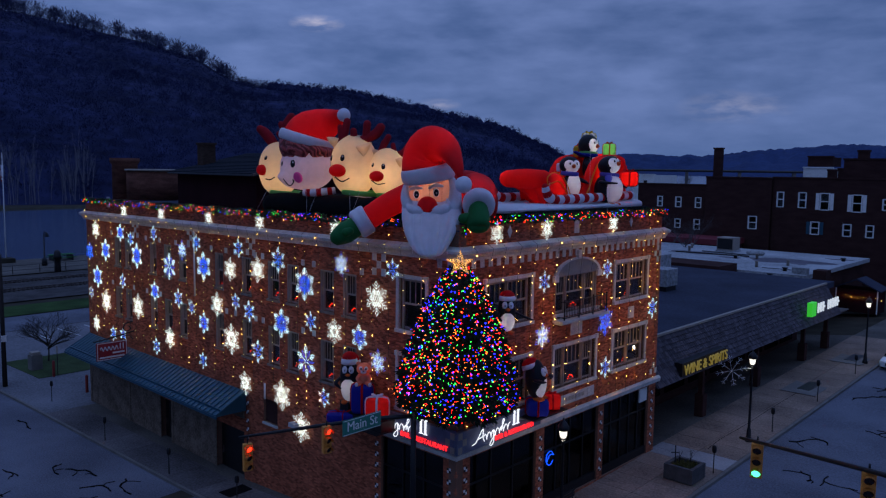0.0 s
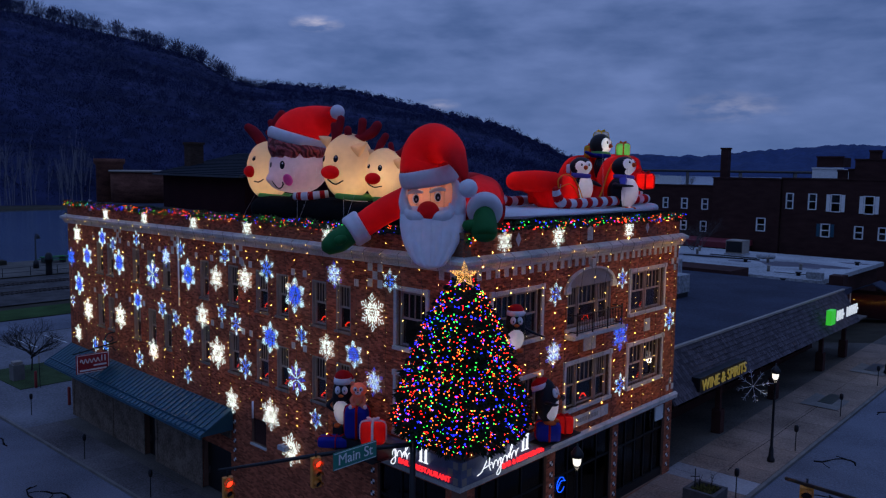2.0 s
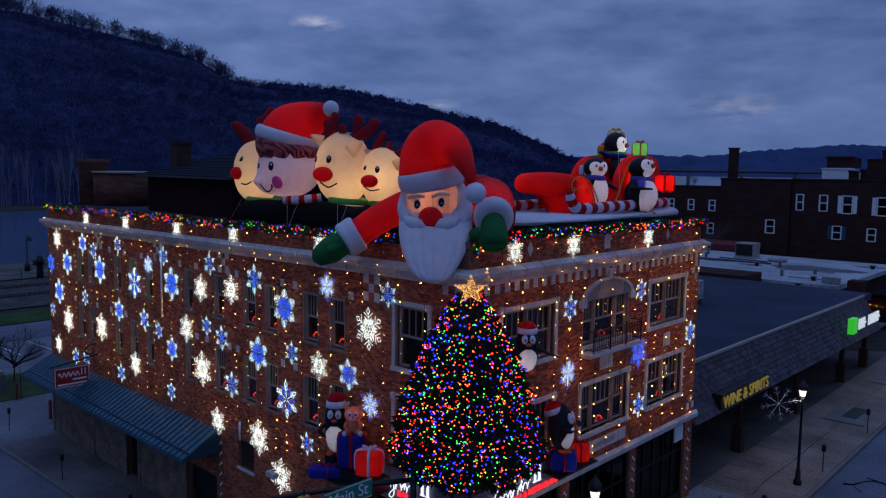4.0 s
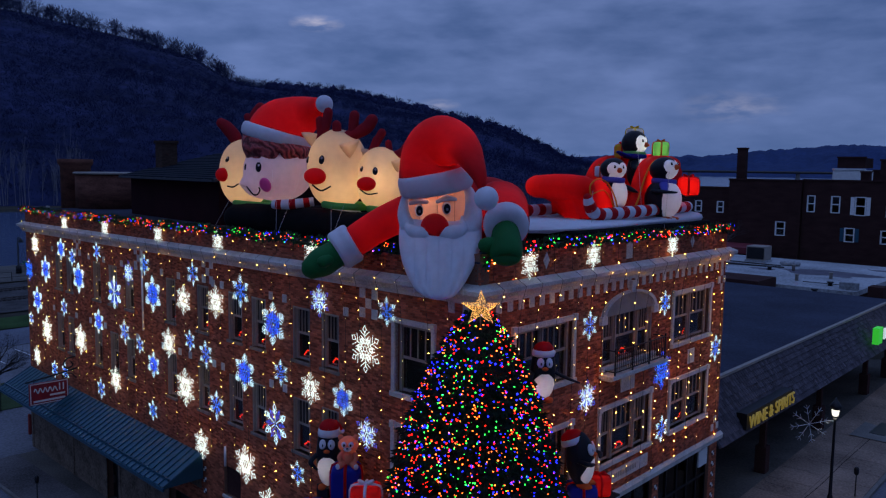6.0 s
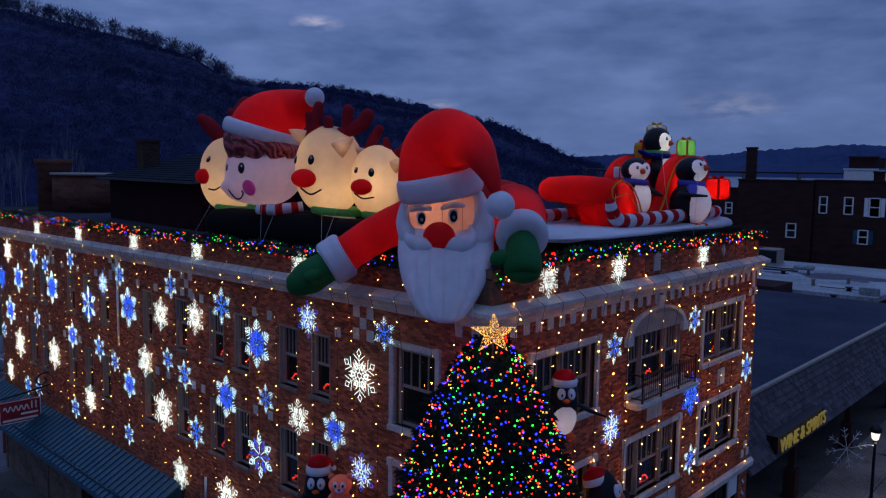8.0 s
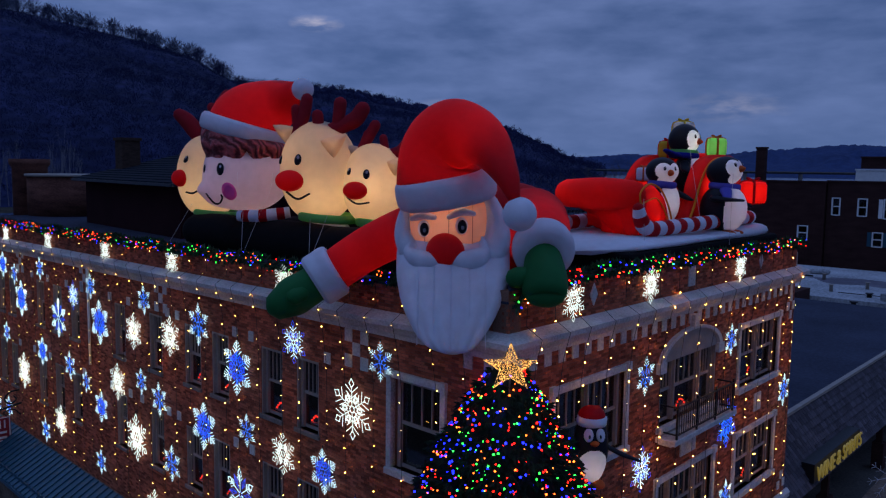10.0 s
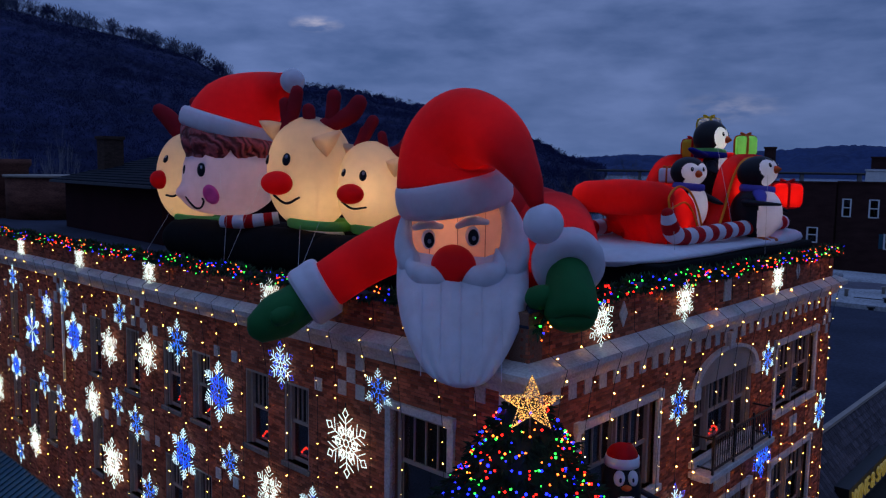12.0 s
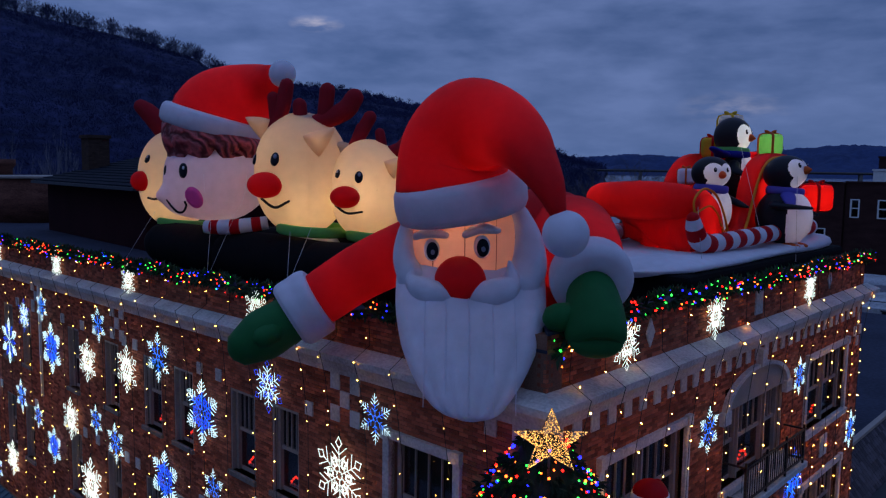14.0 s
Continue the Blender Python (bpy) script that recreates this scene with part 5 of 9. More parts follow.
for p, w, col in ((WS(13.9, 2.25, 16.2), 7, (1.0, 0.7, 0.55)), (WS(13.9, 4.6, 16.3), 7, (1.0, 0.7, 0.55)), (WS(9.4, 3.0, 15.3), 13, (1.0, 0.7, 0.55)), (WS(9.0, 2.2, 15.25), 6, (1.0, 0.6, 0.5)), (WS(9.5, 1.83, 15.3), 4, (1.0, 0.6, 0.5)), (WS(9.2, 1.83, 15.9), 4, (1.0, 0.7, 0.55)), (WS(8.55, 2.5, 16.02), 5.5, (1.0, 0.6, 0.5)), (WS(8.65, 3.3, 16.02), 5.5, (1.0, 0.6, 0.5)), (WS(8.8, 4.3, 16.02), 5.5, (1.0, 0.7, 0.55)), (WS(16.15, 3.3, 16.6), 40, (1.0, 0.7, 0.55)), (WS(15.15, 0.9, 16.02), 14, (1, 0.6, 0.4)), (WS(15.6, 2.5, 17.62), 9, (1, 0.9, 0.7)), (WS(15.45, 3.75, 18.20), 10, (1, 0.9, 0.6)), (WS(14.85, 3.4, 17.8), 26, (1, 1, 0.85)), (WS(12.24, 2.9, 16.7), 8, (1, 0.9, 0.85)), (WS(13.66, 1.25, 16.6), 9, (1, 0.9, 0.85)), (WS(13.68, 1.2, 15.5), 14, (1, 0.8, 0.75)), (WS(12.3, 2.75, 15.7), 9, (1, 0.85, 0.8)), (WS(14.9, 3.2, 16.7), 12, (1, 0.9, 0.8))):
    lamp_inside(p, w, col, 0.2)


# ---- windows of the corner building ----
sash_no = 0
bm = bmesh.new()
bmesh.ops.create_icosphere(bm, subdivisions=1, radius=0.034)
CANDLE = finish("bulb", bm, glow("candle_bulb", (1.0, 0.03, 0.01), 4.5, (0.5, 0.03, 0.02)), True)


def window(W, a0, a1, z0, z1, bays, surround, label, lights=True):
    """Sash windows in one opening: stone surround, sill, sashes with bars and panes."""
    global sash_no
    sash_no += 1
    win = thing("window_%d" % sash_no, label, "window", kind="structure")
    bm = bmesh.new()
    t = 0.17
    if surround:
        box(bm, a0 - t, a0, -0.1, 0.07, z0, z1, W, 0, 0.01)
        box(bm, a1, a1 + t, -0.1, 0.07, z0, z1, W, 0, 0.01)
        box(bm, a0 - t, a1 + t, -0.1, 0.08, z1, z1 + t, W, 0, 0.01)
        for a in (a0 - t - 0.02, a1 - 0.02):
            box(bm, a, a + t + 0.04, 0.0, 0.11, z1 - 0.02, z1 + t + 0.03, W)
        part("surround", bm, M_STONE, win, "pale stone surround")
    else:
        box(bm, a0, a0 + 0.05, -0.25, -0.02, z0, z1, W)
        box(bm, a1 - 0.05, a1, -0.25, -0.02, z0, z1, W)
        box(bm, a0 + 0.05, a1 - 0.05, -0.25, -0.02, z1 - 0.06, z1, W)
        part("window_frame", bm, M_FRAME, win)
    bm = bmesh.new()
    if surround or W is WR:
        box(bm, a0 - t, a1 + t, -0.2, 0.14, z0 - 0.16, z0, W, 0, 0.012)
    else:
        box(bm, a0 - 0.06, a1 + 0.06, -0.2, 0.07, z0 - 0.12, z0, W, 0, 0.01)
    part("sill", bm, M_STONE if surround or W is WR else M_SILL, win, "worn stone sill")
    widths = {1: [1.0], 2: [0.5, 0.5], 3: [0.27, 0.46, 0.27]}[bays]
    x = a0 + 0.04
    full = a1 - a0 - 0.08
    for k, f in enumerate(widths):
        b0, b1 = x + 0.05, x + full * f - 0.05
        x += full * f
        bm = bmesh.new()
        for p, q in ((b0 - 0.05, b0 + 0.05), (b1 - 0.05, b1 + 0.05)):
            box(bm, p, q, -0.24, -0.13, z0, z1 - 0.06, W)
        mid = (z0 + z1) / 2
        for p, q, o in ((z0, z0 + 0.09, -0.2), (mid - 0.04, mid + 0.04, -0.17), (z1 - 0.13, z1 - 0.06, -0.16)):
            box(bm, b0 + 0.05, b1 - 0.05, o - 0.05, o, p, q, W)
        n = 3 if b1 - b0 > 0.6 else 2
        for j in range(1, n + 1):
            c = b0 + 0.05 + (b1 - b0 - 0.1) * j / (n + 1)
            box(bm, c - 0.012, c + 0.012, -0.215, -0.17, mid + 0.04, z1 - 0.13, W)
        sash = part("sash", bm, M_FRAME, win, "grey-brown painted sash with vertical bars")
        bm = bmesh.new()
        box(bm, b0 + 0.05, b1 - 0.05, -0.222, -0.216, z0 + 0.09, z1 - 0.13, W)
        pane = part("pane", bm, M_GLASS, sash)
        pane.visible_shadow = False
        if bays > 1 and k:
            bm = bmesh.new()
            box(bm, b0 - 0.11, b0 - 0.05, -0.26, -0.06, z0, z1 - 0.06, W)
            part("mullion", bm, M_FRAME, win)
    if lights:
        r = random.Random(sash_no)
        c = a0 + (a1 - a0) * (0.5 if bays == 1 else 0.55)
        lamp = thing("candle_arch", "small arch of red electric candle bulbs on the sill", "candle lights", "window candle lights", at=W(c, -0.34, z0 + 0.1))
        for j in range(7):
            b_ = new("bulb", CANDLE)
            b_.parent = lamp
            b_.location = W(c - 0.24 + 0.08 * j, -0.34, z0 + 0.16 + 0.16 * math.sin(math.pi * j / 6) + 0.03 * r.random()) - W(c, -0.34, z0 + 0.1)
        bm = bmesh.new()
        box(bm, c - 0.27, c + 0.27, -0.38, -0.30, z0 + 0.092, z0 + 0.13, lambda x, y, z: W(x, y, z) - W(c, -0.34, z0 + 0.1))
        part("base", bm, M_WHITE, lamp)
    return win


for k, (z0, z1) in enumerate(ROWS_L):
    for j, (a, b) in enumerate(WIN_L):
        if j == 0:
            window(WL, a, b, z0 - 0.1, z1 + 0.2, 1, True, "tall corner sash window with a wide pale stone surround", False)
        else:
            window(WL, a, b, z0 - 0.05, z1, 1, False, "narrow dark sash window in the brick side wall", j not in (7,))
for k, (a, b, kind_) in enumerate(WIN_R):
    for z0, z1 in ((9.65, 11.65 if k != 1 else 11.5), (6.0, 8.0)):
        window(WR, a, b, z0, z1, 3 if k == 1 else 2, not (k == 1 and z0 > 9), "wide multi-sash window with pale stone surround" if k != 1 or z0 < 9 else "triple sash window under a stone arch with a balcony")

# the arch over the middle window
bm = bmesh.new()
n = 24
cx, half, spring, rise = 8.775, 2.0, 11.45, 0.82
for i in range(n):
    for r0, r1, o0, o1, mi in ((1.0, 0.895, 0.0, 0.12, 0), (0.895, 0.0, 0.0, 0.035, 1)):
        q = []
        for t in (math.pi * i / n, math.pi * (i + 1) / n):
            q.append([(cx + half * r * math.cos(t), spring + rise * (r if r else 0) * math.sin(t) - (0 if r else 0.0)) for r in (r0, r1)])
        v = [[bm.verts.new(WR(p[0], o, p[1])) for p in (q[0][0], q[0][1], q[1][1], q[1][0])] for o in (o0, o1)]
        for f in ((v[1][0], v[1][1], v[1][2], v[1][3]), (v[0][0], v[0][3], v[1][3], v[1][0]), (v[0][1], v[0][2], v[1][2], v[1][1])):
            try:
                bm.faces.new(f).material_index = mi
            except ValueError:
                pass
bmesh.ops.remove_doubles(bm, verts=bm.verts[:], dist=0.0005)
box(bm, cx - 0.14, cx + 0.14, 0.0, 0.17, 12.2, 12.62, WR, 0, 0.01)
box(bm, cx - half - 0.12, cx - half + 0.28, 0.0, 0.13, 11.2, 11.5, WR, 0, 0.01)
box(bm, cx + half - 0.28, cx + half + 0.12, 0.0, 0.13, 11.2, 11.5, WR, 0, 0.01)
tagged(part("arch", bm, [M_STONE, M_FRAME]), "pale stone arch with keystone over the middle window", "arch", kind="structure")

# the balcony
bal = thing("balcony", "narrow stone balcony with black iron railing", "balcony")
bm = bmesh.new()
box(bm, 6.75, 10.95, 0.004, 0.60, 9.27, 9.42, WR, 0, 0.02)
box(bm, 6.9, 10.8, 0.004, 0.42, 9.18, 9.27, WR, 0, 0.01)
part("slab", bm, M_STONE, bal)
bm = bmesh.new()
box(bm, 8.3, 9.3, 0.004, 0.06, 8.45, 9.08, WR, 0, 0.02)
part("panel", bm, M_STONE, bal, "plain pale stone panel")
bm = bmesh.new()
for z in (9.52, 10.28):
    box(bm, 6.95, 10.75, 0.52, 0.56, z, z + 0.04, WR)
    for s in (6.95, 10.71):
        box(bm, s, s + 0.04, 0.02, 0.52, z, z + 0.04, WR)
for s in (6.95, 8.2, 9.45, 10.71):
    box(bm, s - 0.02, s + 0.03, 0.515, 0.565, 9.42, 10.42, WR)
part("railing", bm, M_DARK, bal)
for j in range(27):
    bm = bmesh.new()
    s = 7.08 + j * 0.138
    box(bm, s, s + 0.022, 0.53, 0.55, 9.56, 10.28, WR)
    part("baluster", bm, M_DARK, bal)

# pale blocks under the cornice, tiles, lozenges and panels
deco = thing("stone_blocks", "row of pale stone blocks under the cornice", "trim", kind="structure")


def block(W, a, z, w, h, o=0.03):
    bm = bmesh.new()
    box(bm, a - w / 2, a + w / 2, -0.01, o, z, z + h, W, 0, 0.006)
    part("block", bm, M_STONE, deco)


for j in range(31):
    block(WR, 0.35 + j * 0.555, 12.36, 0.26, 0.36)
for u, z in ((0.5, 12.36), (1.1, 12.36)):
    block(WL, u, z, 0.26, 0.36)
for g in (4.6, 15.1, 21.6, 29.0):
    for i, (du, dz) in enumerate(((0, 0), (0.62, 0), (0.31, -0.33), (0, -0.66), (0.62, -0.66))):
        block(WL, g + du, 12.3 + dz, 0.28, 0.33)
for u in (6.1, 9.75, 10.65, 14.25, 14.95, 17.0, 17.95, 19.55, 22.2, 23.8, 25.9, 27.8, 29.7, 33.0):
    block(WL, u, 11.55, 0.26, 0.3)
    block(WL, u, 8.1, 0.26, 0.3)
for z in (12.05, 11.72, 11.39, 5.3, 4.95):
    for k, s in enumerate((16.75, 17.02, 17.28)):
        if (k + round(z * 3)) % 2:
            block(WR, s, z, 0.24, 0.3)
for s in (3.3, 13.85):
    bm = bmesh.new()
    vs = [[bm.verts.new(WR(s + a, o, 13.78 + b)) for a, b in ((-0.16, 0), (0, -0.27), (0.16, 0), (0, 0.27))] for o in (0.0, 0.03)]
    bm.faces.new(vs[1])
    for j in range(4):
        bm.faces.new((vs[0][j], vs[0][(j + 1) % 4], vs[1][(j + 1) % 4], vs[1][j]))
    part("lozenge", bm, M_STONE, deco)
for W, a in ((WR, 8.6), (WL, 33.4)):
    block(W, a, 13.45, 0.42, 0.7)
block(WR, 14.2, 8.55, 0.6, 0.62)
block(WR, 8.85, 5.05, 3.6, 0.5)
plaque = thing("stone_plaque", "worn carved bars on a long pale stone tablet", "plaque", kind="structure")
for j in range(14):
    bm = bmesh.new()
    x = 7.95 + j * 0.13
    box(bm, x, x + 0.075, 0.03, 0.036, 5.2, 5.4, WR)
    part("bar", bm, M_FRAME, plaque)

# ---- ground floor ----
run("band", [(0.004, 4.4), (0.13, 4.42), (0.16, 4.62), (0.05, 4.74), (0.004, 4.74)], M_STONE, "pale stone band over the shop windows", ul=5.3)


def shopfront(W, a0, a1, z0, z1, label, panes=4):
    front = thing("shopfront", label, "shop window", kind="structure")
    bm = bmesh.new()
    box(bm, a0, a1, -0.3, -0.1, z0, z0 + 0.45, W)
    part("stall_riser", bm, M_DARK, front)
    for j in range(panes + 1):
        a = a0 + (a1 - a0) * j / panes
        bm = bmesh.new()
        box(bm, max(a0, a - 0.04), min(a1, a + 0.04), -0.26, -0.14, z0 + 0.45, z1, W)
        part("mullion", bm, M_DARK, front)
    for z in (z0 + 2.6, z1 - 0.08):
        bm = bmesh.new()
        box(bm, a0, a1, -0.25, -0.15, z, z + 0.08, W)
        part("transom", bm, M_DARK, front)
    for j in range(panes):
        a, b = a0 + (a1 - a0) * j / panes, a0 + (a1 - a0) * (j + 1) / panes
        bm = bmesh.new()
        box(bm, a + 0.045, b - 0.045, -0.205, -0.195, z0 + 0.46, z1 - 0.09, W)
        ob = part("pane", bm, M_DARKGLASS, front)
        ob.visible_shadow = False
    return front


shopfront(WL, 0.75, 4.7, 0.3, 4.3, "dark corner shop window on the side street", 3)
shopfront(WR, 0.9, 5.7, 0.35, 4.3, "dark corner shop window on the main street", 3)
shopfront(WR, 6.35, 11.2, 0.35, 4.3, "tall dark shop window between brick piers")
f = shopfront(WR, 11.75, 16.6, 0.35, 4.3, "tall dark shop window with a louvred vent", 5)
bm = bmesh.new()
for j in range(9):
    box(bm, 15.65, 16.5, -0.12, -0.04, 3.5 + j * 0.085, 3.555 + j * 0.085, WR)
part("louvre", bm, M_WHITE, f, "pale metal louvre")
# checker tiles on the piers
tiles = thing("pier_tiles", "small black and white checker tiles set in brick piers", "tiles", kind="structure")
for W, a in ((WR, 0.6), (WR, 6.05), (WR, 11.48), (WR, 17.0), (WL, 0.4), (WL, 5.0), (WL, 15.9), (WL, 36.9)):
    for j in range(7):
        z = 0.75 + j * 0.5
        for k in range(4):
            bm = bmesh.new()
            x, y = a - 0.11 + 0.11 * (k % 2), z + 0.11 * (k // 2)
            box(bm, x, x + 0.105, -0.01, 0.02, y, y + 0.105, W)
            part("tile", bm, M_WHITE if (k % 2) ^ (k // 2) else M_DARK, tiles)

# rough-cast ground floor under the blue awning
bm = bmesh.new()
for a, b in ((19.25, 24.55), (26.25, 37.3)):
    box(bm, a, b, 0.004, 0.08, -1.4, 2.4, WL)
box(bm, 16.2, 37.3, 0.004, 0.08, 2.4, 4.0, WL)
tagged(part("rough_cast_base", bm, M_STUCCO), "stained tan rough-cast wall under the awning", "wall", kind="structure")
bm = bmesh.new()
for u in (19.2, 24.5, 26.15, 30.6, 37.0):
    box(bm, u - 0.1, u + 0.15, 0.082, 0.12, -1.4, 2.5, WL)
tagged(part("pilaster_strips", bm, M_STUCCO), "plain tan pilaster strips", "trim", kind="structure")
for a, b in ((16.3, 19.2), (24.6, 26.2)):
    d = thing("door_%d" % (1 if a < 20 else 2), "dark recessed entrance under the awning", "door", kind="structure")
    bm = bmesh.new()
    box(bm, a + 0.05, b - 0.05, -0.35, -0.28, -1.2, 1.55, WL)
    part("leaf", bm, M_DARK, d)
    bm = bmesh.new()
    box(bm, b - 0.3, b - 0.24, -0.28, -0.2, -0.3, 0.1, WL)
    part("door_handle", bm, M_RAIL, d)

awn = thing("awning", "long blue standing-seam metal awning over the pavement", "awning")
bm = bmesh.new()
A0, A1 = 15.9, 37.0
prof = [(0.1, 3.95), (0.1, 4.03), (1.92, 3.02), (1.92, 2.93)]
vs = [[bm.verts.new(WL(u, o, z)) for o, z in prof] for u in (A0, A1)]
for j in range(4):
    bm.faces.new((vs[0][j], vs[1][j], vs[1][(j + 1) % 4], vs[0][(j + 1) % 4]))
bm.faces.new(vs[0])
bm.faces.new(vs[1])
part("sheet", bm, M_AWNING, awn)
for j in range(48):
    u = A0 + 0.02 + j * (A1 - A0 - 0.06) / 47
    bm = bmesh.new()
    v = [[bm.verts.new(WL(u + d, o, z)) for d in (0, 0.035)] for o, z in ((0.1, 4.035), (0.1, 4.08), (1.94, 3.06), (1.94, 3.015))]
    for p, q in ((0, 1), (1, 2), (2, 3), (3, 0)):
        bm.faces.new((v[p][0], v[p][1], v[q][1], v[q][0]))
    bm.faces.new([r[0] for r in v])
    bm.faces.new([r[1] for r in v])
    part("seam_rib", bm, M_AWNING, awn)
bm = bmesh.new()
box(bm, A0, A1, 1.90, 1.98, 2.84, 2.98, WL)
part("fascia", bm, M_AWNING, awn)
bm = bmesh.new()
box(bm, A0 + 0.1, A1 - 0.1, 1.60, 1.66, 3.20, 3.30, WL)
part("snow_guard", bm, M_AWNING, awn)
for u in (A0, A1):
    bm = bmesh.new()
    v = [[bm.verts.new(WL(u + d, o, z)) for o, z in ((0.1, 3.92), (1.88, 2.95), (0.1, 2.95))] for d in (0, 0.03)]
    bm.faces.new(v[0])
    bm.faces.new(v[1])
    part("end_panel", bm, M_AWNING, awn)


# ---- signs ----
def lettering(name, words, size, W, a, o, z, material, parent, along=(1, 0), depth=0.03, centre=True):
    """Raised letters on a wall, in wall coordinates; along: direction of writing in (metres along, height)."""
    cu = bpy.data.curves.new(name, "FONT")
    cu.body, cu.size, cu.extrude = words, size, depth
    if centre:
        cu.align_x = "CENTER"
    ob = bpy.data.objects.new(name, cu)
    scene.collection.objects.link(ob)
    bpy.context.view_layer.update()
    me = bpy.data.meshes.new_from_object(ob.evaluated_get(bpy.context.evaluated_depsgraph_get()))
    bpy.data.objects.remove(ob)
    for v in me.vertices:
        x, y, d = v.co
        v.co = W(a + x * along[0] - y * along[1], o + d, z + x * along[1] + y * along[0])
    me.materials.clear()
    me.materials.append(material)
    res = new(name, me)
    res.parent = parent
    return res


def WLr(u, o, z):
    return WL(-u, o, z)


def fascia_sign(W, a0, a1, start, label):
    sign = thing("fascia_sign", label, "sign")
    bm = bmesh.new()
    box(bm, a0, a1, 0.17, 0.36, 4.76, 5.72, W, 0, 0.01)
    part("panel", bm, mat("slate_panel", (0.085, 0.10, 0.17), 0.5, var=0.3, scale=2), sign)
    for j in range(2):
        for k in range(3):
            if (j + k) % 2 == 0:
                bm = bmesh.new()
                p = (a0 + 0.06 + j * 0.27) if W is WR else (a1 - 0.18 - j * 0.27)
                box(bm, p, p + 0.25, 0.361, 0.375, 4.8 + k * 0.3, 5.08 + k * 0.3, W)
                part("tile", bm, M_FRAME, sign)
    bm = bmesh.new()
    c = (a0 + a1) / 2
    # a flowing script mark, drawn as plain looping strokes and two bars
    g = start
    wave = [(g + 0.75 + 1.75 * t + 0.05 * math.sin(t * 38), 5.18 + 0.12 * t + 0.14 * math.sin(t * 38 + 1.4)) for t in [k / 40 for k in range(41)]]
    tall = [(g - 0.05, 5.02), (g + 0.2, 5.1), (g + 0.5, 5.45), (g + 0.66, 5.56), (g + 0.64, 5.25), (g + 0.74, 5.02)]
    dip = [(g + 1.35, 5.32), (g + 1.38, 4.9), (g + 1.25, 4.72), (g + 1.12, 4.8), (g + 1.5, 5.2)]
    high = [(g + 1.82, 5.25), (g + 2.1, 5.62), (g + 2.0, 5.66), (g + 1.92, 5.2)]
    for line in (wave, tall, dip, high, [(g + 0.35, 5.2), (g + 0.75, 5.26)]):
        tube(bm, [(p, 0.44, z, 0.02) for p, z in line], 0, 8, 3, W)
    for d in (2.78, 3.05):
        box(bm, g + d, g + d + 0.08, 0.40, 0.46, 5.28, 5.84, W)
        box(bm, g + d - 0.06, g + d + 0.14, 0.40, 0.45, 5.24, 5.28, W)
        box(bm, g + d - 0.06, g + d + 0.14, 0.40, 0.45, 5.84, 5.88, W)
    part("script_mark", bm, G_SIGNWHITE, sign, "white neon script mark")
    lettering("lettering", "BAR & RESTAURANT", 0.31, W, start + 2.95, 0.40, 4.84, G_SIGNRED, sign)
    return sign


fascia_sign(WR, -0.36, 5.5, 0.55, "dark fascia sign with white neon script and red lettering")
fascia_sign(WLr, -5.1, 0.165, -4.5, "dark fascia sign with white neon script and red lettering")
neon = thing("neon_sign", "small round blue neon sign in the shop window", "sign")
bm = bmesh.new()
tube(bm, [(7.0 + 0.3 * math.cos(a), -0.1, 2.6 + 0.34 * math.sin(a), 0.02) for a in [0.3 + 0.42 * k for k in range(14)]], 0, 8, 3, WR)
tube(bm, [(6.75, -0.1, 2.45, 0.02), (7.0, -0.1, 2.75, 0.02), (7.35, -0.1, 2.7, 0.02)], 0, 8, 4, WR)
part("tube", bm, G_NEONBLUE, neon)

hang = thing("hanging_sign", "red hanging board sign with white script on a scrolled iron bracket", "sign")
bm = bmesh.new()
box(bm, 29.9, 29.98, 0.5, 2.55, 3.55, 4.75, WL, 0, 0.015)
part("board", bm, mat("red_board", (0.28, 0.012, 0.02), 0.5, var=0.1), hang)
for side in (29.885, 29.99):
    bm = bmesh.new()
    for z in (3.58, 4.68):
        box(bm, side, side + 0.012, 0.54, 2.5, z, z + 0.04, WL)
    for o in (0.54, 2.46):
        box(bm, side, side + 0.012, o, o + 0.04, 3.58, 4.7, WL)
    part("border", bm, M_WHITE, hang)
bm = bmesh.new()
tube(bm, [(29.88, 2.3 - 1.2 * t / 24, 4.32 + 0.13 * math.sin(t * 1.25), 0.03) for t in range(25)], 0, 6, 2, WL)
for o in (0.75, 0.95):
    box(bm, 29.87, 29.89, o, o + 0.06, 4.2, 4.58, WL)
box(bm, 29.87, 29.89, 0.7, 1.5, 3.95, 4.05, WL)
box(bm, 29.87, 29.89, 0.7, 2.35, 3.7, 3.8, WL)
part("script_mark", bm, M_WHITE, hang, "white script mark and bars")
bm = bmesh.new()
tube(bm, [(29.94, 0.0, 5.25, 0.055), (29.94, 1.2, 5.05, 0.05), (29.94, 2.7, 4.85, 0.04)], 0, 8, 5, WL)
tube(bm, [(29.94, 0.1, 5.9, 0.045), (29.94, 0.5, 5.85, 0.045), (29.94, 0.72, 5.55, 0.045), (29.94, 0.5, 5.3, 0.045), (29.94, 0.22, 5.45, 0.04), (29.94, 0.32, 5.65, 0.03)], 0, 8, 5, WL)
tube(bm, [(29.94, 0.05, 4.7, 0.03), (29.94, 0.35, 5.0, 0.03), (29.94, 0.75, 4.95, 0.03), (29.94, 0.7, 4.78, 0.03), (29.94, 0.5, 4.85, 0.02)], 0, 8, 5, WL)
for o in (0.8, 2.3):
    rod(bm, (29.94, o, 4.7), (29.94, o, 5.0), 0.012, W=WL)
part("bracket", bm, M_DARK, hang)


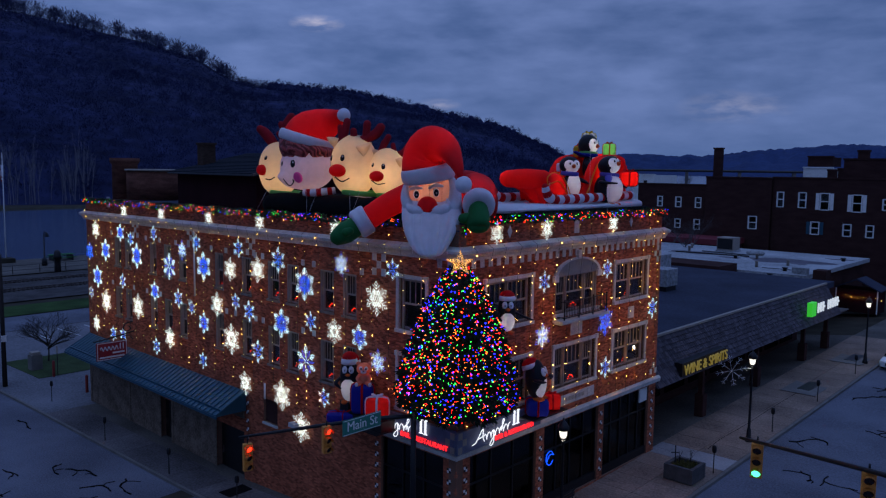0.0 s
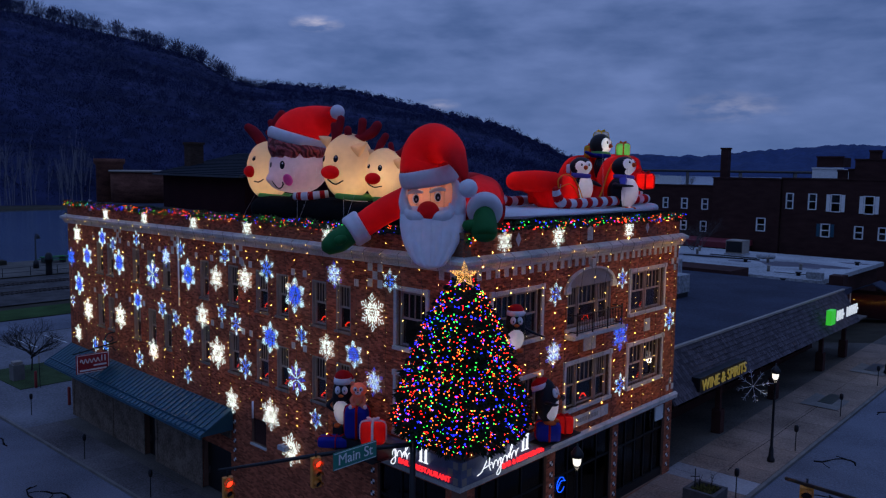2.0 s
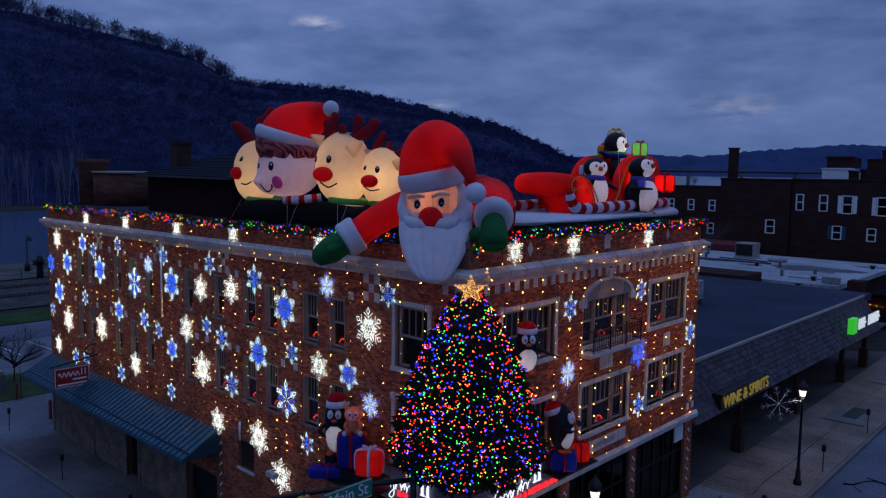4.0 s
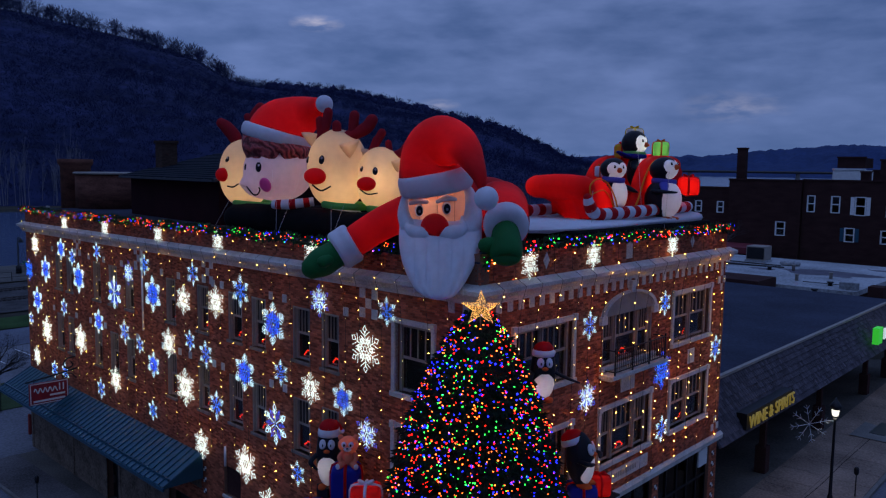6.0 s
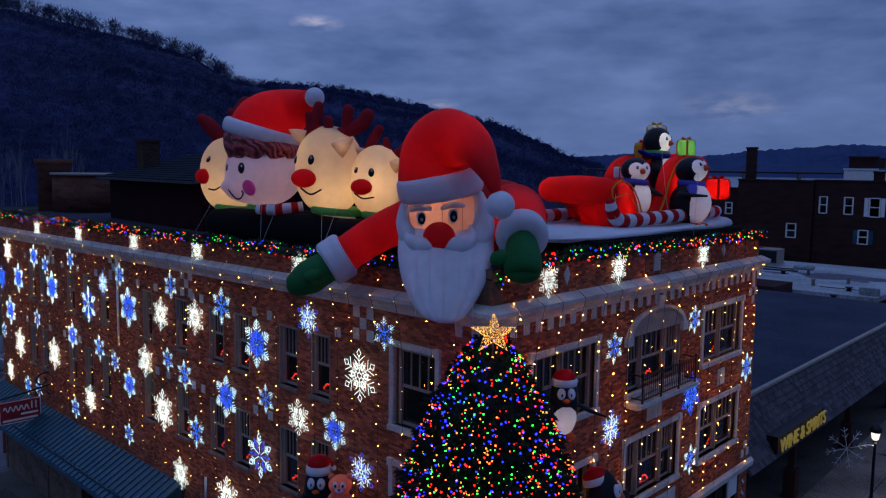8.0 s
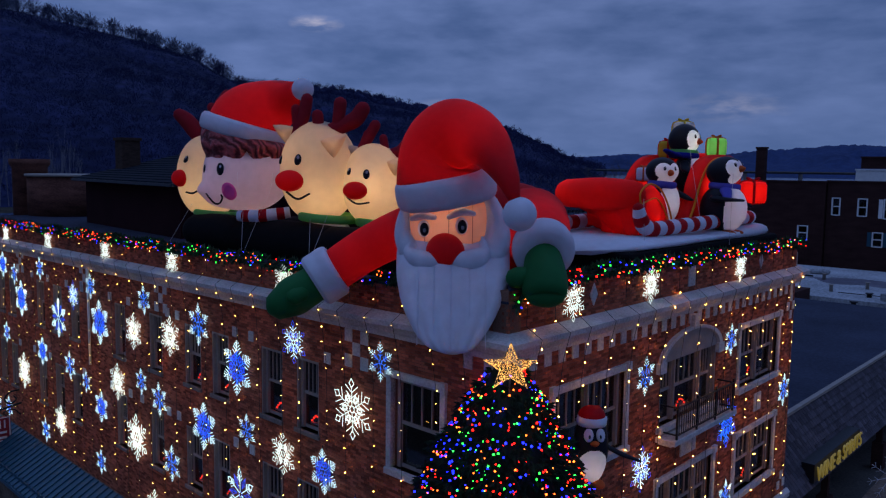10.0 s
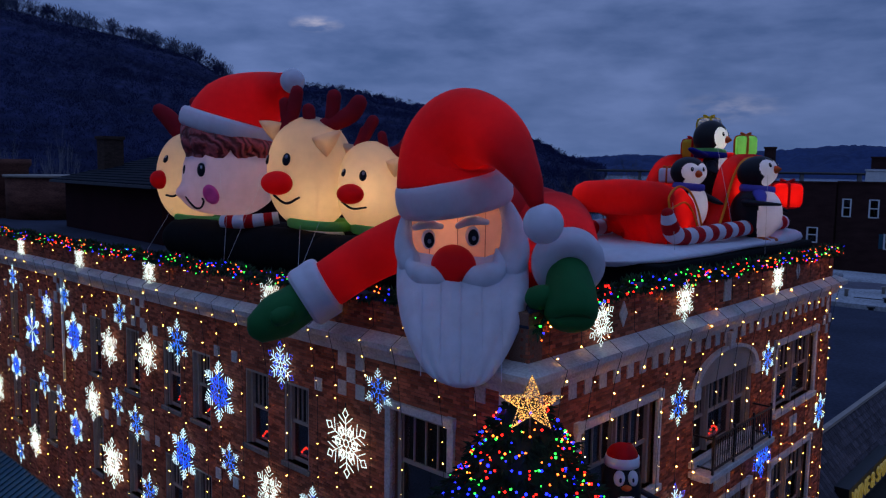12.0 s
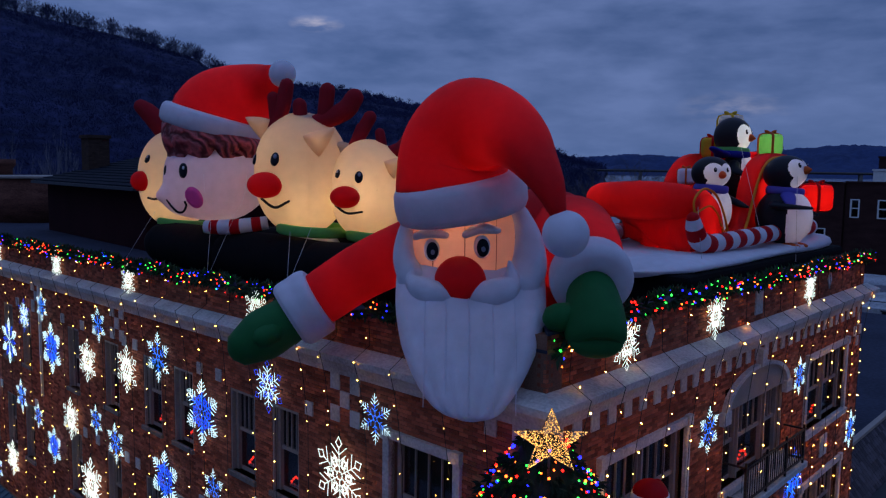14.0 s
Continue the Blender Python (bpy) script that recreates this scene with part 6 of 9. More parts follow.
# ---- lit snowflakes ----
def pair(y, l, y0=0.0, rise=0.75):
    """Two twigs, left and right, that leave the stem at y."""
    return [[(s * y0, y + y0 * rise), (s * l, y + l * rise)] for s in (-1, 1)]


def flake_strokes(kind):
    """Strokes of one arm as (colour, points); the arm points up and is one long."""
    stem = [(0, 0.10), (0, 0.74)]
    loop = [(0, 0.70), (0.12, 0.84), (0, 1.0), (-0.12, 0.84), (0, 0.70)]
    side = [[(s * 0.15, 0.20), (s * 0.27, 0.33), (s * 0.19, 0.48), (s * 0.08, 0.34), (s * 0.15, 0.20)] for s in (-1, 1)]
    hub = [(0.06, 0.10), (-0.06, 0.10)]
    if kind == "w":
        return [("w", p) for p in [stem, loop, hub, *pair(0.22, 0.16), *pair(0.36, 0.26), *pair(0.54, 0.30), *side]]
    if kind in "dc":
        if kind == "c":
            blue = [hub, *pair(0.20, 0.15), *pair(0.32, 0.17), *pair(0.55, 0.10), *side]
            sky = [[(0, 0.10), (0, 0.66)], *pair(0.43, 0.13)]
            white = [[(0, 0.66), (0, 1.0)], *pair(0.43, 0.27, 0.14), *pair(0.60, 0.22, 0.04), *pair(0.73, 0.16), *pair(0.85, 0.10)]
            return [("b", p) for p in blue] + [("c", p) for p in sky] + [("w", p) for p in white]
        blue = [stem[:1] + [(0, 0.66)], hub, *pair(0.28, 0.14), *pair(0.46, 0.14)]
        white = [[(0, 0.6), (0, 1.0)], *pair(0.46, 0.23, 0.14), *pair(0.63, 0.17), *pair(0.79, 0.11)]
        return [("c", p) for p in blue] + [("w", p) for p in white]
    if kind == "b":
        return [("w", p) for p in [stem, hub, *pair(0.34, 0.22), *pair(0.52, 0.24), *pair(0.22, 0.13)]] + [("b", p) for p in [loop, *side]]
    if kind == "e":
        leaf = [(0.125, 0.22), (0.34, 0.38), (0.40, 0.69), (0.16, 0.48), (0.125, 0.22)]
        return [("w", p) for p in [stem, loop, *pair(0.50, 0.18), *pair(0.64, 0.14)]] + [("b", p) for p in [hub, leaf, [(0.17, 0.30), (0.36, 0.62)]]]
    return [("b", p) for p in [loop, hub, *side, *pair(0.66, 0.2)]] + [("c", p) for p in [stem, *pair(0.34, 0.22), *pair(0.52, 0.26)]]


def bead(bm, p, r):
    """A small lamp bead, eight faces."""
    v = [bm.verts.new(p + Vector(d) * r) for d in ((1, 0, 0), (0, 1, 0), (-1, 0, 0), (0, -1, 0), (0, 0, 1), (0, 0, -1))]
    for k in range(4):
        bm.faces.new((v[k], v[(k + 1) % 4], v[4]))
        bm.faces.new((v[(k + 1) % 4], v[k], v[5]))


FLAKE = {}


def flake_meshes(kind):
    if kind not in FLAKE:
        res = {}
        for col in "wcb":
            bm = bmesh.new()
            any_ = False
            for k in range(6):
                a = math.pi * k / 3
                ca, sa = math.cos(a), math.sin(a)
                for c, pts in flake_strokes(kind):
                    if c != col:
                        continue
                    any_ = True
                    q = [(x * ca + y * sa, 0, -x * sa + y * ca) for x, y in pts]
                    for p0, p1 in zip(q, q[1:]):
                        rod(bm, p0, p1, 0.008 if col == "w" else 0.0045, 4)
                        a_, b_ = Vector(p0), Vector(p1)
                        steps = max(1, round((b_ - a_).length / 0.062))
                        for j in range(steps + 1):
                            bead(bm, a_.lerp(b_, j / steps), (0.0175 if kind == "w" else 0.0195) if col == "w" else 0.0135)
            if any_:
                m = {"w": G_CREAM if kind == "w" else G_ICE, "c": G_CYAN, "b": G_NEONBLUE}[col]
                res[{"w": "white_rope", "c": "cyan_rope", "b": "blue_rope"}[col]] = finish("rope", bm, m)
            else:
                bm.free()
        bm = bmesh.new()
        rod(bm, (0, -0.02, 1.0), (0, -0.02, 1.16), 0.02)
        rod(bm, (-0.9, -0.05, 0), (0.9, -0.05, 0), 0.012)
        rod(bm, (0, -0.05, -0.95), (0, -0.05, 1.0), 0.012)
        res["hanger"] = finish("hanger", bm, M_DARK)
        FLAKE[kind] = res
    return FLAKE[kind]


LABEL = {"w": "white lit rope-light snowflake", "d": "white and ice-blue lit rope-light snowflake", "c": "azure rope-light snowflake with white tips", "b": "white rope-light snowflake with blue loops", "e": "white rope-light snowflake with dark blue leaves", "f": "deep blue lit rope-light snowflake"}


def flake(W, a, z, r, kind, o=0.14, where="hung on the brick wall"):
    X, Y = (W(a + 1, o, z) - W(a, o, z)), (W(a, o + 1, z) - W(a, o, z))
    tip = Matrix.Rotation(radians((a * 37 + z * 53) % 9 - 4), 3, "Y")
    m = Matrix((X, Y, Vector((0, 0, 1)))).transposed() @ tip
    m = m.to_4x4()
    m.translation = W(a, o, z)
    ob = thing("snowflake_light", LABEL[kind] + " " + where, "snowflake light", "snowflake lights")
    r *= 1.13
    ob.matrix_world = m @ Matrix.Diagonal((r, r, r, 1))
    for name, me in flake_meshes(kind).items():
        p = new(name, me)
        p.parent = ob


for a, z, r, k in [(35.35, 11.78, 0.59, "w"), (31.32, 11.82, 0.55, "c"), (29.74, 11.51, 0.45, "d"), (26.44, 12.09, 0.45, "d"), (36.48, 10.15, 0.6, "f"), (33.77, 10.43, 0.7, "c"), (28.91, 10.45, 0.74, "c"), (24.43, 10.18, 0.74, "e"), (22.77, 11.35, 0.53, "b"), (21.02, 11.92, 0.46, "d"), (20.24, 10.6, 0.76, "c"), (17.3, 10.71, 0.6, "w")]:
    flake(WL, a, z, r, k)
for a, z, r, k in [(16.42, 11.96, 0.47, "d"), (14.54, 10.96, 0.61, "w"), (12.62, 11.65, 0.6, "d"), (35.26, 8.42, 0.72, "c"), (36.45, 7.15, 0.4, "d"), (31.14, 8.53, 0.46, "d"), (33.88, 6.81, 0.75, "w"), (26.45, 8.4, 0.57, "c"), (28.9, 7.06, 0.75, "w"), (23.34, 8.32, 0.54, "d"), (21.71, 7.95, 0.4, "d"), (18.77, 8.54, 0.62, "w")]:
    flake(WL, a, z, r, k)
for a, z, r, k in [(16.78, 8.95, 0.43, "d"), (15.42, 8.58, 0.53, "d"), (20.31, 7.23, 0.56, "c"), (35.65, 4.95, 0.55, "w"), (32.87, 4.63, 0.48, "d"), (31.25, 4.79, 0.47, "d"), (24.54, 5.67, 0.61, "w"), (26.37, 4.82, 0.49, "d"), (17.26, 6.76, 0.77, "w"), (12.38, 8.37, 0.69, "c"), (10.35, 10.66, 0.74, "c"), (7.44, 11.92, 0.53, "b")]:
    flake(WL, a, z, r, k)
for a, z, r, k in [(3.85, 12.03, 0.43, "d"), (4.92, 10.61, 0.70, "w"), (9.84, 8.85, 0.45, "d"), (7.97, 8.63, 0.54, "w"), (6.11, 8.64, 0.54, "c"), (10.23, 6.76, 0.7, "e"), (14.59, 6.52, 0.57, "d"), (4.82, 7.71, 0.54, "b"), (15.89, 4.52, 0.59, "w"), (12.38, 4.57, 0.72, "w"), (8.79, 5.21, 0.44, "d"), (10.69, 3.27, 0.72, "w"), (20.47, 4.97, 0.45, "d")]:
    flake(WL, a, z, r, k)
for a, z, r, k in [(5.82, 11.34, 0.46, "d"), (11.37, 11.48, 0.45, "d"), (16.39, 8.86, 0.53, "d"), (11.35, 8.78, 0.70, "f"), (5.78, 8.81, 0.56, "b"), (11.5, 6.32, 0.5, "d")]:
    flake(WR, a, z, r, k)
for a in (30.74, 25.41, 19.61, 14.35, 7.92):
    flake(WL, a, 13.68 - 0.012 * a, 0.42, "w", 0.12, "on the parapet")
for a in (2.27, 5.95, 11.86):
    flake(WR, a, 13.76, 0.44, "w", 0.12, "on the parapet")


# ---- strings of warm bulbs ----
bm = bmesh.new()
bmesh.ops.create_icosphere(bm, subdivisions=1, radius=0.018)
BULB = finish("bulb", bm, G_WARM, True)
bm = bmesh.new()
bmesh.ops.create_icosphere(bm, subdivisions=1, radius=0.018)
FRONT_BULB = finish("bulb", bm, glow("front_warm_bulb", (1.0, 0.34, 0.040), 85.0, (0.8, 0.6, 0.3)), True)
rng = random.Random(11)


def strand(W, a, bottom, label):
    s = thing("light_string", label, "string lights", "warm light strings on the brick walls")
    top = 14.18 if W is WR else 13.88
    path = [(0.07, top), (0.09, 13.4), (0.47, 13.16), (0.33, 12.6), (0.2, 11.5), (0.14, bottom)]
    bm = bmesh.new()
    sway = [rng.uniform(-0.06, 0.06) for _ in path]
    for (o0, z0), (o1, z1), w0, w1 in zip(path, path[1:], sway, sway[1:]):
        rod(bm, (a + w0, o0, z0), (a + w1, o1, z1), 0.007, 3, W)
    part("wire", bm, M_WIRE, s)
    z = top - 0.1 - rng.random() * 0.3
    while z > bottom:
        if not 13.14 < z < 13.3 and rng.random() > 0.12:
            k = next(i for i in range(len(path) - 1) if path[i][1] >= z >= path[i + 1][1])
            (o0, z0), (o1, z1) = path[k], path[k + 1]
            f = (z0 - z) / (z0 - z1)
            b = new("bulb", FRONT_BULB if W is WR else BULB)
            b.parent = s
            b.scale = (rng.uniform(0.45, 1.1) * (0.92 if W is WR else 0.74),) * 3
            b.location = W(a + sway[k] + (sway[k + 1] - sway[k]) * f + rng.uniform(-0.07, 0.07), o0 + (o1 - o0) * f + 0.03, z)
        z -= 0.49 + rng.uniform(-0.22, 0.22)


for j in range(36):
    a = 0.95 + j * 1.01 + rng.uniform(-0.12, 0.12)
    strand(WL, a, 5.5 if a < 5.4 else (4.4 if a > 15 else 4.2 + 0.5 * rng.random()), "string of small warm white bulbs down the side wall")
for j in range(17):
    a = 0.6 + j * 1.01 + rng.uniform(-0.1, 0.1)
    strand(WR, a, 5.6 if a < 5.4 else 4.75, "string of small warm white bulbs down the front wall")


# ---- the lit tree on the corner ----
TREE_Z = 6.66


def tree_radius(z):
    """Half the tree's width: a cone of drooping tiers, each flared at its hem."""
    r = np.interp(z, [6.5, 7.1, 7.8, 8.8, 9.6, 10.4, 10.9, 11.45, 12.0, 12.5, 12.75], [2.35, 2.55, 2.48, 2.20, 1.94, 1.68, 1.43, 1.12, 0.80, 0.44, 0.10])
    tier = ((12.5 - z) / 0.86) % 1.0
    return float(r) * (0.90 + 0.14 * tier ** 1.5)


def tree_place(z, w, k):
    r = tree_radius(z) * k
    return Vector((CX - 0.1 + r * math.cos(w), CY + 0.1 + r * math.sin(w), z))


def skirt(p):
    """The lower edge of the tree rises away from the corner."""
    w = math.atan2(p.y - CY, p.x - CX) + 0.83
    return p.z > TREE_Z + 0.16 * min(abs(w), 1.5) + 0.1 * math.sin(w * 9)


def outside(p, o=0.05):
    return p.x > CX + o or (p - Vector((CX, CY, p.z))).dot(Vector((NX, NY, 0))) > o


def spray(verts, faces, p, out, rng, size=0.26, count=7):
    """A tuft of needles: crossed slim blades round a twig."""
    for _ in range(count):
        d = (out + Vector((rng.uniform(-1, 1), rng.uniform(-1, 1), rng.uniform(-1, 0.7))) * 0.75).normalized()
        a = d.orthogonal().normalized() * size * 0.13
        b = d.cross(a)
        n = len(verts)
        q = p + d * size * rng.uniform(0.6, 1.1)
        m = p.lerp(q, 0.45)
        verts += [p, m + a, q, m - a, m + b, m - b]
        faces += [(n, n + 1, n + 2, n + 3), (n, n + 4, n + 2, n + 5)]


rng = random.Random(21)
tree = thing("lit_tree", "tall artificial fir wrapped round the corner, covered in coloured bulbs", "christmas tree")
verts, faces = [], []
while len(verts) < 3400 * 42:
    z = TREE_Z + (12.7 - TREE_Z) * (1 - math.sqrt(rng.random()) * 0.999)
    w = rng.uniform(-math.pi, math.pi)
    p = tree_place(z, w, rng.uniform(0.76, 0.98))
    if outside(p) and skirt(p):
        spray(verts, faces, p, Vector((math.cos(w), math.sin(w), -0.35)), rng, 0.17 + 0.07 * tree_radius(z))
ob = quick("needles", verts, faces, M_NEEDLE, tree)
ob["kind"] = "stuff"
bm = bmesh.new()
rows = []
for k in range(26):
    z = 7.05 + (12.6 - 7.05) * k / 25
    rows.append([bm.verts.new(tree_place(z, 2 * math.pi * j / 40, 0.74)) for j in range(40)])
skin(bm, rows, 0, True)
part("core", bm, M_NEEDLE, tree)
COLOURS = [("red_bulb", G_RED, 0.29), ("blue_bulb", G_BLUE, 0.28), ("green_bulb", G_GREEN, 0.18), ("amber_bulb", G_AMBER, 0.25)]


def pick(rng):
    t = rng.random()
    for c in COLOURS:
        t -= c[2]
        if t <= 0:
            return c
    return COLOURS[0]


BULBS = {}
for name, m, _ in COLOURS:
    bm = bmesh.new()
    bmesh.ops.create_icosphere(bm, subdivisions=1, radius=0.028)
    BULBS[name] = finish(name, bm, m, True)
ICO_V = [v.co.copy() for v in BULBS["red_bulb"].vertices]
ICO_F = [tuple(p.vertices) for p in BULBS["red_bulb"].polygons]
joined = {c[0]: ([], []) for c in COLOURS}
made = 0
count = 0
taken, tries = set(), 0
while count < 3200:
    z = TREE_Z + (12.5 - TREE_Z) * (1 - math.sqrt(rng.random()) if rng.random() < 0.86 else rng.random())
    w = rng.uniform(-math.pi, math.pi)
    p = tree_place(z, w, rng.uniform(0.90, 1.03))
    if not outside(p) or not skirt(p):
        continue
    cell = tuple(int(math.floor(v / 0.12)) for v in p)
    if cell in taken:
        tries += 1
        if tries > 60000:
            break
        continue
    taken.add(cell)
    count += 1
    name, m, _ = pick(rng)
    s = rng.uniform(0.48, 0.96) * (1.2 if name == "blue_bulb" else 1.0)
    if p.z > 9.9 and made < 300 and p.x + (24 - p.y) > -21.6:
        b = new(name, BULBS[name])
        b.parent, b.location, b.scale = tree, p, (s, s, s)
        made += 1
    else:
        V, Fc = joined[name]
        n = len(V)
        V += [p + v * s for v in ICO_V]
        Fc += [tuple(n + i for i in f) for f in ICO_F]
for name, m, _ in COLOURS:
    ob = quick(name + "s", *joined[name], m, tree)
    ob["kind"] = "stuff"

deck = thing("tree_deck", "dark round deck on struts that carries the corner tree", "platform")
bm = bmesh.new()
tube(bm, [(CX, CY, 6.92, 1.8), (CX, CY, 7.02, 1.8)], 0, 40, 1, None, False, curve=False)
part("deck_plate", bm, M_DARK, deck)
for w_ in (-1.9, -1.2, -0.5, 0.2, 0.9):
    bm = bmesh.new()
    rod(bm, (CX + 0.3 * math.cos(w_), CY + 0.3 * math.sin(w_), 6.1), (CX + 1.6 * math.cos(w_), CY + 1.6 * math.sin(w_), 6.92), 0.03, 6)
    part("strut", bm, M_DARK, deck)

star = thing("star_light", "large wire star covered in warm bulbs on the tree top", "star light")
sc = WF(0.86, 1.12, 12.73)
bm = bmesh.new()
sv = []
for k in range(10):
    r = 0.58 if k % 2 == 0 else 0.235
    a = math.pi * k / 5
    sv.append((r * math.sin(a), 0.88 * r * math.cos(a)))


def WSTAR(a, o, z):
    return sc + Vector((RC, RS, 0)) * a + Vector((RS, -RC, 0)) * o + Vector((0, 0, z))


for k in range(10):
    p, q = sv[k], sv[(k + 1) % 10]
    rod(bm, (p[0], 0, p[1]), (q[0], 0, q[1]), 0.012, 4, WSTAR)
    rod(bm, (p[0], 0, p[1]), (0, 0.14, 0), 0.008, 4, WSTAR)
rod(bm, (0, -0.1, -0.2), (0, -0.3, -0.9), 0.02, 5, WSTAR)
part("wire_frame", bm, M_RAIL, star)
V, Fc = [], []
for k in range(1000):
    i = rng.randrange(10)
    p, q = sv[i], sv[(i + 1) % 10]
    u, v = rng.random(), rng.random()
    if u + v > 1:
        u, v = 1 - u, 1 - v
    if k % 7 == 0:
        v = 1 - u
    d = 1 - u - v
    c = WSTAR(p[0] * u + q[0] * v, 0.14 * d + 0.015, p[1] * u + q[1] * v)
    n = len(V)
    V += [c + x * 0.22 for x in ICO_V]
    Fc += [tuple(n + i for i in f) for f in ICO_F]
G_STAR = glow("star_bulb", (1.0, 0.50, 0.11), 2.2, (0.8, 0.6, 0.3))
quick("star_bulbs", V, Fc, G_STAR, star)["kind"] = "stuff"

# ---- garland on the parapet ----
rng = random.Random(31)


def sag(a):
    """The garland droops round the corner and waves along the wall."""
    return 0.04 * math.sin(a * 2.1) - 0.5 * max(0.0, 1 - a / 0.9)


def base(W, a):
    """Height of the garland: the side parapet is lower and falls away to the river."""
    return 14.37 - 0.009 * a if W is WR else 14.10 - 0.008 * a


def garland(W, a0, a1, single):
    g = thing("garland", "green fir garland with coloured bulbs along the parapet", "garland", "garland lengths on the parapet")
    V, Fc = [], []
    n = int((a1 - a0) * 38)
    for k in range(n):
        a = a0 + (a1 - a0) * k / n
        t = rng.uniform(0, 2 * math.pi)
        z = base(W, a) + sag(a)
        c = W(a, 0.1, z)
        out = (W(a, 0.1 + math.cos(t), z + math.sin(t)) - c)
        spray(V, Fc, c + out * 0.06, out, rng, 0.22, 4)
    quick("greenery", V, Fc, M_GARLAND, g)["kind"] = "stuff"
    lots = {c[0]: ([], []) for c in COLOURS}
    for k in range(int((a1 - a0) * 15)):
        a = rng.uniform(a0, a1)
        t = rng.uniform(-1.2, 2.4)
        name, m, _ = pick(rng)
        p = W(a, 0.1 + 0.19 * math.cos(t), base(W, a) + sag(a) + 0.14 * math.sin(t) - (0.1 if rng.random() < 0.3 else 0))
        s = rng.uniform(0.5, 0.85) * (1.0 if W is WR else 0.8)
        if single:
            b = new(name, BULBS[name])
            b.parent, b.location, b.scale = g, p, (s, s, s)
        else:
            v, f = lots[name]
            n0 = len(v)
            v += [p + x * s for x in ICO_V]
            f += [tuple(n0 + i for i in q) for q in ICO_F]
    if not single:
        for name, m, _ in COLOURS:
            quick(name + "s", *lots[name], m, g)["kind"] = "stuff"


for j in range(9):
    garland(WL, 1.6 + j * 35.9 / 9, 1.6 + (j + 1) * 35.9 / 9, j < 4)
for j in range(4):
    garland(WR, 0.1 + j * 17.6 / 4, 0.1 + (j + 1) * 17.6 / 4, True)

# ---- guy lines of the inflatables ----
for a, b in ((WF(-9.3, -11.4, 15.6), WL(15.2, -0.2, 14.0)), (WF(-6.8, -8.0, 15.3), WL(10.6, -0.2, 14.0)), (WF(-6.2, -8.0, 15.4), WL(10.55, -0.2, 14.0)), (WF(-4.4, -6.2, 15.2), WL(7.2, -0.2, 14.0)), (WF(-3.9, -6.2, 15.3), WL(7.25, -0.2, 14.0)),
             (WS(14.2, 2.86, 17.55), WS(11.3, 1.0, 15.0)), (WS(13.1, 0.78, 16.65), WS(11.9, 0.3, 14.4)), (WS(8.4, 1.5, 15.9), WS(7.4, 0.9, 14.75))):
    bm = bmesh.new()
    rod(bm, a, b, 0.006, 4)
    tagged(part("guy_line", bm, M_TETHER), "thin pale cord tying an inflatable to the parapet", "cord", "guy lines of the inflatables")


# ---- figures on the walls beside the tree ----
def bullet_cloth(x, y, z):
    return 1 if y > -0.1 and (x / 0.84) ** 2 + ((z + 0.42) / 0.46) ** 2 < 1 else 0


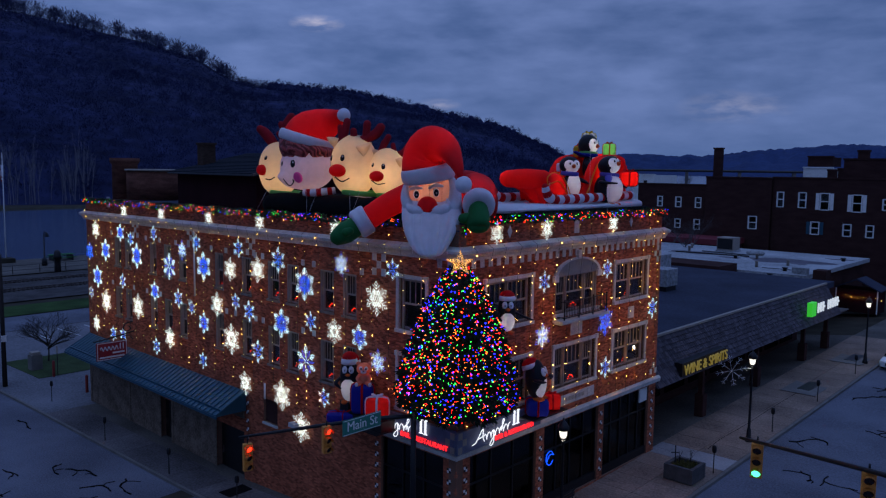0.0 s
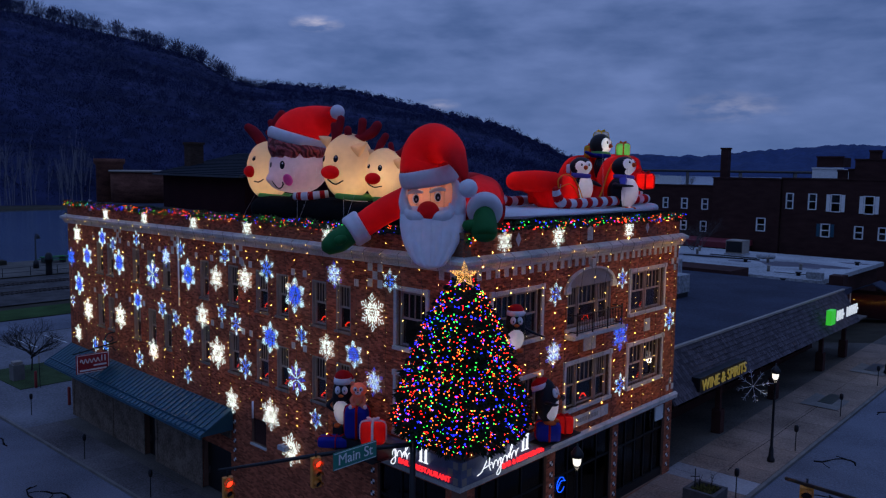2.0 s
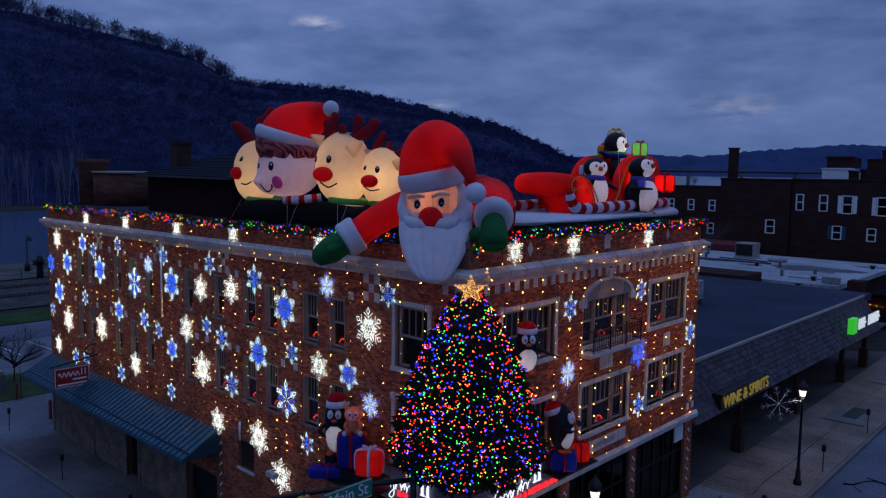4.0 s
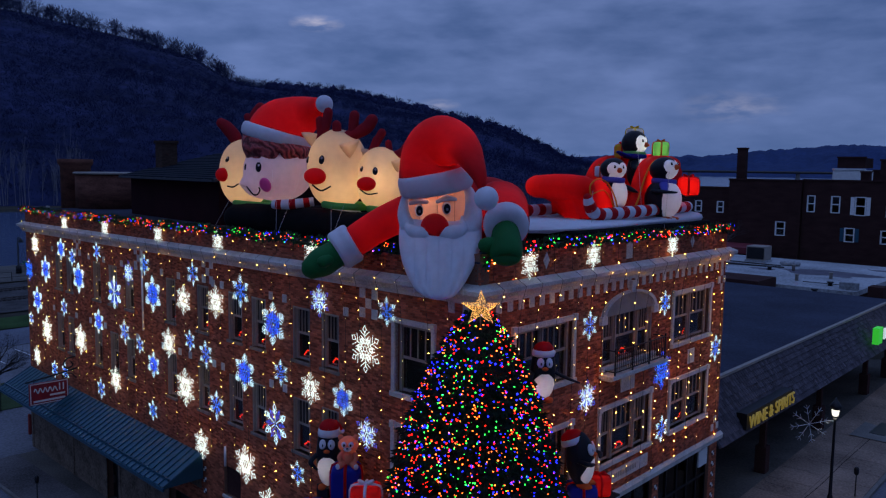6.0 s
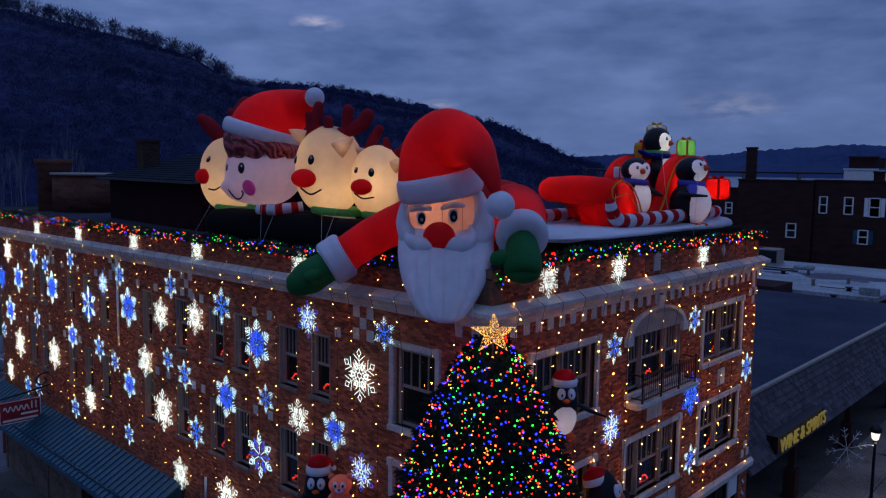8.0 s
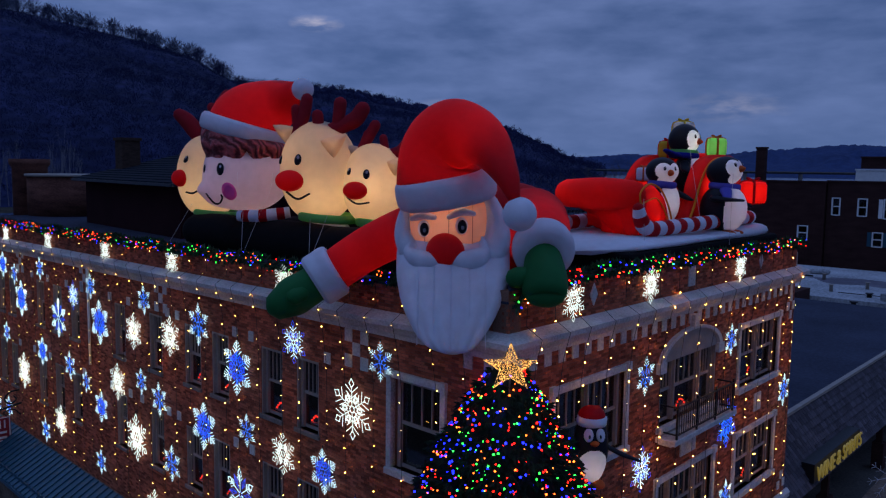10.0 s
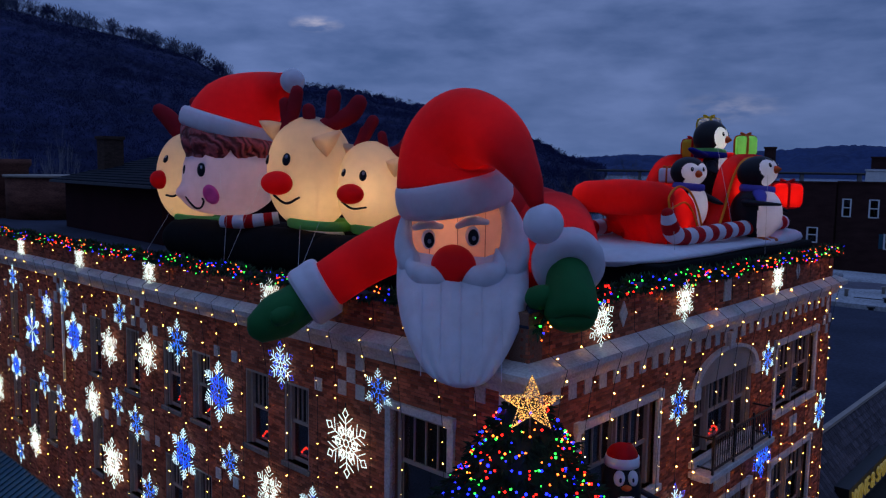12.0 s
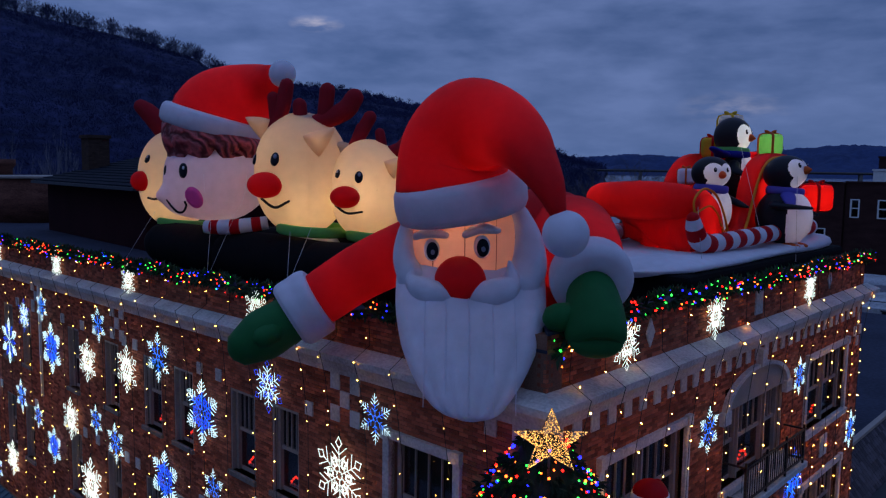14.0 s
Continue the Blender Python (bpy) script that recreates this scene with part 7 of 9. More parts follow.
def wall_penguin(c, h, w, face, label, nod=0.0, reach=(0.3, -0.5), up=0.0, tilt=0.0):
    """A slim bullet-shaped penguin in a bobble hat."""
    bm = bmesh.new()
    rot = turned(face, nod)
    C = Vector(c)
    printed(bm, C + Vector((0, 0, h * 0.45)), (w, w * 0.95, h * 0.5), rot, bullet_cloth)
    for s in (-1, 1):
        p = C + rot @ Vector((0.34 * s * w, 0.80 * w, 0)) + Vector((0, 0, h * 0.655))
        n = rot @ Vector((0.4 * s, 1, 0.25))
        disc(bm, p, n, w * 0.27, w * 0.38, 1, None, 20, 0.02, 0.03)
        disc(bm, p + n.normalized() * 0.045 - rot @ Vector((s * w * 0.07, 0, 0.03)), n, w * 0.08, w * 0.14, 3, None, 14, 0.012, 0.012)
    q = C + rot @ Vector((0, 0.92 * w, 0)) + Vector((0, 0, h * 0.555))
    ball(bm, q, (w * 0.27, w * 0.24, w * 0.16), 2, 18, 10, rot, None, 1.25)
    rot = rot @ Matrix.Rotation(tilt * 0.6, 3, "X")
    axis = rot @ Vector((0, 0, 1))
    # the hat: a flat white band and a low red dome, its bobble hanging behind
    tube(bm, [(*(C + Vector((0, 0, h * 0.45)) + axis * h * (e - 0.45)), w * r) for e, r in ((0.745, 0.72), (0.75, 0.86), (0.79, 0.87), (0.855, 0.80), (0.86, 0.70))], 1, 32, 1, None, False, curve=False)
    dome = C + Vector((0, 0, h * 0.45)) + axis * h * 0.40
    ball(bm, dome, (w * 0.78, w * 0.78, h * 0.135), 4, 28, 14, rot)
    away = rot @ Vector((-0.75, -0.5, 0))
    tube(bm, [(*(dome + axis * h * 0.07 + away * w * 0.5), w * 0.24), (*(dome + axis * h * 0.01 + away * w * 0.95), w * 0.15), (*(dome - axis * h * 0.05 + away * w * 1.15), w * 0.11)], 4, 14, 4)
    ball(bm, dome - axis * h * 0.08 + away * w * 1.2, w * 0.19, 1, 16, 10)
    rot = turned(face, nod)
    for s, k in zip((-1, 1), reach):
        a = C + rot @ Vector((s * w * 0.85, 0.1, 0)) + Vector((0, 0, h * 0.47))
        b = C + rot @ Vector((s * w * (1.0 + abs(k)), 0.22 + (0.25 if k > 0 else 0), 0)) + Vector((0, 0, h * (0.40 if k > 0 else 0.38) + up))
        d = C + rot @ Vector((s * w * (0.8 + 2.6 * abs(k)) if k < 0 else s * w * 0.7, 0.25 if k < 0 else w * 1.15, 0)) + Vector((0, 0, h * 0.30 + up * 2))
        tube(bm, [(*a, w * 0.22), (*b, w * 0.22), (*d, w * 0.1)], 0, 14, 5, None, True, 0.6)
        ball(bm, C + rot @ Vector((s * w * 0.42, w * 0.45, 0)) + Vector((0, 0, -0.02)), (w * 0.36, w * 0.55, 0.09), 2, 16, 8, turned(face))
    return figure("inflatable_penguin", bm, PENG, label, "inflatable", "penguins on the brick walls")


wall_penguin(WR(2.5, 0.55, 9.58), 1.80, 0.40, (0.72, -0.70), "inflatable penguin in a red and white hat beside the tree", 0, (-0.75, 0.2))
wall_penguin(WR(4.45, 0.78, 6.32), 1.85, 0.50, (0.93, 0.28), "inflatable penguin in a red and white hat on a parcel", 0.10, (0.3, 0.25), 0.12, 0.5)
wall_penguin(WL(5.95, 0.85, 5.84), 2.32, 0.44, (0.62, -0.78), "inflatable penguin in a red and white hat on the side wall", 0, (0.25, 0.2))
shelf = thing("wall_shelf", "dark metal bracket shelf carrying the parcels", "shelf", "bracket shelves beside the tree")
bm = bmesh.new()
box(bm, 3.2, 6.9, 0.45, 1.6, 5.0, 5.05, WL)
part("board", bm, M_DARK, shelf)
for u in (5.4, 6.7):
    bm = bmesh.new()
    rod(bm, (u, 0.03, 5.03), (u, 1.5, 5.03), 0.03, 6, WL)
    rod(bm, (u, 0.03, 4.3), (u, 1.4, 5.02), 0.025, 6, WL)
    part("bracket", bm, M_DARK, shelf)
bm = bmesh.new()
box(bm, 3.25, 5.45, 0.5, 1.3, 5.05, 5.52, WL)
part("riser", bm, M_DARK, shelf)
bm = bmesh.new()
box(bm, 5.65, 6.25, 0.55, 1.15, 5.05, 5.84, WL)
part("riser", bm, M_DARK, shelf)
shelf = thing("wall_shelf", "dark metal bracket shelf carrying the parcels", "shelf", "bracket shelves beside the tree")
bm = bmesh.new()
box(bm, 3.75, 6.35, 0.40, 1.25, 5.44, 5.5, WR)
part("board", bm, M_DARK, shelf)
for u in (5.7, 6.2):
    bm = bmesh.new()
    rod(bm, (u, 0.03, 5.47), (u, 1.2, 5.47), 0.03, 6, WR)
    part("bracket", bm, M_DARK, shelf)
for c, s, yaw, mats, label in ((WL(3.95, 0.9, 5.98), (0.50, 0.50, 0.44), 0.75, (10, 1), "bright red inflatable parcel with a white bow"),
                               (WL(4.95, 0.9, 6.19), (0.50, 0.46, 0.66), 0.75, (6, 4), "tall blue inflatable parcel with red ribbon"),
                               (WL(5.75, 1.35, 5.25), (0.75, 0.40, 0.2), 0.75, (6, 4), "flat blue inflatable parcel with red ribbon"),
                               (WR(4.55, 0.8, 5.90), (0.50, 0.50, 0.38), 0.75, (6, 4), "blue inflatable parcel with red ribbon"),
                               (WR(5.80, 0.75, 5.86), (0.36, 0.40, 0.34), 0.75, (10, 4), "red inflatable parcel with a red bow")):
    bm = bmesh.new()
    gift(bm, c, s, yaw, mats[0], mats[1])
    figure("inflatable_parcel", bm, PENG, label, "parcel", "parcels beside the tree")
bm = bmesh.new()
C = WL(4.88, 0.88, 6.82)
q, f = Vector((RC, RS, 0)), Vector((RS, -RC, 0))
rot = Matrix((q, -f, Vector((0, 0, 1)))).transposed()


def bear_at(x, y, z):
    return C + q * x + f * y + Vector((0, 0, z))


ball(bm, bear_at(0, 0, 0.26), (0.22, 0.2, 0.28), 0, 22, 14, rot)
ball(bm, bear_at(0, 0, 0.70), (0.34, 0.29, 0.29), 0, 26, 16, rot)
ball(bm, bear_at(0, 0.2, 0.63), (0.15, 0.13, 0.1), 1, 18, 10, rot)
ball(bm, bear_at(0, 0.32, 0.67), (0.045, 0.03, 0.03), 2, 10, 6, rot)
for d in (-1, 1):
    ball(bm, bear_at(0.25 * d, 0, 0.94), (0.1, 0.07, 0.1), 0, 14, 8, rot)
    disc(bm, bear_at(0.12 * d, 0.265, 0.78), f + q * 0.35 * d, 0.085, 0.10, 1, None, 16, 0.012, 0.015)
    disc(bm, bear_at(0.105 * d, 0.295, 0.77), f, 0.035, 0.045, 2, None, 12, 0.01, 0.01)
    tube(bm, [(*bear_at(0.2 * d, 0.02, 0.42), 0.08), (*bear_at(0.28 * d, 0.12, 0.3), 0.08), (*bear_at(0.24 * d, 0.2, 0.2), 0.06)], 0, 12, 4)
    tube(bm, [(*bear_at(0.14 * d, 0.1, 0.09), 0.11), (*bear_at(0.26 * d, 0.3, 0.08), 0.11)], 0, 12, 3)
    disc(bm, bear_at(0.30 * d, 0.41, 0.09), f + q * 0.5 * d, 0.08, 0.09, 1, None, 14, 0.01, 0.01)
figure("inflatable_bear", bm, [fabric("tan_orange_nylon", (0.85, 0.25, 0.14), 0.3), M_WHITENY, M_BLACKNY], "small orange inflatable bear sitting on a blue parcel", "inflatable")


for p_, w_ in ((WL(4.88, 0.88, 7.5), 1.0), (WL(3.95, 0.9, 5.98), 3.5), (WL(5.95, 0.85, 6.6), 8), (WR(5.8, 0.75, 5.86), 2), (WR(2.5, 0.5, 10.0), 7), (WR(4.4, 0.72, 6.9), 6)):
    lamp_inside(p_, w_, (1.0, 0.85, 0.75), 0.15)


# ---- shops next door ----
def shops():
    bm = bmesh.new()
    box(bm, -47, -22.35, 41.62, 79.0, 5.9, 6.45)
    tagged(part("roof_flat", bm, M_ROOF), "flat dark membrane roof of the low shops", "roof", kind="structure")
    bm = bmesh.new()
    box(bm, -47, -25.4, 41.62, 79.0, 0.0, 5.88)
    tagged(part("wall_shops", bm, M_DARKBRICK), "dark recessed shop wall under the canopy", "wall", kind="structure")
    bm = bmesh.new()
    box(bm, -25.4, -20.95, 41.62, 79.0, 3.95, 4.05)
    tagged(part("canopy_soffit", bm, M_INSIDE), "plain canopy soffit", "ceiling", kind="structure")
    bm = bmesh.new()
    v = [[bm.verts.new((x, y, z)) for x, z in ((-20.85, 3.95), (-22.3, 6.42), (-22.6, 6.42), (-22.6, 3.95))] for y in (41.62, 76.4)]
    for j in range(4):
        bm.faces.new((v[0][j], v[1][j], v[1][(j + 1) % 4], v[0][(j + 1) % 4]))
    bm.faces.new(v[0])
    bm.faces.new(v[1])
    mansard = tagged(part("mansard", bm, M_SHINGLE), "steep dark shingled canopy front of the low shops", "roof", kind="structure")
    bm = bmesh.new()
    box(bm, -22.42, -22.2, 41.62, 76.4, 6.45, 6.58)
    tagged(part("roof_edge", bm, M_FRAME), "pale metal roof edge of the low shops", "trim", kind="structure")
    return mansard


mansard = shops()


def shingles(parent, y0, y1, lead):
    """Overlapping shingles on the canopy front; those by the lettering are single pieces."""
    slope = Vector((-1.45, 0, 2.47)).normalized()
    nrm = Vector((2.47, 0, 1.45)).normalized()
    rows, w = 9, 0.28
    h = 2.86 / rows

    def piece(w_, lift):
        v = []
        for o, l in ((0.004, 0.0), (lift, 0.0)):
            for a, s in ((0.01, 0), (w_ - 0.01, 0), (w_ - 0.01, h * 1.02), (0.01, h * 1.02)):
                v.append(Vector((0, a, 0)) + slope * s + nrm * (o if s == 0 else 0.006 + o * 0.2))
        return v, [(4, 5, 6, 7), (0, 1, 5, 4), (1, 2, 6, 5), (3, 0, 4, 7)]
    pv, pf = piece(w, 0.075)
    me = bpy.data.meshes.new("shingle")
    me.from_pydata(pv, [], pf)
    me.materials.append(M_SHINGLE_PIECE)
    V, Fc, made = [], [], 0
    base = Vector((-20.85, 0, 3.95))
    for r in range(rows):
        k = 0
        y = y0 + (w / 2 if r % 2 else 0) - w
        while y < y1:
            y += w
            if y + w > y1 or y < y0:
                continue
            p = base + slope * (h * r) + Vector((0, y, 0))
            if made < 300 and y < 50.2:
                ob = new("shingle", me)
                ob.parent, ob.location = parent, p
                made += 1
            else:
                n = len(V)
                j = 0.004 * math.sin(y * 17.0 + r * 5.0)
                V += [p + q + nrm * j * 0.5 + slope * j for q in pv]
                Fc += [tuple(n + i for i in f) for f in pf]
    quick("shingles", V, Fc, M_SHINGLE, parent)["kind"] = "stuff"


# letters on the canopy
def WM(s, o, z):
    """The canopy front, along the street."""
    return Vector((-20.72 + o, s, z))


shop = thing("shop_sign", "yellow channel letters on a dark box over the shop canopy", "sign")
bm = bmesh.new()
box(bm, -21.3, -20.78, 44.5, 50.9, 4.15, 4.95)
part("sign_box", bm, M_DARK, shop)
# The letters are unlit; a faint emission is added to lift their yellow
G_YELL = glow("yellow_letter", (1.0, 0.72, 0.12), 0.10, (0.42, 0.32, 0.06))
lettering("lettering", "WINE & SPIRITS", 0.92, WM, 47.8, 0.02, 4.2, G_YELL, shop, depth=0.03)
shop = thing("shop_sign", "green square and white lit bars on the shop canopy", "sign")
bm = bmesh.new()
box(bm, -21.0, -20.6, 67.4, 68.5, 4.8, 5.95, None, 0, 0.02)
part("square", bm, glow("green_sign", (0.05, 0.85, 0.05), 0.4, (0.05, 0.5, 0.05)), shop, "lit green square")
for k in range(2):
    for y0, y1 in (((69.1, 71.4), (71.7, 74.9)) if k == 0 else ()):
        bm = bmesh.new()
        for j in range(int((y1 - y0) / 0.62)):
            y = y0 + j * 0.62
            box(bm, -20.72, -20.6, y, y + 0.16, 4.95, 5.75)
            box(bm, -20.72, -20.6, y + 0.16, y + 0.45, 5.25 + 0.3 * (j % 2), 5.4 + 0.3 * (j % 2))
        part("bar", bm, G_BARWHITE, shop, "white lit bars")
for y in (49.4, 58.8, 69.0, 75.0):
    bm = bmesh.new()
    z = level(-21.7, y)
    box(bm, -22.0, -21.4, y - 0.3, y + 0.3, z, z + 1.5, None, 0, 0.03)
    box(bm, -21.85, -21.55, y - 0.15, y + 0.15, z + 1.5, 3.96)
    tagged(part("canopy_post", bm, M_DARKBRICK), "dark brick and timber post under the canopy", "post", "canopy posts")
bm = bmesh.new()
for k in range(9):
    y = 44.0 + k * 3.8
    box(bm, -25.5, -25.3, y, y + 3.0, 0.8, 3.6)
tagged(part("shop_glazing", bm, M_DARKGLASS), "dark shop windows under the canopy", "window", kind="structure")

# plant on the roofs
ac = thing("roof_unit", "pale grey rooftop air conditioner on a curb", "air conditioner")
bm = bmesh.new()
box(bm, -32.6, -30.2, 61.0, 63.0, 6.85, 8.3, None, 0, 0.04)
part("housing", bm, M_WHITEROOF, ac)
bm = bmesh.new()
box(bm, -34.4, -32.9, 65.6, 67.2, 6.85, 9.0, None, 0, 0.04)
part("tall_housing", bm, M_WHITEROOF, ac)
bm = bmesh.new()
box(bm, -32.5, -30.3, 61.1, 62.9, 6.45, 6.85)
part("curb", bm, M_DARK, ac)
bm = bmesh.new()
box(bm, -34.3, -33.0, 65.7, 67.1, 6.45, 6.85)
part("curb", bm, M_DARK, ac)


def far_block():
    bm = bmesh.new()
    box(bm, -62, -27.2, 80, 107.5, 0.4, 5.6)
    tagged(part("wall_store", bm, M_DARKBRICK), "brick store wall behind the shops", "wall", kind="structure")
    bm = bmesh.new()
    box(bm, -62, -26.6, 84.0, 107.9, 5.6, 6.05)
    tagged(part("roof_store", bm, M_WHITEROOF), "patched white-coated flat roof", "roof", kind="structure")
    bm = bmesh.new()
    box(bm, -62, -33.5, 79.2, 83.8, 5.6, 6.75)
    box(bm, -24.6, -23.4, 80.0, 81.5, 5.0, 7.2)
    tagged(part("parapet_store", bm, M_DARKBRICK), "low brick parapet between the roofs", "wall", kind="structure")
    unit = thing("roof_unit", "boxy dark rooftop air handler on a white roof", "air conditioner")
    bm = bmesh.new()
    box(bm, -43.2, -41.0, 101.0, 103.2, 6.3, 7.95, None, 0, 0.05)
    part("housing", bm, M_FRAME, unit)
    bm = bmesh.new()
    box(bm, -43.1, -41.1, 100.95, 101.0, 6.45, 7.8)
    part("grille", bm, M_DARK, unit)
    bm = bmesh.new()
    box(bm, -43.3, -40.9, 100.9, 103.3, 6.05, 6.3)
    part("curb", bm, M_WHITEROOF, unit)
    duct = thing("roof_duct", "low pale rounded duct on the white roof", "duct")
    bm = bmesh.new()
    tube(bm, [(-38.6, 100, 6.35, 0.30), (-37.0, 100.5, 6.35, 0.30)], 0, 14, 3)
    part("drum", bm, M_WHITEROOF, duct)
    for x, y in ((-46, 99), (-36, 96), (-31, 92), (-33, 88), (-47.5, 103)):
        bm = bmesh.new()
        tube(bm, [(x, y, 6.05, 0.16), (x, y, 6.6, 0.16), (x, y, 6.7, 0.26)], 0, 10, 1, None, False)
        tagged(part("roof_vent", bm, M_FRAME), "small grey roof vent pipe", "vent", "roof vents")
    # ponding stains, a split seam, a lower strip and a low wall
    M_STAIN = mat("roof_stain", (0.085, 0.075, 0.095), 0.6, var=0.5, scale=0.5, bscale=5)
    for cx, cy, rx, ry, seed in ((-32.9, 96.6, 4.6, 2.7, 0.3), (-44.6, 97.5, 3.2, 1.5, 2.1), (-38.9, 95.2, 1.5, 0.8, 4.4), (-28.6, 103.2, 1.6, 0.7, 6.0)):
        bm = bmesh.new()
        rim = []
        for k in range(44):
            w = 2 * math.pi * k / 44
            f = 1 + 0.45 * noise.noise(Vector((2.2 * math.cos(w), 2.2 * math.sin(w), seed)))
            rim.append((cx + rx * f * math.cos(w), cy + ry * f * math.sin(w)))
        up_, down = [[bm.verts.new((x, y, z)) for x, y in rim] for z in (6.062, 6.052)]
        bm.faces.new(up_)
        for k in range(44):
            bm.faces.new((up_[k], up_[k - 1], down[k - 1], down[k]))
        tagged(part("roof_stain", bm, M_STAIN), "dark ponding stain on the white roof", "stain", kind="structure")
    bm = bmesh.new()
    rod(bm, (-32.3, 87.7, 6.07), (-28.7, 87.9, 6.07), 0.05, 5)
    tagged(part("roof_seam", bm, M_DARK), "split dark seam in the white roof", "seam", kind="structure")
    bm = bmesh.new()
    box(bm, -33.4, -27.3, 80.1, 83.9, 5.604, 5.66)
    tagged(part("roof_strip", bm, M_WHITEROOF), "lower white-coated strip of roof", "roof", kind="structure")
    bm = bmesh.new()
    box(bm, -28.3, -26.7, 85.2, 85.7, 6.05, 6.7, None, 0, 0.03)
    tagged(part("roof_upstand", bm, M_WHITEROOF), "low white upstand wall on the roof", "wall", kind="structure")
    for run in ([(-46.5, 96.2, 6.135, 0.09), (-43.5, 96.8, 6.135, 0.09), (-41.0, 97.0, 6.135, 0.09), (-37.6, 97.6, 6.135, 0.09)], [(-44.5, 99.6, 6.115, 0.07), (-40.0, 99.2, 6.115, 0.07), (-38.6, 99.4, 6.115, 0.07)]):
        bm = bmesh.new()
        tube(bm, run, 0, 8, 4)
        tagged(part("roof_pipe", bm, M_DARK), "dark pipe run lying on the white roof", "pipe", "roof pipes")
    for x, y in ((-29.8, 83.2), (-29.5, 86.7), (-38.1, 94.7), (-27.9, 101.6)):
        bm = bmesh.new()
        tube(bm, [(x, y, 6.05 if y > 84 else 5.66, 0.22), (x, y, 6.3 if y > 84 else 5.95, 0.2), (x, y, 6.36 if y > 84 else 6.0, 0.34), (x, y, 6.45 if y > 84 else 6.1, 0.3)], 0, 10, 1, None, False)
        tagged(part("roof_drain", bm, M_DARK), "squat dark roof vent cap", "vent", "roof vents")


far_block()


# ---- brick buildings farther back ----
def row_house(x0, x1, y, depth, top, windows, label, chimneys=(), base=0.0):
    h = thing("brick_building", label, "building", at=(x0, y, base))

    def add(name, bm, m, text="", parent=None):
        bm.transform(Matrix.Translation((-x0, -y, -base)))
        return part(name, bm, m, parent or h, text)
    windows = [(w[0] + 0.1, w[1] - 0.1, *w[2:]) for w in windows]
    bm = bmesh.new()
    holes = sorted(windows)
    for a, b, c, d in cells(x1 - x0, base, top, [(w[0] - x0, w[1] - x0, w[2], w[3]) for w in holes]):
        box(bm, x0 + a, x0 + b, y, y + 0.35, c, d)
    box(bm, x0, x0 + 0.3, y + 0.35, y + depth, base, top)
    box(bm, x1 - 0.3, x1, y + 0.35, y + depth, base, top)
    box(bm, x0, x1, y + depth, y + depth + 0.3, base, top)
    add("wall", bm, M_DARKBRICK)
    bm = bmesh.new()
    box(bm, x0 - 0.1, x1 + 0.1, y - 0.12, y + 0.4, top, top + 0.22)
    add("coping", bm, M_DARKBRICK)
    bm = bmesh.new()
    box(bm, x0 + 0.3, x1 - 0.3, y + 0.4, y + depth, top - 0.8, top - 0.6)
    add("roof", bm, M_ROOF)
    for w in windows:
        a, b, c, d = w[:4]
        bm = bmesh.new()
        for p, q, r, s in ((a - 0.1, a + 0.06, c - 0.1, d + 0.1), (b - 0.06, b + 0.1, c - 0.1, d + 0.1)):
            box(bm, p, q, y - 0.05, y + 0.2, r, s)
        for z in (c - 0.12, (c + d) / 2 - 0.05, d - 0.02):
            box(bm, a + 0.08, b - 0.08, y - 0.04, y + 0.18, z, z + 0.13)
        win = add("window", bm, M_WHITE, "white painted sash window")
        bm = bmesh.new()
        box(bm, a + 0.08, b - 0.08, y + 0.1, y + 0.12, c, d)
        add("pane", bm, M_GLASS, "", win)
        if len(w) > 4:
            for p in (a - 0.62, b + 0.14):
                bm = bmesh.new()
                box(bm, p, p + 0.48, y - 0.06, y - 0.005, c - 0.05, d + 0.05)
                add("shutter", bm, M_WHITE if w[4] == 1 else M_AWNING, "", win)
    for cx_, cy_, w_, z0_, z1_ in chimneys:
        bm = bmesh.new()
        box(bm, cx_ - w_ / 2, cx_ + w_ / 2, cy_ - 0.5, cy_ + 0.5, z0_, z1_)
        box(bm, cx_ - w_ / 2 - 0.1, cx_ + w_ / 2 + 0.1, cy_ - 0.6, cy_ + 0.6, z1_, z1_ + 0.25)
        add("chimney", bm, M_DARKBRICK)
    return h


up = [(-43.3, -42.2, 11.4, 13.5), (-40.2, -39.0, 11.4, 13.5), (-37.2, -35.8, 11.2, 13.5, 1), (-32.9, -31.5, 11.1, 13.4, 1), (-29.0, -28.0, 11.5, 12.9), (-25, -23.8, 11.3, 13.4, 1), (-20.5, -19.2, 11.3, 13.4)]
low = [(-38.3, -37.0, 7.6, 9.3, 2), (-33.9, -32.7, 7.6, 9.2), (-30.9, -29.8, 7.6, 9.2), (-26, -24.8, 7.6, 9.2), (-21.5, -20.2, 7.6, 9.2)]
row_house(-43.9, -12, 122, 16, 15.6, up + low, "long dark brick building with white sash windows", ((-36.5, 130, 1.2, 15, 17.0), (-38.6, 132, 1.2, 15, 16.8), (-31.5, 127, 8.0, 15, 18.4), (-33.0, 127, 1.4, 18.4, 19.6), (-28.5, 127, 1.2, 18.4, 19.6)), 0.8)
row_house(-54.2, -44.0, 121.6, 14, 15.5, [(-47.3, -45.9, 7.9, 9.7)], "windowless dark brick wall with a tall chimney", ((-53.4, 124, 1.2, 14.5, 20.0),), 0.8)
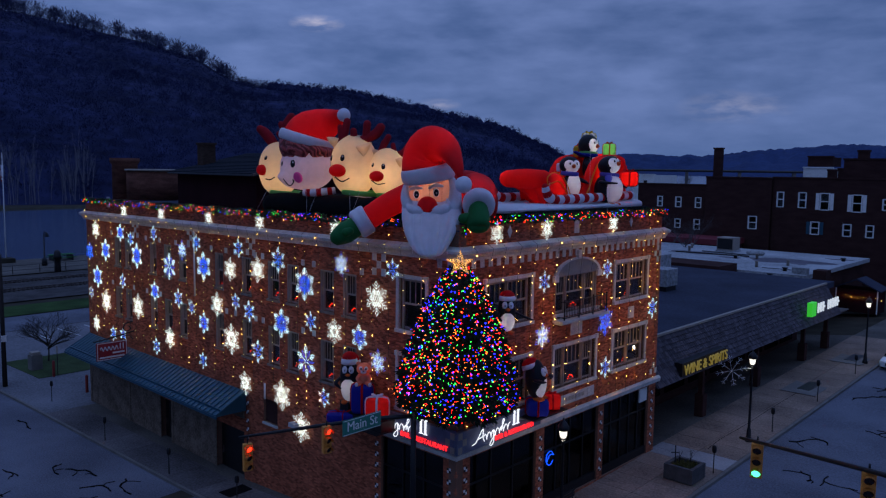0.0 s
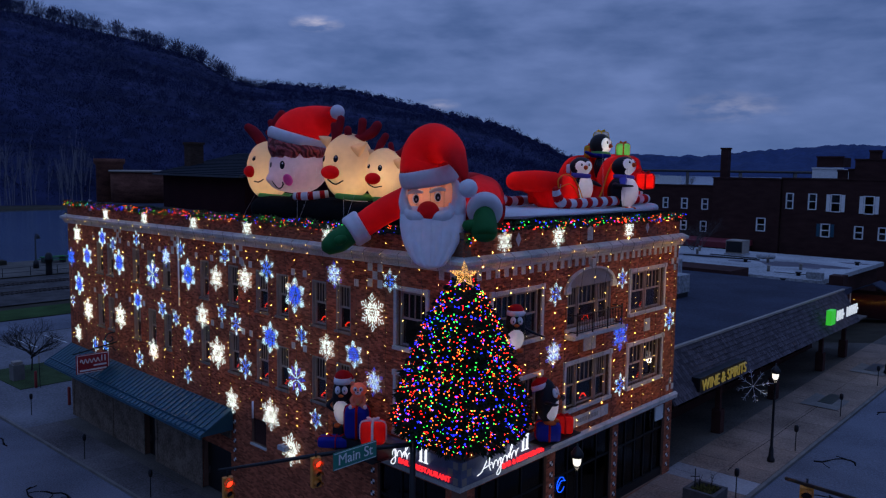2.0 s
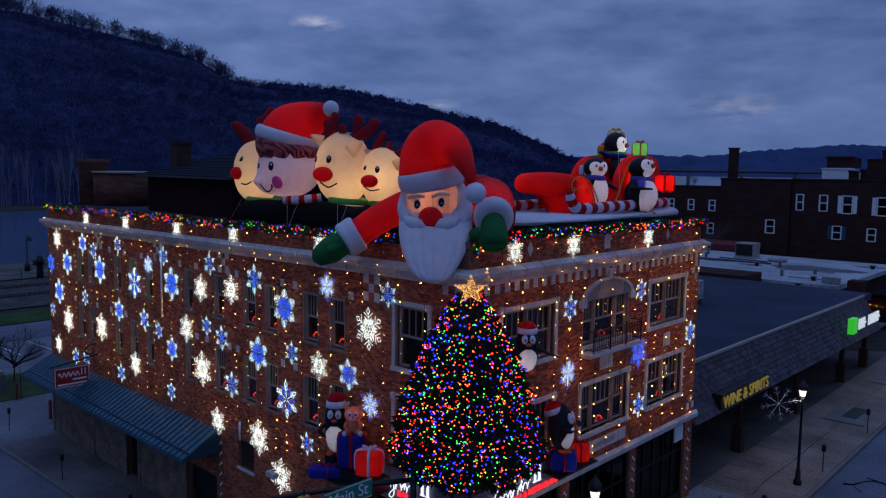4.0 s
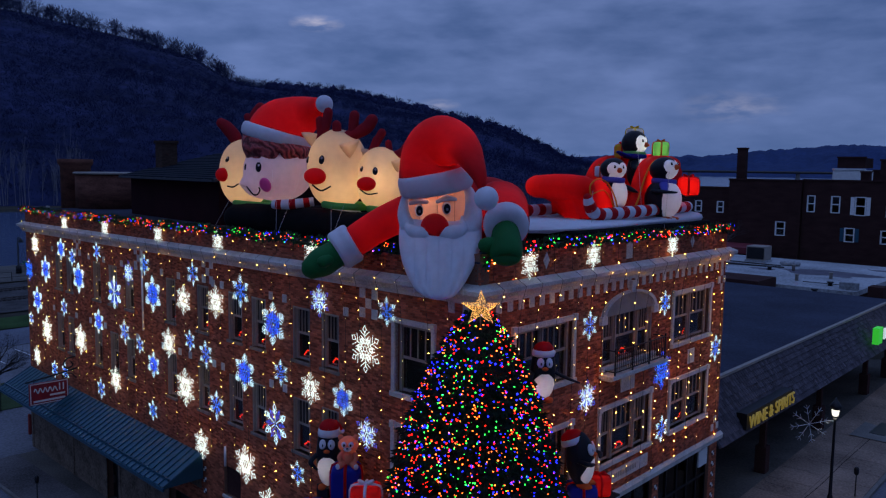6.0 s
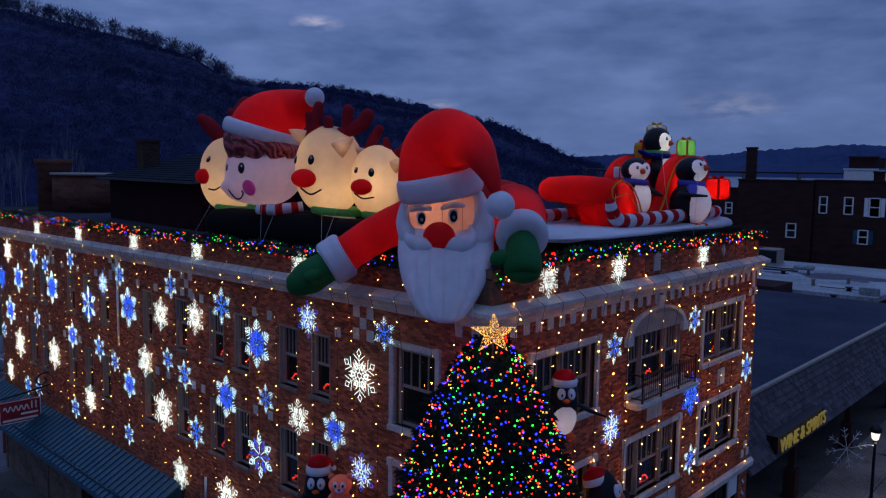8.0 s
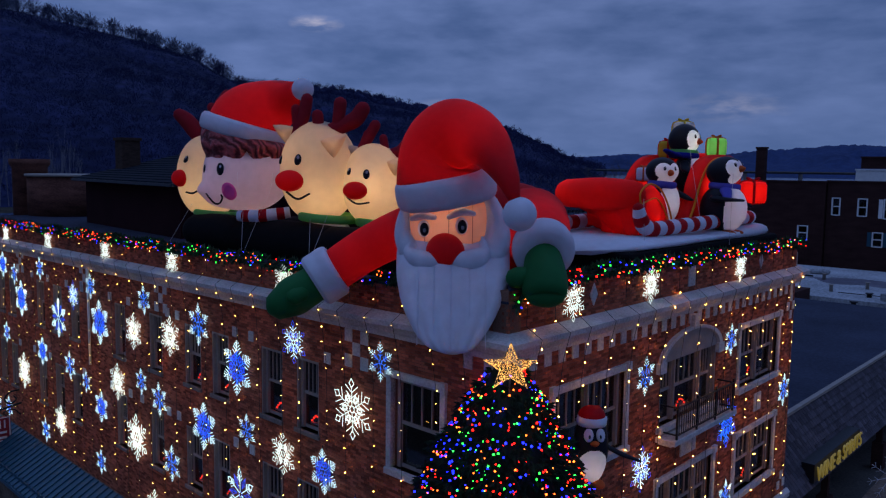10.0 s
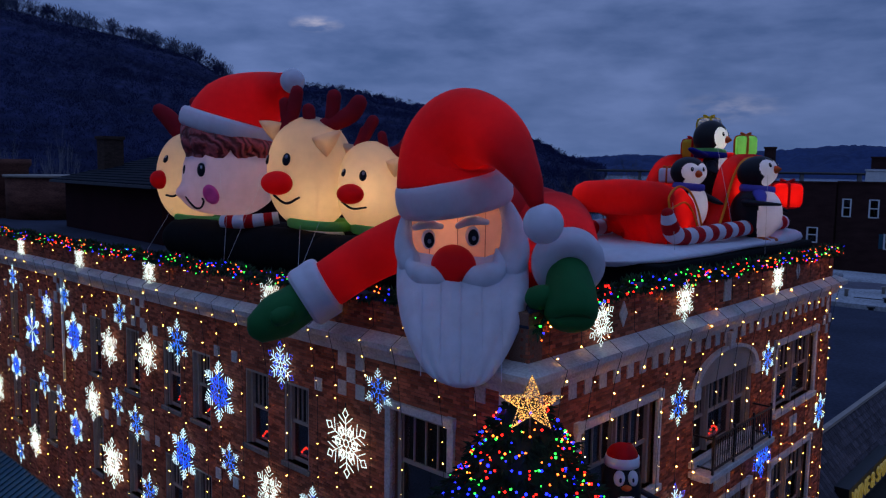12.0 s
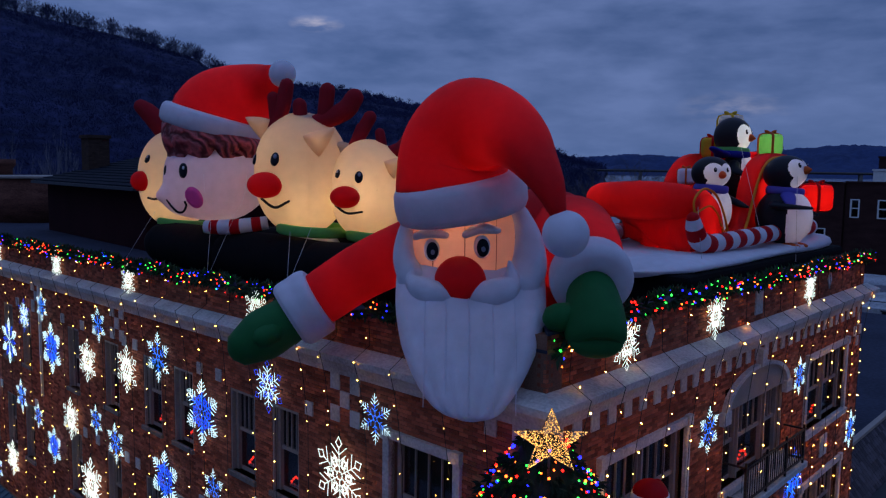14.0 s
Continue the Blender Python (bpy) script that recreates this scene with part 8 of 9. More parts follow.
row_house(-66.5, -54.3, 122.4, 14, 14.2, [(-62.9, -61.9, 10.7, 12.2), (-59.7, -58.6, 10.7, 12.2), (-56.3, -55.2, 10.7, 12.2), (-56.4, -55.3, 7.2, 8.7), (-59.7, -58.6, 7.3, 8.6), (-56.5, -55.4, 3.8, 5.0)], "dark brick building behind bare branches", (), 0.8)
def plain_house(x0, x1, y, depth, top, material, windows, label):
    h = row_house(x0, x1, y, depth, top, windows, label, (), 0.5)
    for c in h.children:
        if c.name.split(".")[0] in ("wall", "coping"):
            c.data.materials[0] = material


plain_house(-44.9, -40.4, 138, 5, 17.2, M_WHITE, [], "white-painted attic storey among the brick roofs")
row_house(-44.3, -40.4, 138.1, 4, 19.0, [], "small brick penthouse over a white attic", (), 17.5)
plain_house(-85.5, -80.5, 155, 10, 15.5, M_WHITE, [(-83.2, -82.0, 12.6, 14.4)], "white rendered building behind bare trees")
bm = bmesh.new()
box(bm, -60.5, -47.5, 114, 121.2, 5.6, 6.4)
tagged(part("red_roof", bm, mat("red_roofing", (0.18, 0.03, 0.04), 0.6)), "low dull red metal roof", "roof", kind="structure")
bm = bmesh.new()
box(bm, -60.3, -47.7, 114.2, 121.0, 0.4, 5.6)
tagged(part("red_roof_wall", bm, M_DARKBRICK), "plain brick wall under a red roof", "wall", kind="structure")

# the roof storey behind the deer heads
upper = thing("roof_house", "dark red clad upper storey with a low slate roof", "building", at=(-47, 30, 13.8))


def up_part(name, bm, m, text=""):
    bm.transform(Matrix.Translation((47, -30, -13.8)))
    part(name, bm, m, upper, text)


M_CLAD = mat("oxblood_cladding", (0.026, 0.007, 0.009), 0.9, var=0.25, scale=0.5)
ang = math.atan2(1.6, -15.4)


def WU(u, i, z):
    c, s = math.cos(ang), math.sin(ang)
    return Vector((-39.6 + c * u + s * i, 27.3 + s * u - c * i, z))


bm = bmesh.new()
box(bm, 0, 11.0, 0, 9.0, 13.8, 15.9, WU)
up_part("wall", bm, M_CLAD)
bm = bmesh.new()
v = [[bm.verts.new(WU(u, i, z)) for i, z in ((-0.5, 15.85), (-0.5, 15.98), (5.5, 17.35), (9.6, 15.98), (9.6, 15.85))] for u in (-0.5, 11.3)]
for j in range(5):
    bm.faces.new((v[0][j], v[1][j], v[1][(j + 1) % 5], v[0][(j + 1) % 5]))
bm.faces.new(v[0])
bm.faces.new(v[1])
M_COURSE = mat("dark_slate", (0.007, 0.010, 0.017), 0.95, var=0.3, scale=1.0)
M_COURSE.node_tree.nodes["Principled BSDF"].inputs["Specular IOR Level"].default_value = 0.12
up_part("roof", bm, M_COURSE)
for k in range(15):
    bm = bmesh.new()
    box(bm, -0.5, 11.3, -0.48 + 0.4 * k, -0.10 + 0.4 * k, 0.0, 0.035, lambda u, i, z: WU(u, i, 15.985 + (z if i < -0.3 + 0.4 * k else 0.006) + (i + 0.5) * 0.2283))
    up_part("slate_course", bm, M_COURSE)
bm = bmesh.new()
box(bm, -0.5, 11.3, -0.60, -0.5, 15.86, 15.97, WU)
box(bm, -0.62, -0.5, -0.55, 5.5, 0.02, 0.16, lambda u, i, z: WU(u, i, 15.85 + z + (i + 0.5) * 0.228))
up_part("gutter", bm, mat("dull_gutter", (0.035, 0.04, 0.05), 0.6))
bm = bmesh.new()
box(bm, 10.15, 11.1, 1.5, 2.4, 15.5, 17.85, WU)
box(bm, 10.08, 11.17, 1.43, 2.47, 17.85, 18.0, WU)
up_part("chimney", bm, mat("buff_brick", (0.055, 0.035, 0.028), 0.9, var=0.4, scale=3, bscale=14, stretch=(1, 1, 4)))
bm = bmesh.new()
tube(bm, [(-57.0, 30.5, 13.8, 2.3), (-57.0, 30.5, 15.95, 2.3)], 0, 28, 1, None, False, curve=False)
M_BAYBRICK = mat("bay_brick", (0.125, 0.052, 0.038), 0.9, var=0.5, scale=0.9, bump=0.4, bscale=9, stretch=(1, 1, 4))
up_part("brick_bay", bm, M_BAYBRICK)
bm = bmesh.new()
tube(bm, [(-57.0, 30.5, 15.95, 2.42), (-57.0, 30.5, 16.08, 2.42)], 0, 28, 1, None, False, curve=False)
up_part("bay_roof", bm, M_FRAME, "pale metal bay roof edge")
bm = bmesh.new()
tube(bm, [(-60.6, 29.6, 12.0, 0.95), (-60.6, 29.6, 16.4, 0.95), (-60.6, 29.6, 16.6, 1.1), (-60.6, 29.6, 16.9, 1.1)], 0, 24, 1, None, False, curve=False)
up_part("brick_turret", bm, M_BAYBRICK)


# ---- street furniture ----
def street_lamp(x, y, h=5.05):
    z = level(x, y)
    l = thing("street_lamp", "black fluted street lamp with a lit glass lantern", "street lamp", "street lamps on the main street", at=(x, y, z))
    bm = bmesh.new()
    tube(bm, [(0, 0, 0, 0.21), (0, 0, 0.18, 0.21), (0, 0, 0.3, 0.14), (0, 0, 0.75, 0.12), (0, 0, 0.85, 0.08), (0, 0, h - 0.5, 0.055), (0, 0, h - 0.42, 0.12), (0, 0, h - 0.36, 0.14)], 0, 14, 1, None, False, curve=False)
    part("post", bm, M_DARK, l)
    bm = bmesh.new()
    tube(bm, [(0, 0, h - 0.35, 0.10), (0, 0, h - 0.3, 0.14), (0, 0, h + 0.02, 0.19)], 0, 16, 1, None, False, curve=False)
    part("globe", bm, G_LAMP, l, "lit frosted globe")
    bm = bmesh.new()
    tube(bm, [(0, 0, h + 0.0, 0.25), (0, 0, h + 0.16, 0.26), (0, 0, h + 0.36, 0.12), (0, 0, h + 0.42, 0.05), (0, 0, h + 0.55, 0.03)], 0, 16, 1, None, False, curve=False)
    part("cap", bm, M_DARK, l)
    lit = new("lamp_light", bpy.data.lights.new("lamp_light", "POINT"))
    lit.data.energy, lit.data.color, lit.data.shadow_soft_size = 34, (1.0, 0.93, 0.82), 0.2
    lit.location = (x, y, z + h - 0.55)
    return l


for x, y in ((-18.7, 28.6), (-17.4, 46.6), (-17.4, 71.2)):
    street_lamp(x, y)
orn = thing("wire_snowflake", "unlit wire snowflake ornament on a street lamp", "ornament")
bm = bmesh.new()
oc = Vector((-18.3, 45.8, 4.75))
for k in range(8):
    a = math.pi * k / 4 + 0.2
    d = Vector((math.cos(a) * RC, math.cos(a) * RS, math.sin(a)))
    rod(bm, oc, oc + d * 0.95, 0.012, 5)
    for f in (0.5, 0.75):
        for s in (-1, 1):
            e = Vector((math.cos(a + 0.8 * s) * RC, math.cos(a + 0.8 * s) * RS, math.sin(a + 0.8 * s)))
            rod(bm, oc + d * f, oc + d * f + e * 0.2, 0.010, 5)
rod(bm, oc + Vector((0.7 * RC, 0.7 * RS, 0.2)), Vector((-17.4, 46.6, 4.9)), 0.015, 5)
part("wire", bm, M_TETHER, orn)


def parking_meter(x, y):
    z = level(x, y)
    m = thing("parking_meter", "grey parking meter on a steel pole by the kerb", "parking meter", "parking meters along the kerbs", at=(x, y, z))
    bm = bmesh.new()
    tube(bm, [(0, 0, 0, 0.03), (0, 0, 1.15, 0.03)], 0, 8, 1, None, False, curve=False)
    part("pole", bm, M_DARK, m)
    bm = bmesh.new()
    ball(bm, (0, 0, 1.34), (0.12, 0.10, 0.22), 0, 14, 10, None, None, 0.7)
    part("head", bm, M_DARK, m)


for x, y in ((-59.9, 23.2), (-48.9, 22.1), (-40.9, 22.1), (-34.2, 22.2), (-16.9, 40.5), (-16.95, 49.2), (-16.9, 57.6), (-17.0, 67.0)):
    parking_meter(x, y)

pl = thing("planter", "square concrete planter with withered plants", "planter", at=(-17.75, 38.8, level(-17.7, 38.8)))
bm = bmesh.new()
for p, q, r, s in ((-0.8, 0.8, -0.8, -0.6), (-0.8, 0.8, 0.6, 0.8), (-0.8, -0.6, -0.6, 0.6), (0.6, 0.8, -0.6, 0.6)):
    box(bm, p, q, r, s, 0.06, 0.85, None, 0, 0.02)
box(bm, -0.7, 0.7, -0.7, 0.7, 0.0, 0.1)
part("tub", bm, mat("dark_cast_stone", (0.075, 0.07, 0.07), 0.9, var=0.3, scale=3), pl)
bm = bmesh.new()
box(bm, -0.6, 0.6, -0.6, 0.6, 0.1, 0.68)
part("soil", bm, M_EARTH, pl)
V, Fc = [], []
r_ = random.Random(3)
for k in range(60):
    spray(V, Fc, Vector((r_.uniform(-0.5, 0.5), r_.uniform(-0.5, 0.5), 0.68)), Vector((0, 0, 1)), r_, 0.28, 4)
quick("withered_plants", V, Fc, mat("withered_leaf", (0.10, 0.09, 0.03), 0.9, island=0.4), pl)["kind"] = "stuff"
V, Fc = [], []
bare_tree(V, Fc, -0.35, 0.1, 0.65, 1.3, r_, 0.25, 1, 4)
bare_tree(V, Fc, 0.2, 0.25, 0.65, 1.2, r_, 0.2, 3, 3)
quick("dry_stalks", V, Fc, M_BARK, pl)
bm = bmesh.new()
rod(bm, (-0.45, -0.2, 0.6), (-0.45, -0.2, 1.75), 0.03, 5)
rod(bm, (-0.62, -0.35, 1.35), (-0.28, -0.05, 1.35), 0.025, 5)
part("stake", bm, M_DARK, pl)


def bench(x, y):
    b = thing("street_bench", "dark slatted street bench facing the road", "bench", at=pose(x, y, level(x, y), 0, 0, 90))
    for k in range(4):
        bm = bmesh.new()
        box(bm, -0.85, 0.85, -0.5 + k * 0.12, -0.41 + k * 0.12, 0.43, 0.47)
        part("seat_slat", bm, M_BARK, b)
    for k in range(3):
        bm = bmesh.new()
        box(bm, -0.85, 0.85, 0.0, 0.03, 0.55 + k * 0.13, 0.64 + k * 0.13)
        part("back_slat", bm, M_BARK, b)
    for s in (-0.75, 0.75):
        bm = bmesh.new()
        box(bm, s - 0.03, s + 0.03, -0.5, 0.05, 0.0, 0.43)
        box(bm, s - 0.03, s + 0.03, 0.03, 0.07, 0.43, 0.95)
        part("end_frame", bm, M_DARK, b)


bench(-20.2, 31.2)


# ---- traffic signals ----
M_SIGNAL = mat("orange_housing", (0.6, 0.22, 0.03), 0.5, var=0.2, scale=2)
G_STOP = glow("stop_lens", (1.0, 0.03, 0.01), 3.0, (0.4, 0.01, 0.01))
G_GO = glow("go_lens", (0.05, 1.0, 0.35), 3.0, (0.01, 0.4, 0.1))
M_LENS = mat("dark_lens", (0.02, 0.01, 0.01), 0.2)


def signal_head(p, face, lit, label):
    f = Vector((face[0], face[1], 0)).normalized()
    m = Matrix((Vector((f.y, -f.x, 0)) * -1, f * -1, Vector((0, 0, 1)))).transposed().to_4x4()
    m.translation = p
    h = thing("traffic_signal", label, "traffic light", "traffic signals at the crossing")
    h.matrix_world = m
    bm = bmesh.new()
    box(bm, -0.17, 0.17, 0, 0.2, -1.05, 0, None, 0, 0.02)
    part("housing", bm, M_SIGNAL, h)
    for k in range(3):
        z = -0.18 - k * 0.345
        bm = bmesh.new()
        disc(bm, (0, -0.01, z), (0, -1, 0), 0.13, 0.13, 0, None, 18, 0.01, 0.02)
        on = lit == k
        part("lens", bm, (G_STOP if k == 0 else G_GO) if on else M_LENS, h, "lit lens" if on else "")
        bm = bmesh.new()
        rows = []
        for y, r in ((0.0, 0.15), (-0.24, 0.14)):
            rows.append([bm.verts.new((r * math.cos(a), y, z + r * math.sin(a))) for a in [math.pi * (-0.12 + 1.24 * j / 14) for j in range(15)]])
        for j in range(14):
            bm.faces.new((rows[0][j], rows[0][j + 1], rows[1][j + 1], rows[1][j]))
        bmesh.ops.solidify(bm, geom=bm.faces[:], thickness=0.012)
        part("visor", bm, M_SIGNAL, h)
    bm = bmesh.new()
    rod(bm, (0, 0.1, 0), (0, 0.1, 0.22), 0.03, 6)
    part("hanger", bm, M_DARK, h)
    return h


POLE = Vector((-21.35, 21.95, level(-21.3, 21.95)))
mast = thing("signal_mast", "dark steel signal pole with a long mast arm", "signal mast", at=POLE)
bm = bmesh.new()
tube(bm, [(0, 0, 0, 0.14), (0, 0, 7.45, 0.10)], 0, 12, 1, None, False, curve=False)
part("pole", bm, M_DARK, mast)
bm = bmesh.new()
tube(bm, [(0, 0, 6.75, 0.09), (-1.2, -2.2, 6.75, 0.08), (-3.5, -5.7, 6.42, 0.05)], 0, 10, 3, None, False)
part("mast_arm", bm, M_DARK, mast)
bm = bmesh.new()
rod(bm, (0, 0, 6.9), (0.9, -0.9, 6.9), 0.04, 6)
part("sign_arm", bm, M_DARK, mast)
signal_head((-22.75, 18.75, 6.72), (0.97, -0.24), 0, "orange three-lens traffic signal showing red on a mast arm")
signal_head((-24.62, 16.5, 6.15), (0.97, -0.24), 0, "orange three-lens traffic signal showing red on a mast arm")
sn = thing("street_name_sign", "green street name plate with white letters on the mast arm", "street sign")
P0, P1 = Vector((-21.25, 18.2, 6.84)), Vector((-21.23, 20.05, 6.84))


def WN(a, o, z):
    d = (P1 - P0).normalized()
    n = Vector((-d.y, d.x, 0)) * -1
    return P0 + d * a + n * o + Vector((0, 0, z))


bm = bmesh.new()
Ls = (P1 - P0).length
box(bm, 0, Ls, -0.02, 0.02, -0.02, 0.56, WN, 0, 0.008)
part("plate", bm, mat("green_sheet", (0.015, 0.17, 0.12), 0.4, var=0.08), sn)
bm = bmesh.new()
for q in ((0.03, Ls - 0.03, 0.0, 0.02), (0.03, Ls - 0.03, 0.52, 0.54)):
    box(bm, q[0], q[1], 0.021, 0.026, q[2], q[3], WN)
part("border", bm, M_WHITE, sn)
lettering("lettering", "Main St", 0.5, WN, Ls / 2, 0.03, 0.13, M_WHITE, sn, depth=0.006)

arm2 = thing("signal_mast", "dark mast arm of the signals over the main street", "signal mast")
bm = bmesh.new()
A = Vector((-9.14, 23.83, 8.36))
B = Vector((2.2, 18.2, 10.1))
tube(bm, [(*A, 0.05), (*B, 0.1)], 0, 10, 2, None, False, curve=False)
part("mast_arm", bm, M_DARK, arm2)
bm = bmesh.new()
tube(bm, [(B.x, B.y, 0, 0.16), (B.x, B.y, 10.4, 0.12)], 0, 12, 1, None, False, curve=False)
part("pole", bm, M_DARK, arm2)
signal_head((-8.48, 23.45, 8.40), (0.3, -0.95), 2, "orange three-lens traffic signal showing green")
signal_head((-5.05, 21.82, 8.92), (0.3, -0.95), 2, "orange three-lens traffic signal seen from behind")


# ---- by the river and the lot ----
V, Fc = [], []
r_ = random.Random(8)
tr = thing("bare_tree", "small bare spreading tree on the lawn", "tree", at=(-73.2, 28.2, level(-73, 28)))
bare_tree(V, Fc, 0, 0, 0, 3.6, r_, 0.3, 0, 6)
for k in range(11):
    w_ = 2 * math.pi * k / 11 + r_.uniform(-0.2, 0.2)
    bare_tree(V, Fc, 0, 0, 1.1 + 0.05 * k, r_.uniform(3.2, 4.4), r_, 0.42, 5, 3, Vector((math.cos(w_), math.sin(w_), r_.uniform(0.5, 1.0))))
quick("trunk", V, Fc, M_BARK, tr)
for k, (x, y, h) in enumerate(((-49, 104.5, 11.5), (-56, 111, 12), (-62, 112, 12), (-66, 150, 10), (-40, 205, 12), (-75, 220, 12), (-58, 240, 13), (-170, 271, 20), (-165, 273, 21.5), (-158, 278, 18.5), (-152, 281, 17), (-138, 287, 17.5), (-74.2, 117.1, 19.5), (-76.9, 115.4, 17.5), (-71.3, 118.8, 18.0), (-80.9, 112.8, 16.5))):
    V, Fc = [], []
    tr = thing("bare_tree", "bare winter tree in front of brick buildings", "tree", "bare town trees", at=(x, y, 0.4))
    bare_tree(V, Fc, 0, 0, 0, h, r_, 0.42, 6, 3)
    quick("trunk", V, Fc, mat("grey_bark", (0.085, 0.075, 0.075), 0.9, var=0.3), tr)
pil = thing("stone_pillar", "short square stone pillar with a dark cap", "pillar", at=(-70.9, 26.2, level(-70.9, 26.2)))
bm = bmesh.new()
box(bm, -0.45, 0.45, -0.45, 0.45, 0, 1.3, None, 0, 0.03)
part("shaft", bm, M_KERB, pil)
bm = bmesh.new()
box(bm, -0.35, 0.35, -0.35, 0.35, 1.3, 1.55, None, 0, 0.05)
part("cap", bm, M_FRAME, pil)
M_REDPAINT = mat("red_painted_steel", (0.22, 0.03, 0.025), 0.6)
for x, y in ((-67.3, 26.3), (-60.6, 26.1)):
    bm = bmesh.new()
    z = level(x, y)
    tube(bm, [(x, y, z, 0.11), (x, y, z + 1.25, 0.11)], 0, 12, 1, None, True, curve=False)
    tagged(part("bollard", bm, M_REDPAINT), "faded red steel bollard", "bollard", "bollards by the lot")
sp = thing("sign_post", "small parking sign on a thin steel post", "sign post", at=(-67.0, 26.5, level(-67, 26.5)))
bm = bmesh.new()
rod(bm, (0, 0, 0), (0, 0, 2.6), 0.03, 6)
part("post", bm, M_DARK, sp)
bm = bmesh.new()
box(bm, -0.2, 0.2, -0.03, -0.005, 2.0, 2.6)
part("plate", bm, M_FRAME, sp)
up_ = thing("utility_pole", "dark wooden utility pole by the side street", "utility pole", at=(-66.9, 22.4, level(-66.9, 22.4)))
bm = bmesh.new()
tube(bm, [(0, 0, 0, 0.19), (0, 0, 10.5, 0.13)], 0, 12, 1, None, False, curve=False)
part("shaft", bm, M_BARK, up_)
bm = bmesh.new()
box(bm, 0.14, 0.19, -0.18, 0.18, 3.6, 4.1)
part("plate", bm, M_WHITE, up_)
fp = thing("flagpole", "tall white flagpole with a limp flag", "flagpole", at=(-154.3, 52.75, -1.62))
bm = bmesh.new()
tube(bm, [(0, 0, 0, 0.12), (0, 0, 19.7, 0.06)], 0, 10, 1, None, False, curve=False)
part("pole", bm, M_WHITE, fp)
bm = bmesh.new()
for k in range(4):
    tube(bm, [(-0.2 - 0.2 * k, 0, 17.4 - 0.5 * k, 0.22), (-0.15 - 0.1 * k, 0, 15.6 - 0.3 * k, 0.18)], k % 2, 8, 3, None, True, 0.3)
part("flag", bm, [M_WHITENY, M_REDPAINT], fp)
bm = bmesh.new()
box(bm, -1.2, 1.2, -1.2, 1.2, 0, 0.8, None, 0, 0.05)
part("plinth", bm, M_EARTH, fp)
for x, y in ((-145.5, 56.0),):
    l = thing("promenade_lamp", "black riverside lamp with a bell shade, unlit", "street lamp", at=(x, y, -1.62))
    bm = bmesh.new()
    tube(bm, [(0, 0, 0, 0.5), (0, 0, 1.2, 0.45), (0, 0, 1.4, 0.16), (0, 0, 5.5, 0.10)], 0, 10, 1, None, False, curve=False)
    tube(bm, [(0, 0, 5.5, 0.09), (0.15, 0.1, 5.95, 0.08), (0.5, 0.3, 5.85, 0.07)], 0, 8, 4)
    part("post", bm, M_DARK, l)
    bm = bmesh.new()
    tube(bm, [(0.5, 0.3, 5.9, 0.1), (0.5, 0.3, 5.6, 0.25), (0.5, 0.3, 5.15, 0.42)], 0, 12, 2, None, False)
    part("shade", bm, M_DARK, l)
tb = thing("picnic_table", "green picnic table on the promenade", "table", at=(-152, 61.5, -1.62))
bm = bmesh.new()
box(bm, -0.8, 0.8, -2.2, 2.2, 1.0, 1.12)
part("tabletop", bm, M_GREENNY, tb)
for s in (-1.5, 1.3):
    bm = bmesh.new()
    box(bm, s - 0.3, s + 0.3, -2.2, 2.2, 0.55, 0.65)
    part("seat", bm, M_GREENNY, tb)
for s in (-1.6, 1.6):
    bm = bmesh.new()
    box(bm, -1.4, 1.4, s - 0.08, s + 0.08, 0, 1.0)
    part("trestle", bm, M_DARK, tb)
fence = thing("chain_fence", "low chain-link fence along the promenade", "fence")
for k in range(22):
    y = 10 + k * 4.2
    x = -137.2
    bm = bmesh.new()
    rod(bm, (x, y, -1.7), (x, y, -0.2), 0.06, 5)
    part("post", bm, M_DARK, fence)
for z in (-0.25, -1.0):
    bm = bmesh.new()
    rod(bm, (-137.2, 10, z), (-137.2, 98, z), 0.035, 4)
    part("rail", bm, M_DARK, fence)
bm = bmesh.new()
tube(bm, [(-136.0, 54.4, -1.6, 0.55), (-136.0, 54.4, 0.4, 0.5), (-136.0, 54.4, 0.6, 0.7), (-136.0, 54.4, 1.6, 0.5)], 0, 10, 2)
tagged(part("memorial_bell", bm, M_DARK), "dark bell-shaped monument by the fence", "monument")

# the road bridge over the river's far reach
bridge = thing("river_bridge", "long low steel girder bridge far over the river", "bridge")
B0, B1 = Vector((-560, 735, 0)), Vector((-120, 960, 0))
run_ = (B1 - B0).normalized()
off = Vector((-run_.y, run_.x, 0))


def WB(a, o, z):
    return B0 + run_ * a + off * o + Vector((0, 0, z))


long_ = (B1 - B0).length
bm = bmesh.new()
box(bm, 0, long_, -4, 4, 15.4, 17.0, WB)
part("deck", bm, M_DARK, bridge)
bm = bmesh.new()
box(bm, 0, long_, -4.2, -4.0, 17.0, 18.0, WB)
part("parapet", bm, M_KERB, bridge)
for k in range(9):
    bm = bmesh.new()
    a = 30 + k * 54
    box(bm, a - 1.6, a + 1.6, -3.4, 3.4, -4, 15.4, WB)
    part("pier", bm, M_KERB, bridge)
ridge_house = thing("ridge_house", "small dark house with a pitched roof among ridge trees", "house", at=(-936, 640, 116))
bm = bmesh.new()
box(bm, -5, 5, -8, 8, -6, 7)
part("wall", bm, M_WOODS, ridge_house)
bm = bmesh.new()
v = [[bm.verts.new((x, y, z)) for x, z in ((-6, 6.6), (0, 10.5), (6, 6.6))] for y in (-9, 9)]
bm.faces.new(v[0])
bm.faces.new(v[1])
for j in range(3):
    bm.faces.new((v[0][j], v[0][(j + 1) % 3], v[1][(j + 1) % 3], v[1][j]))
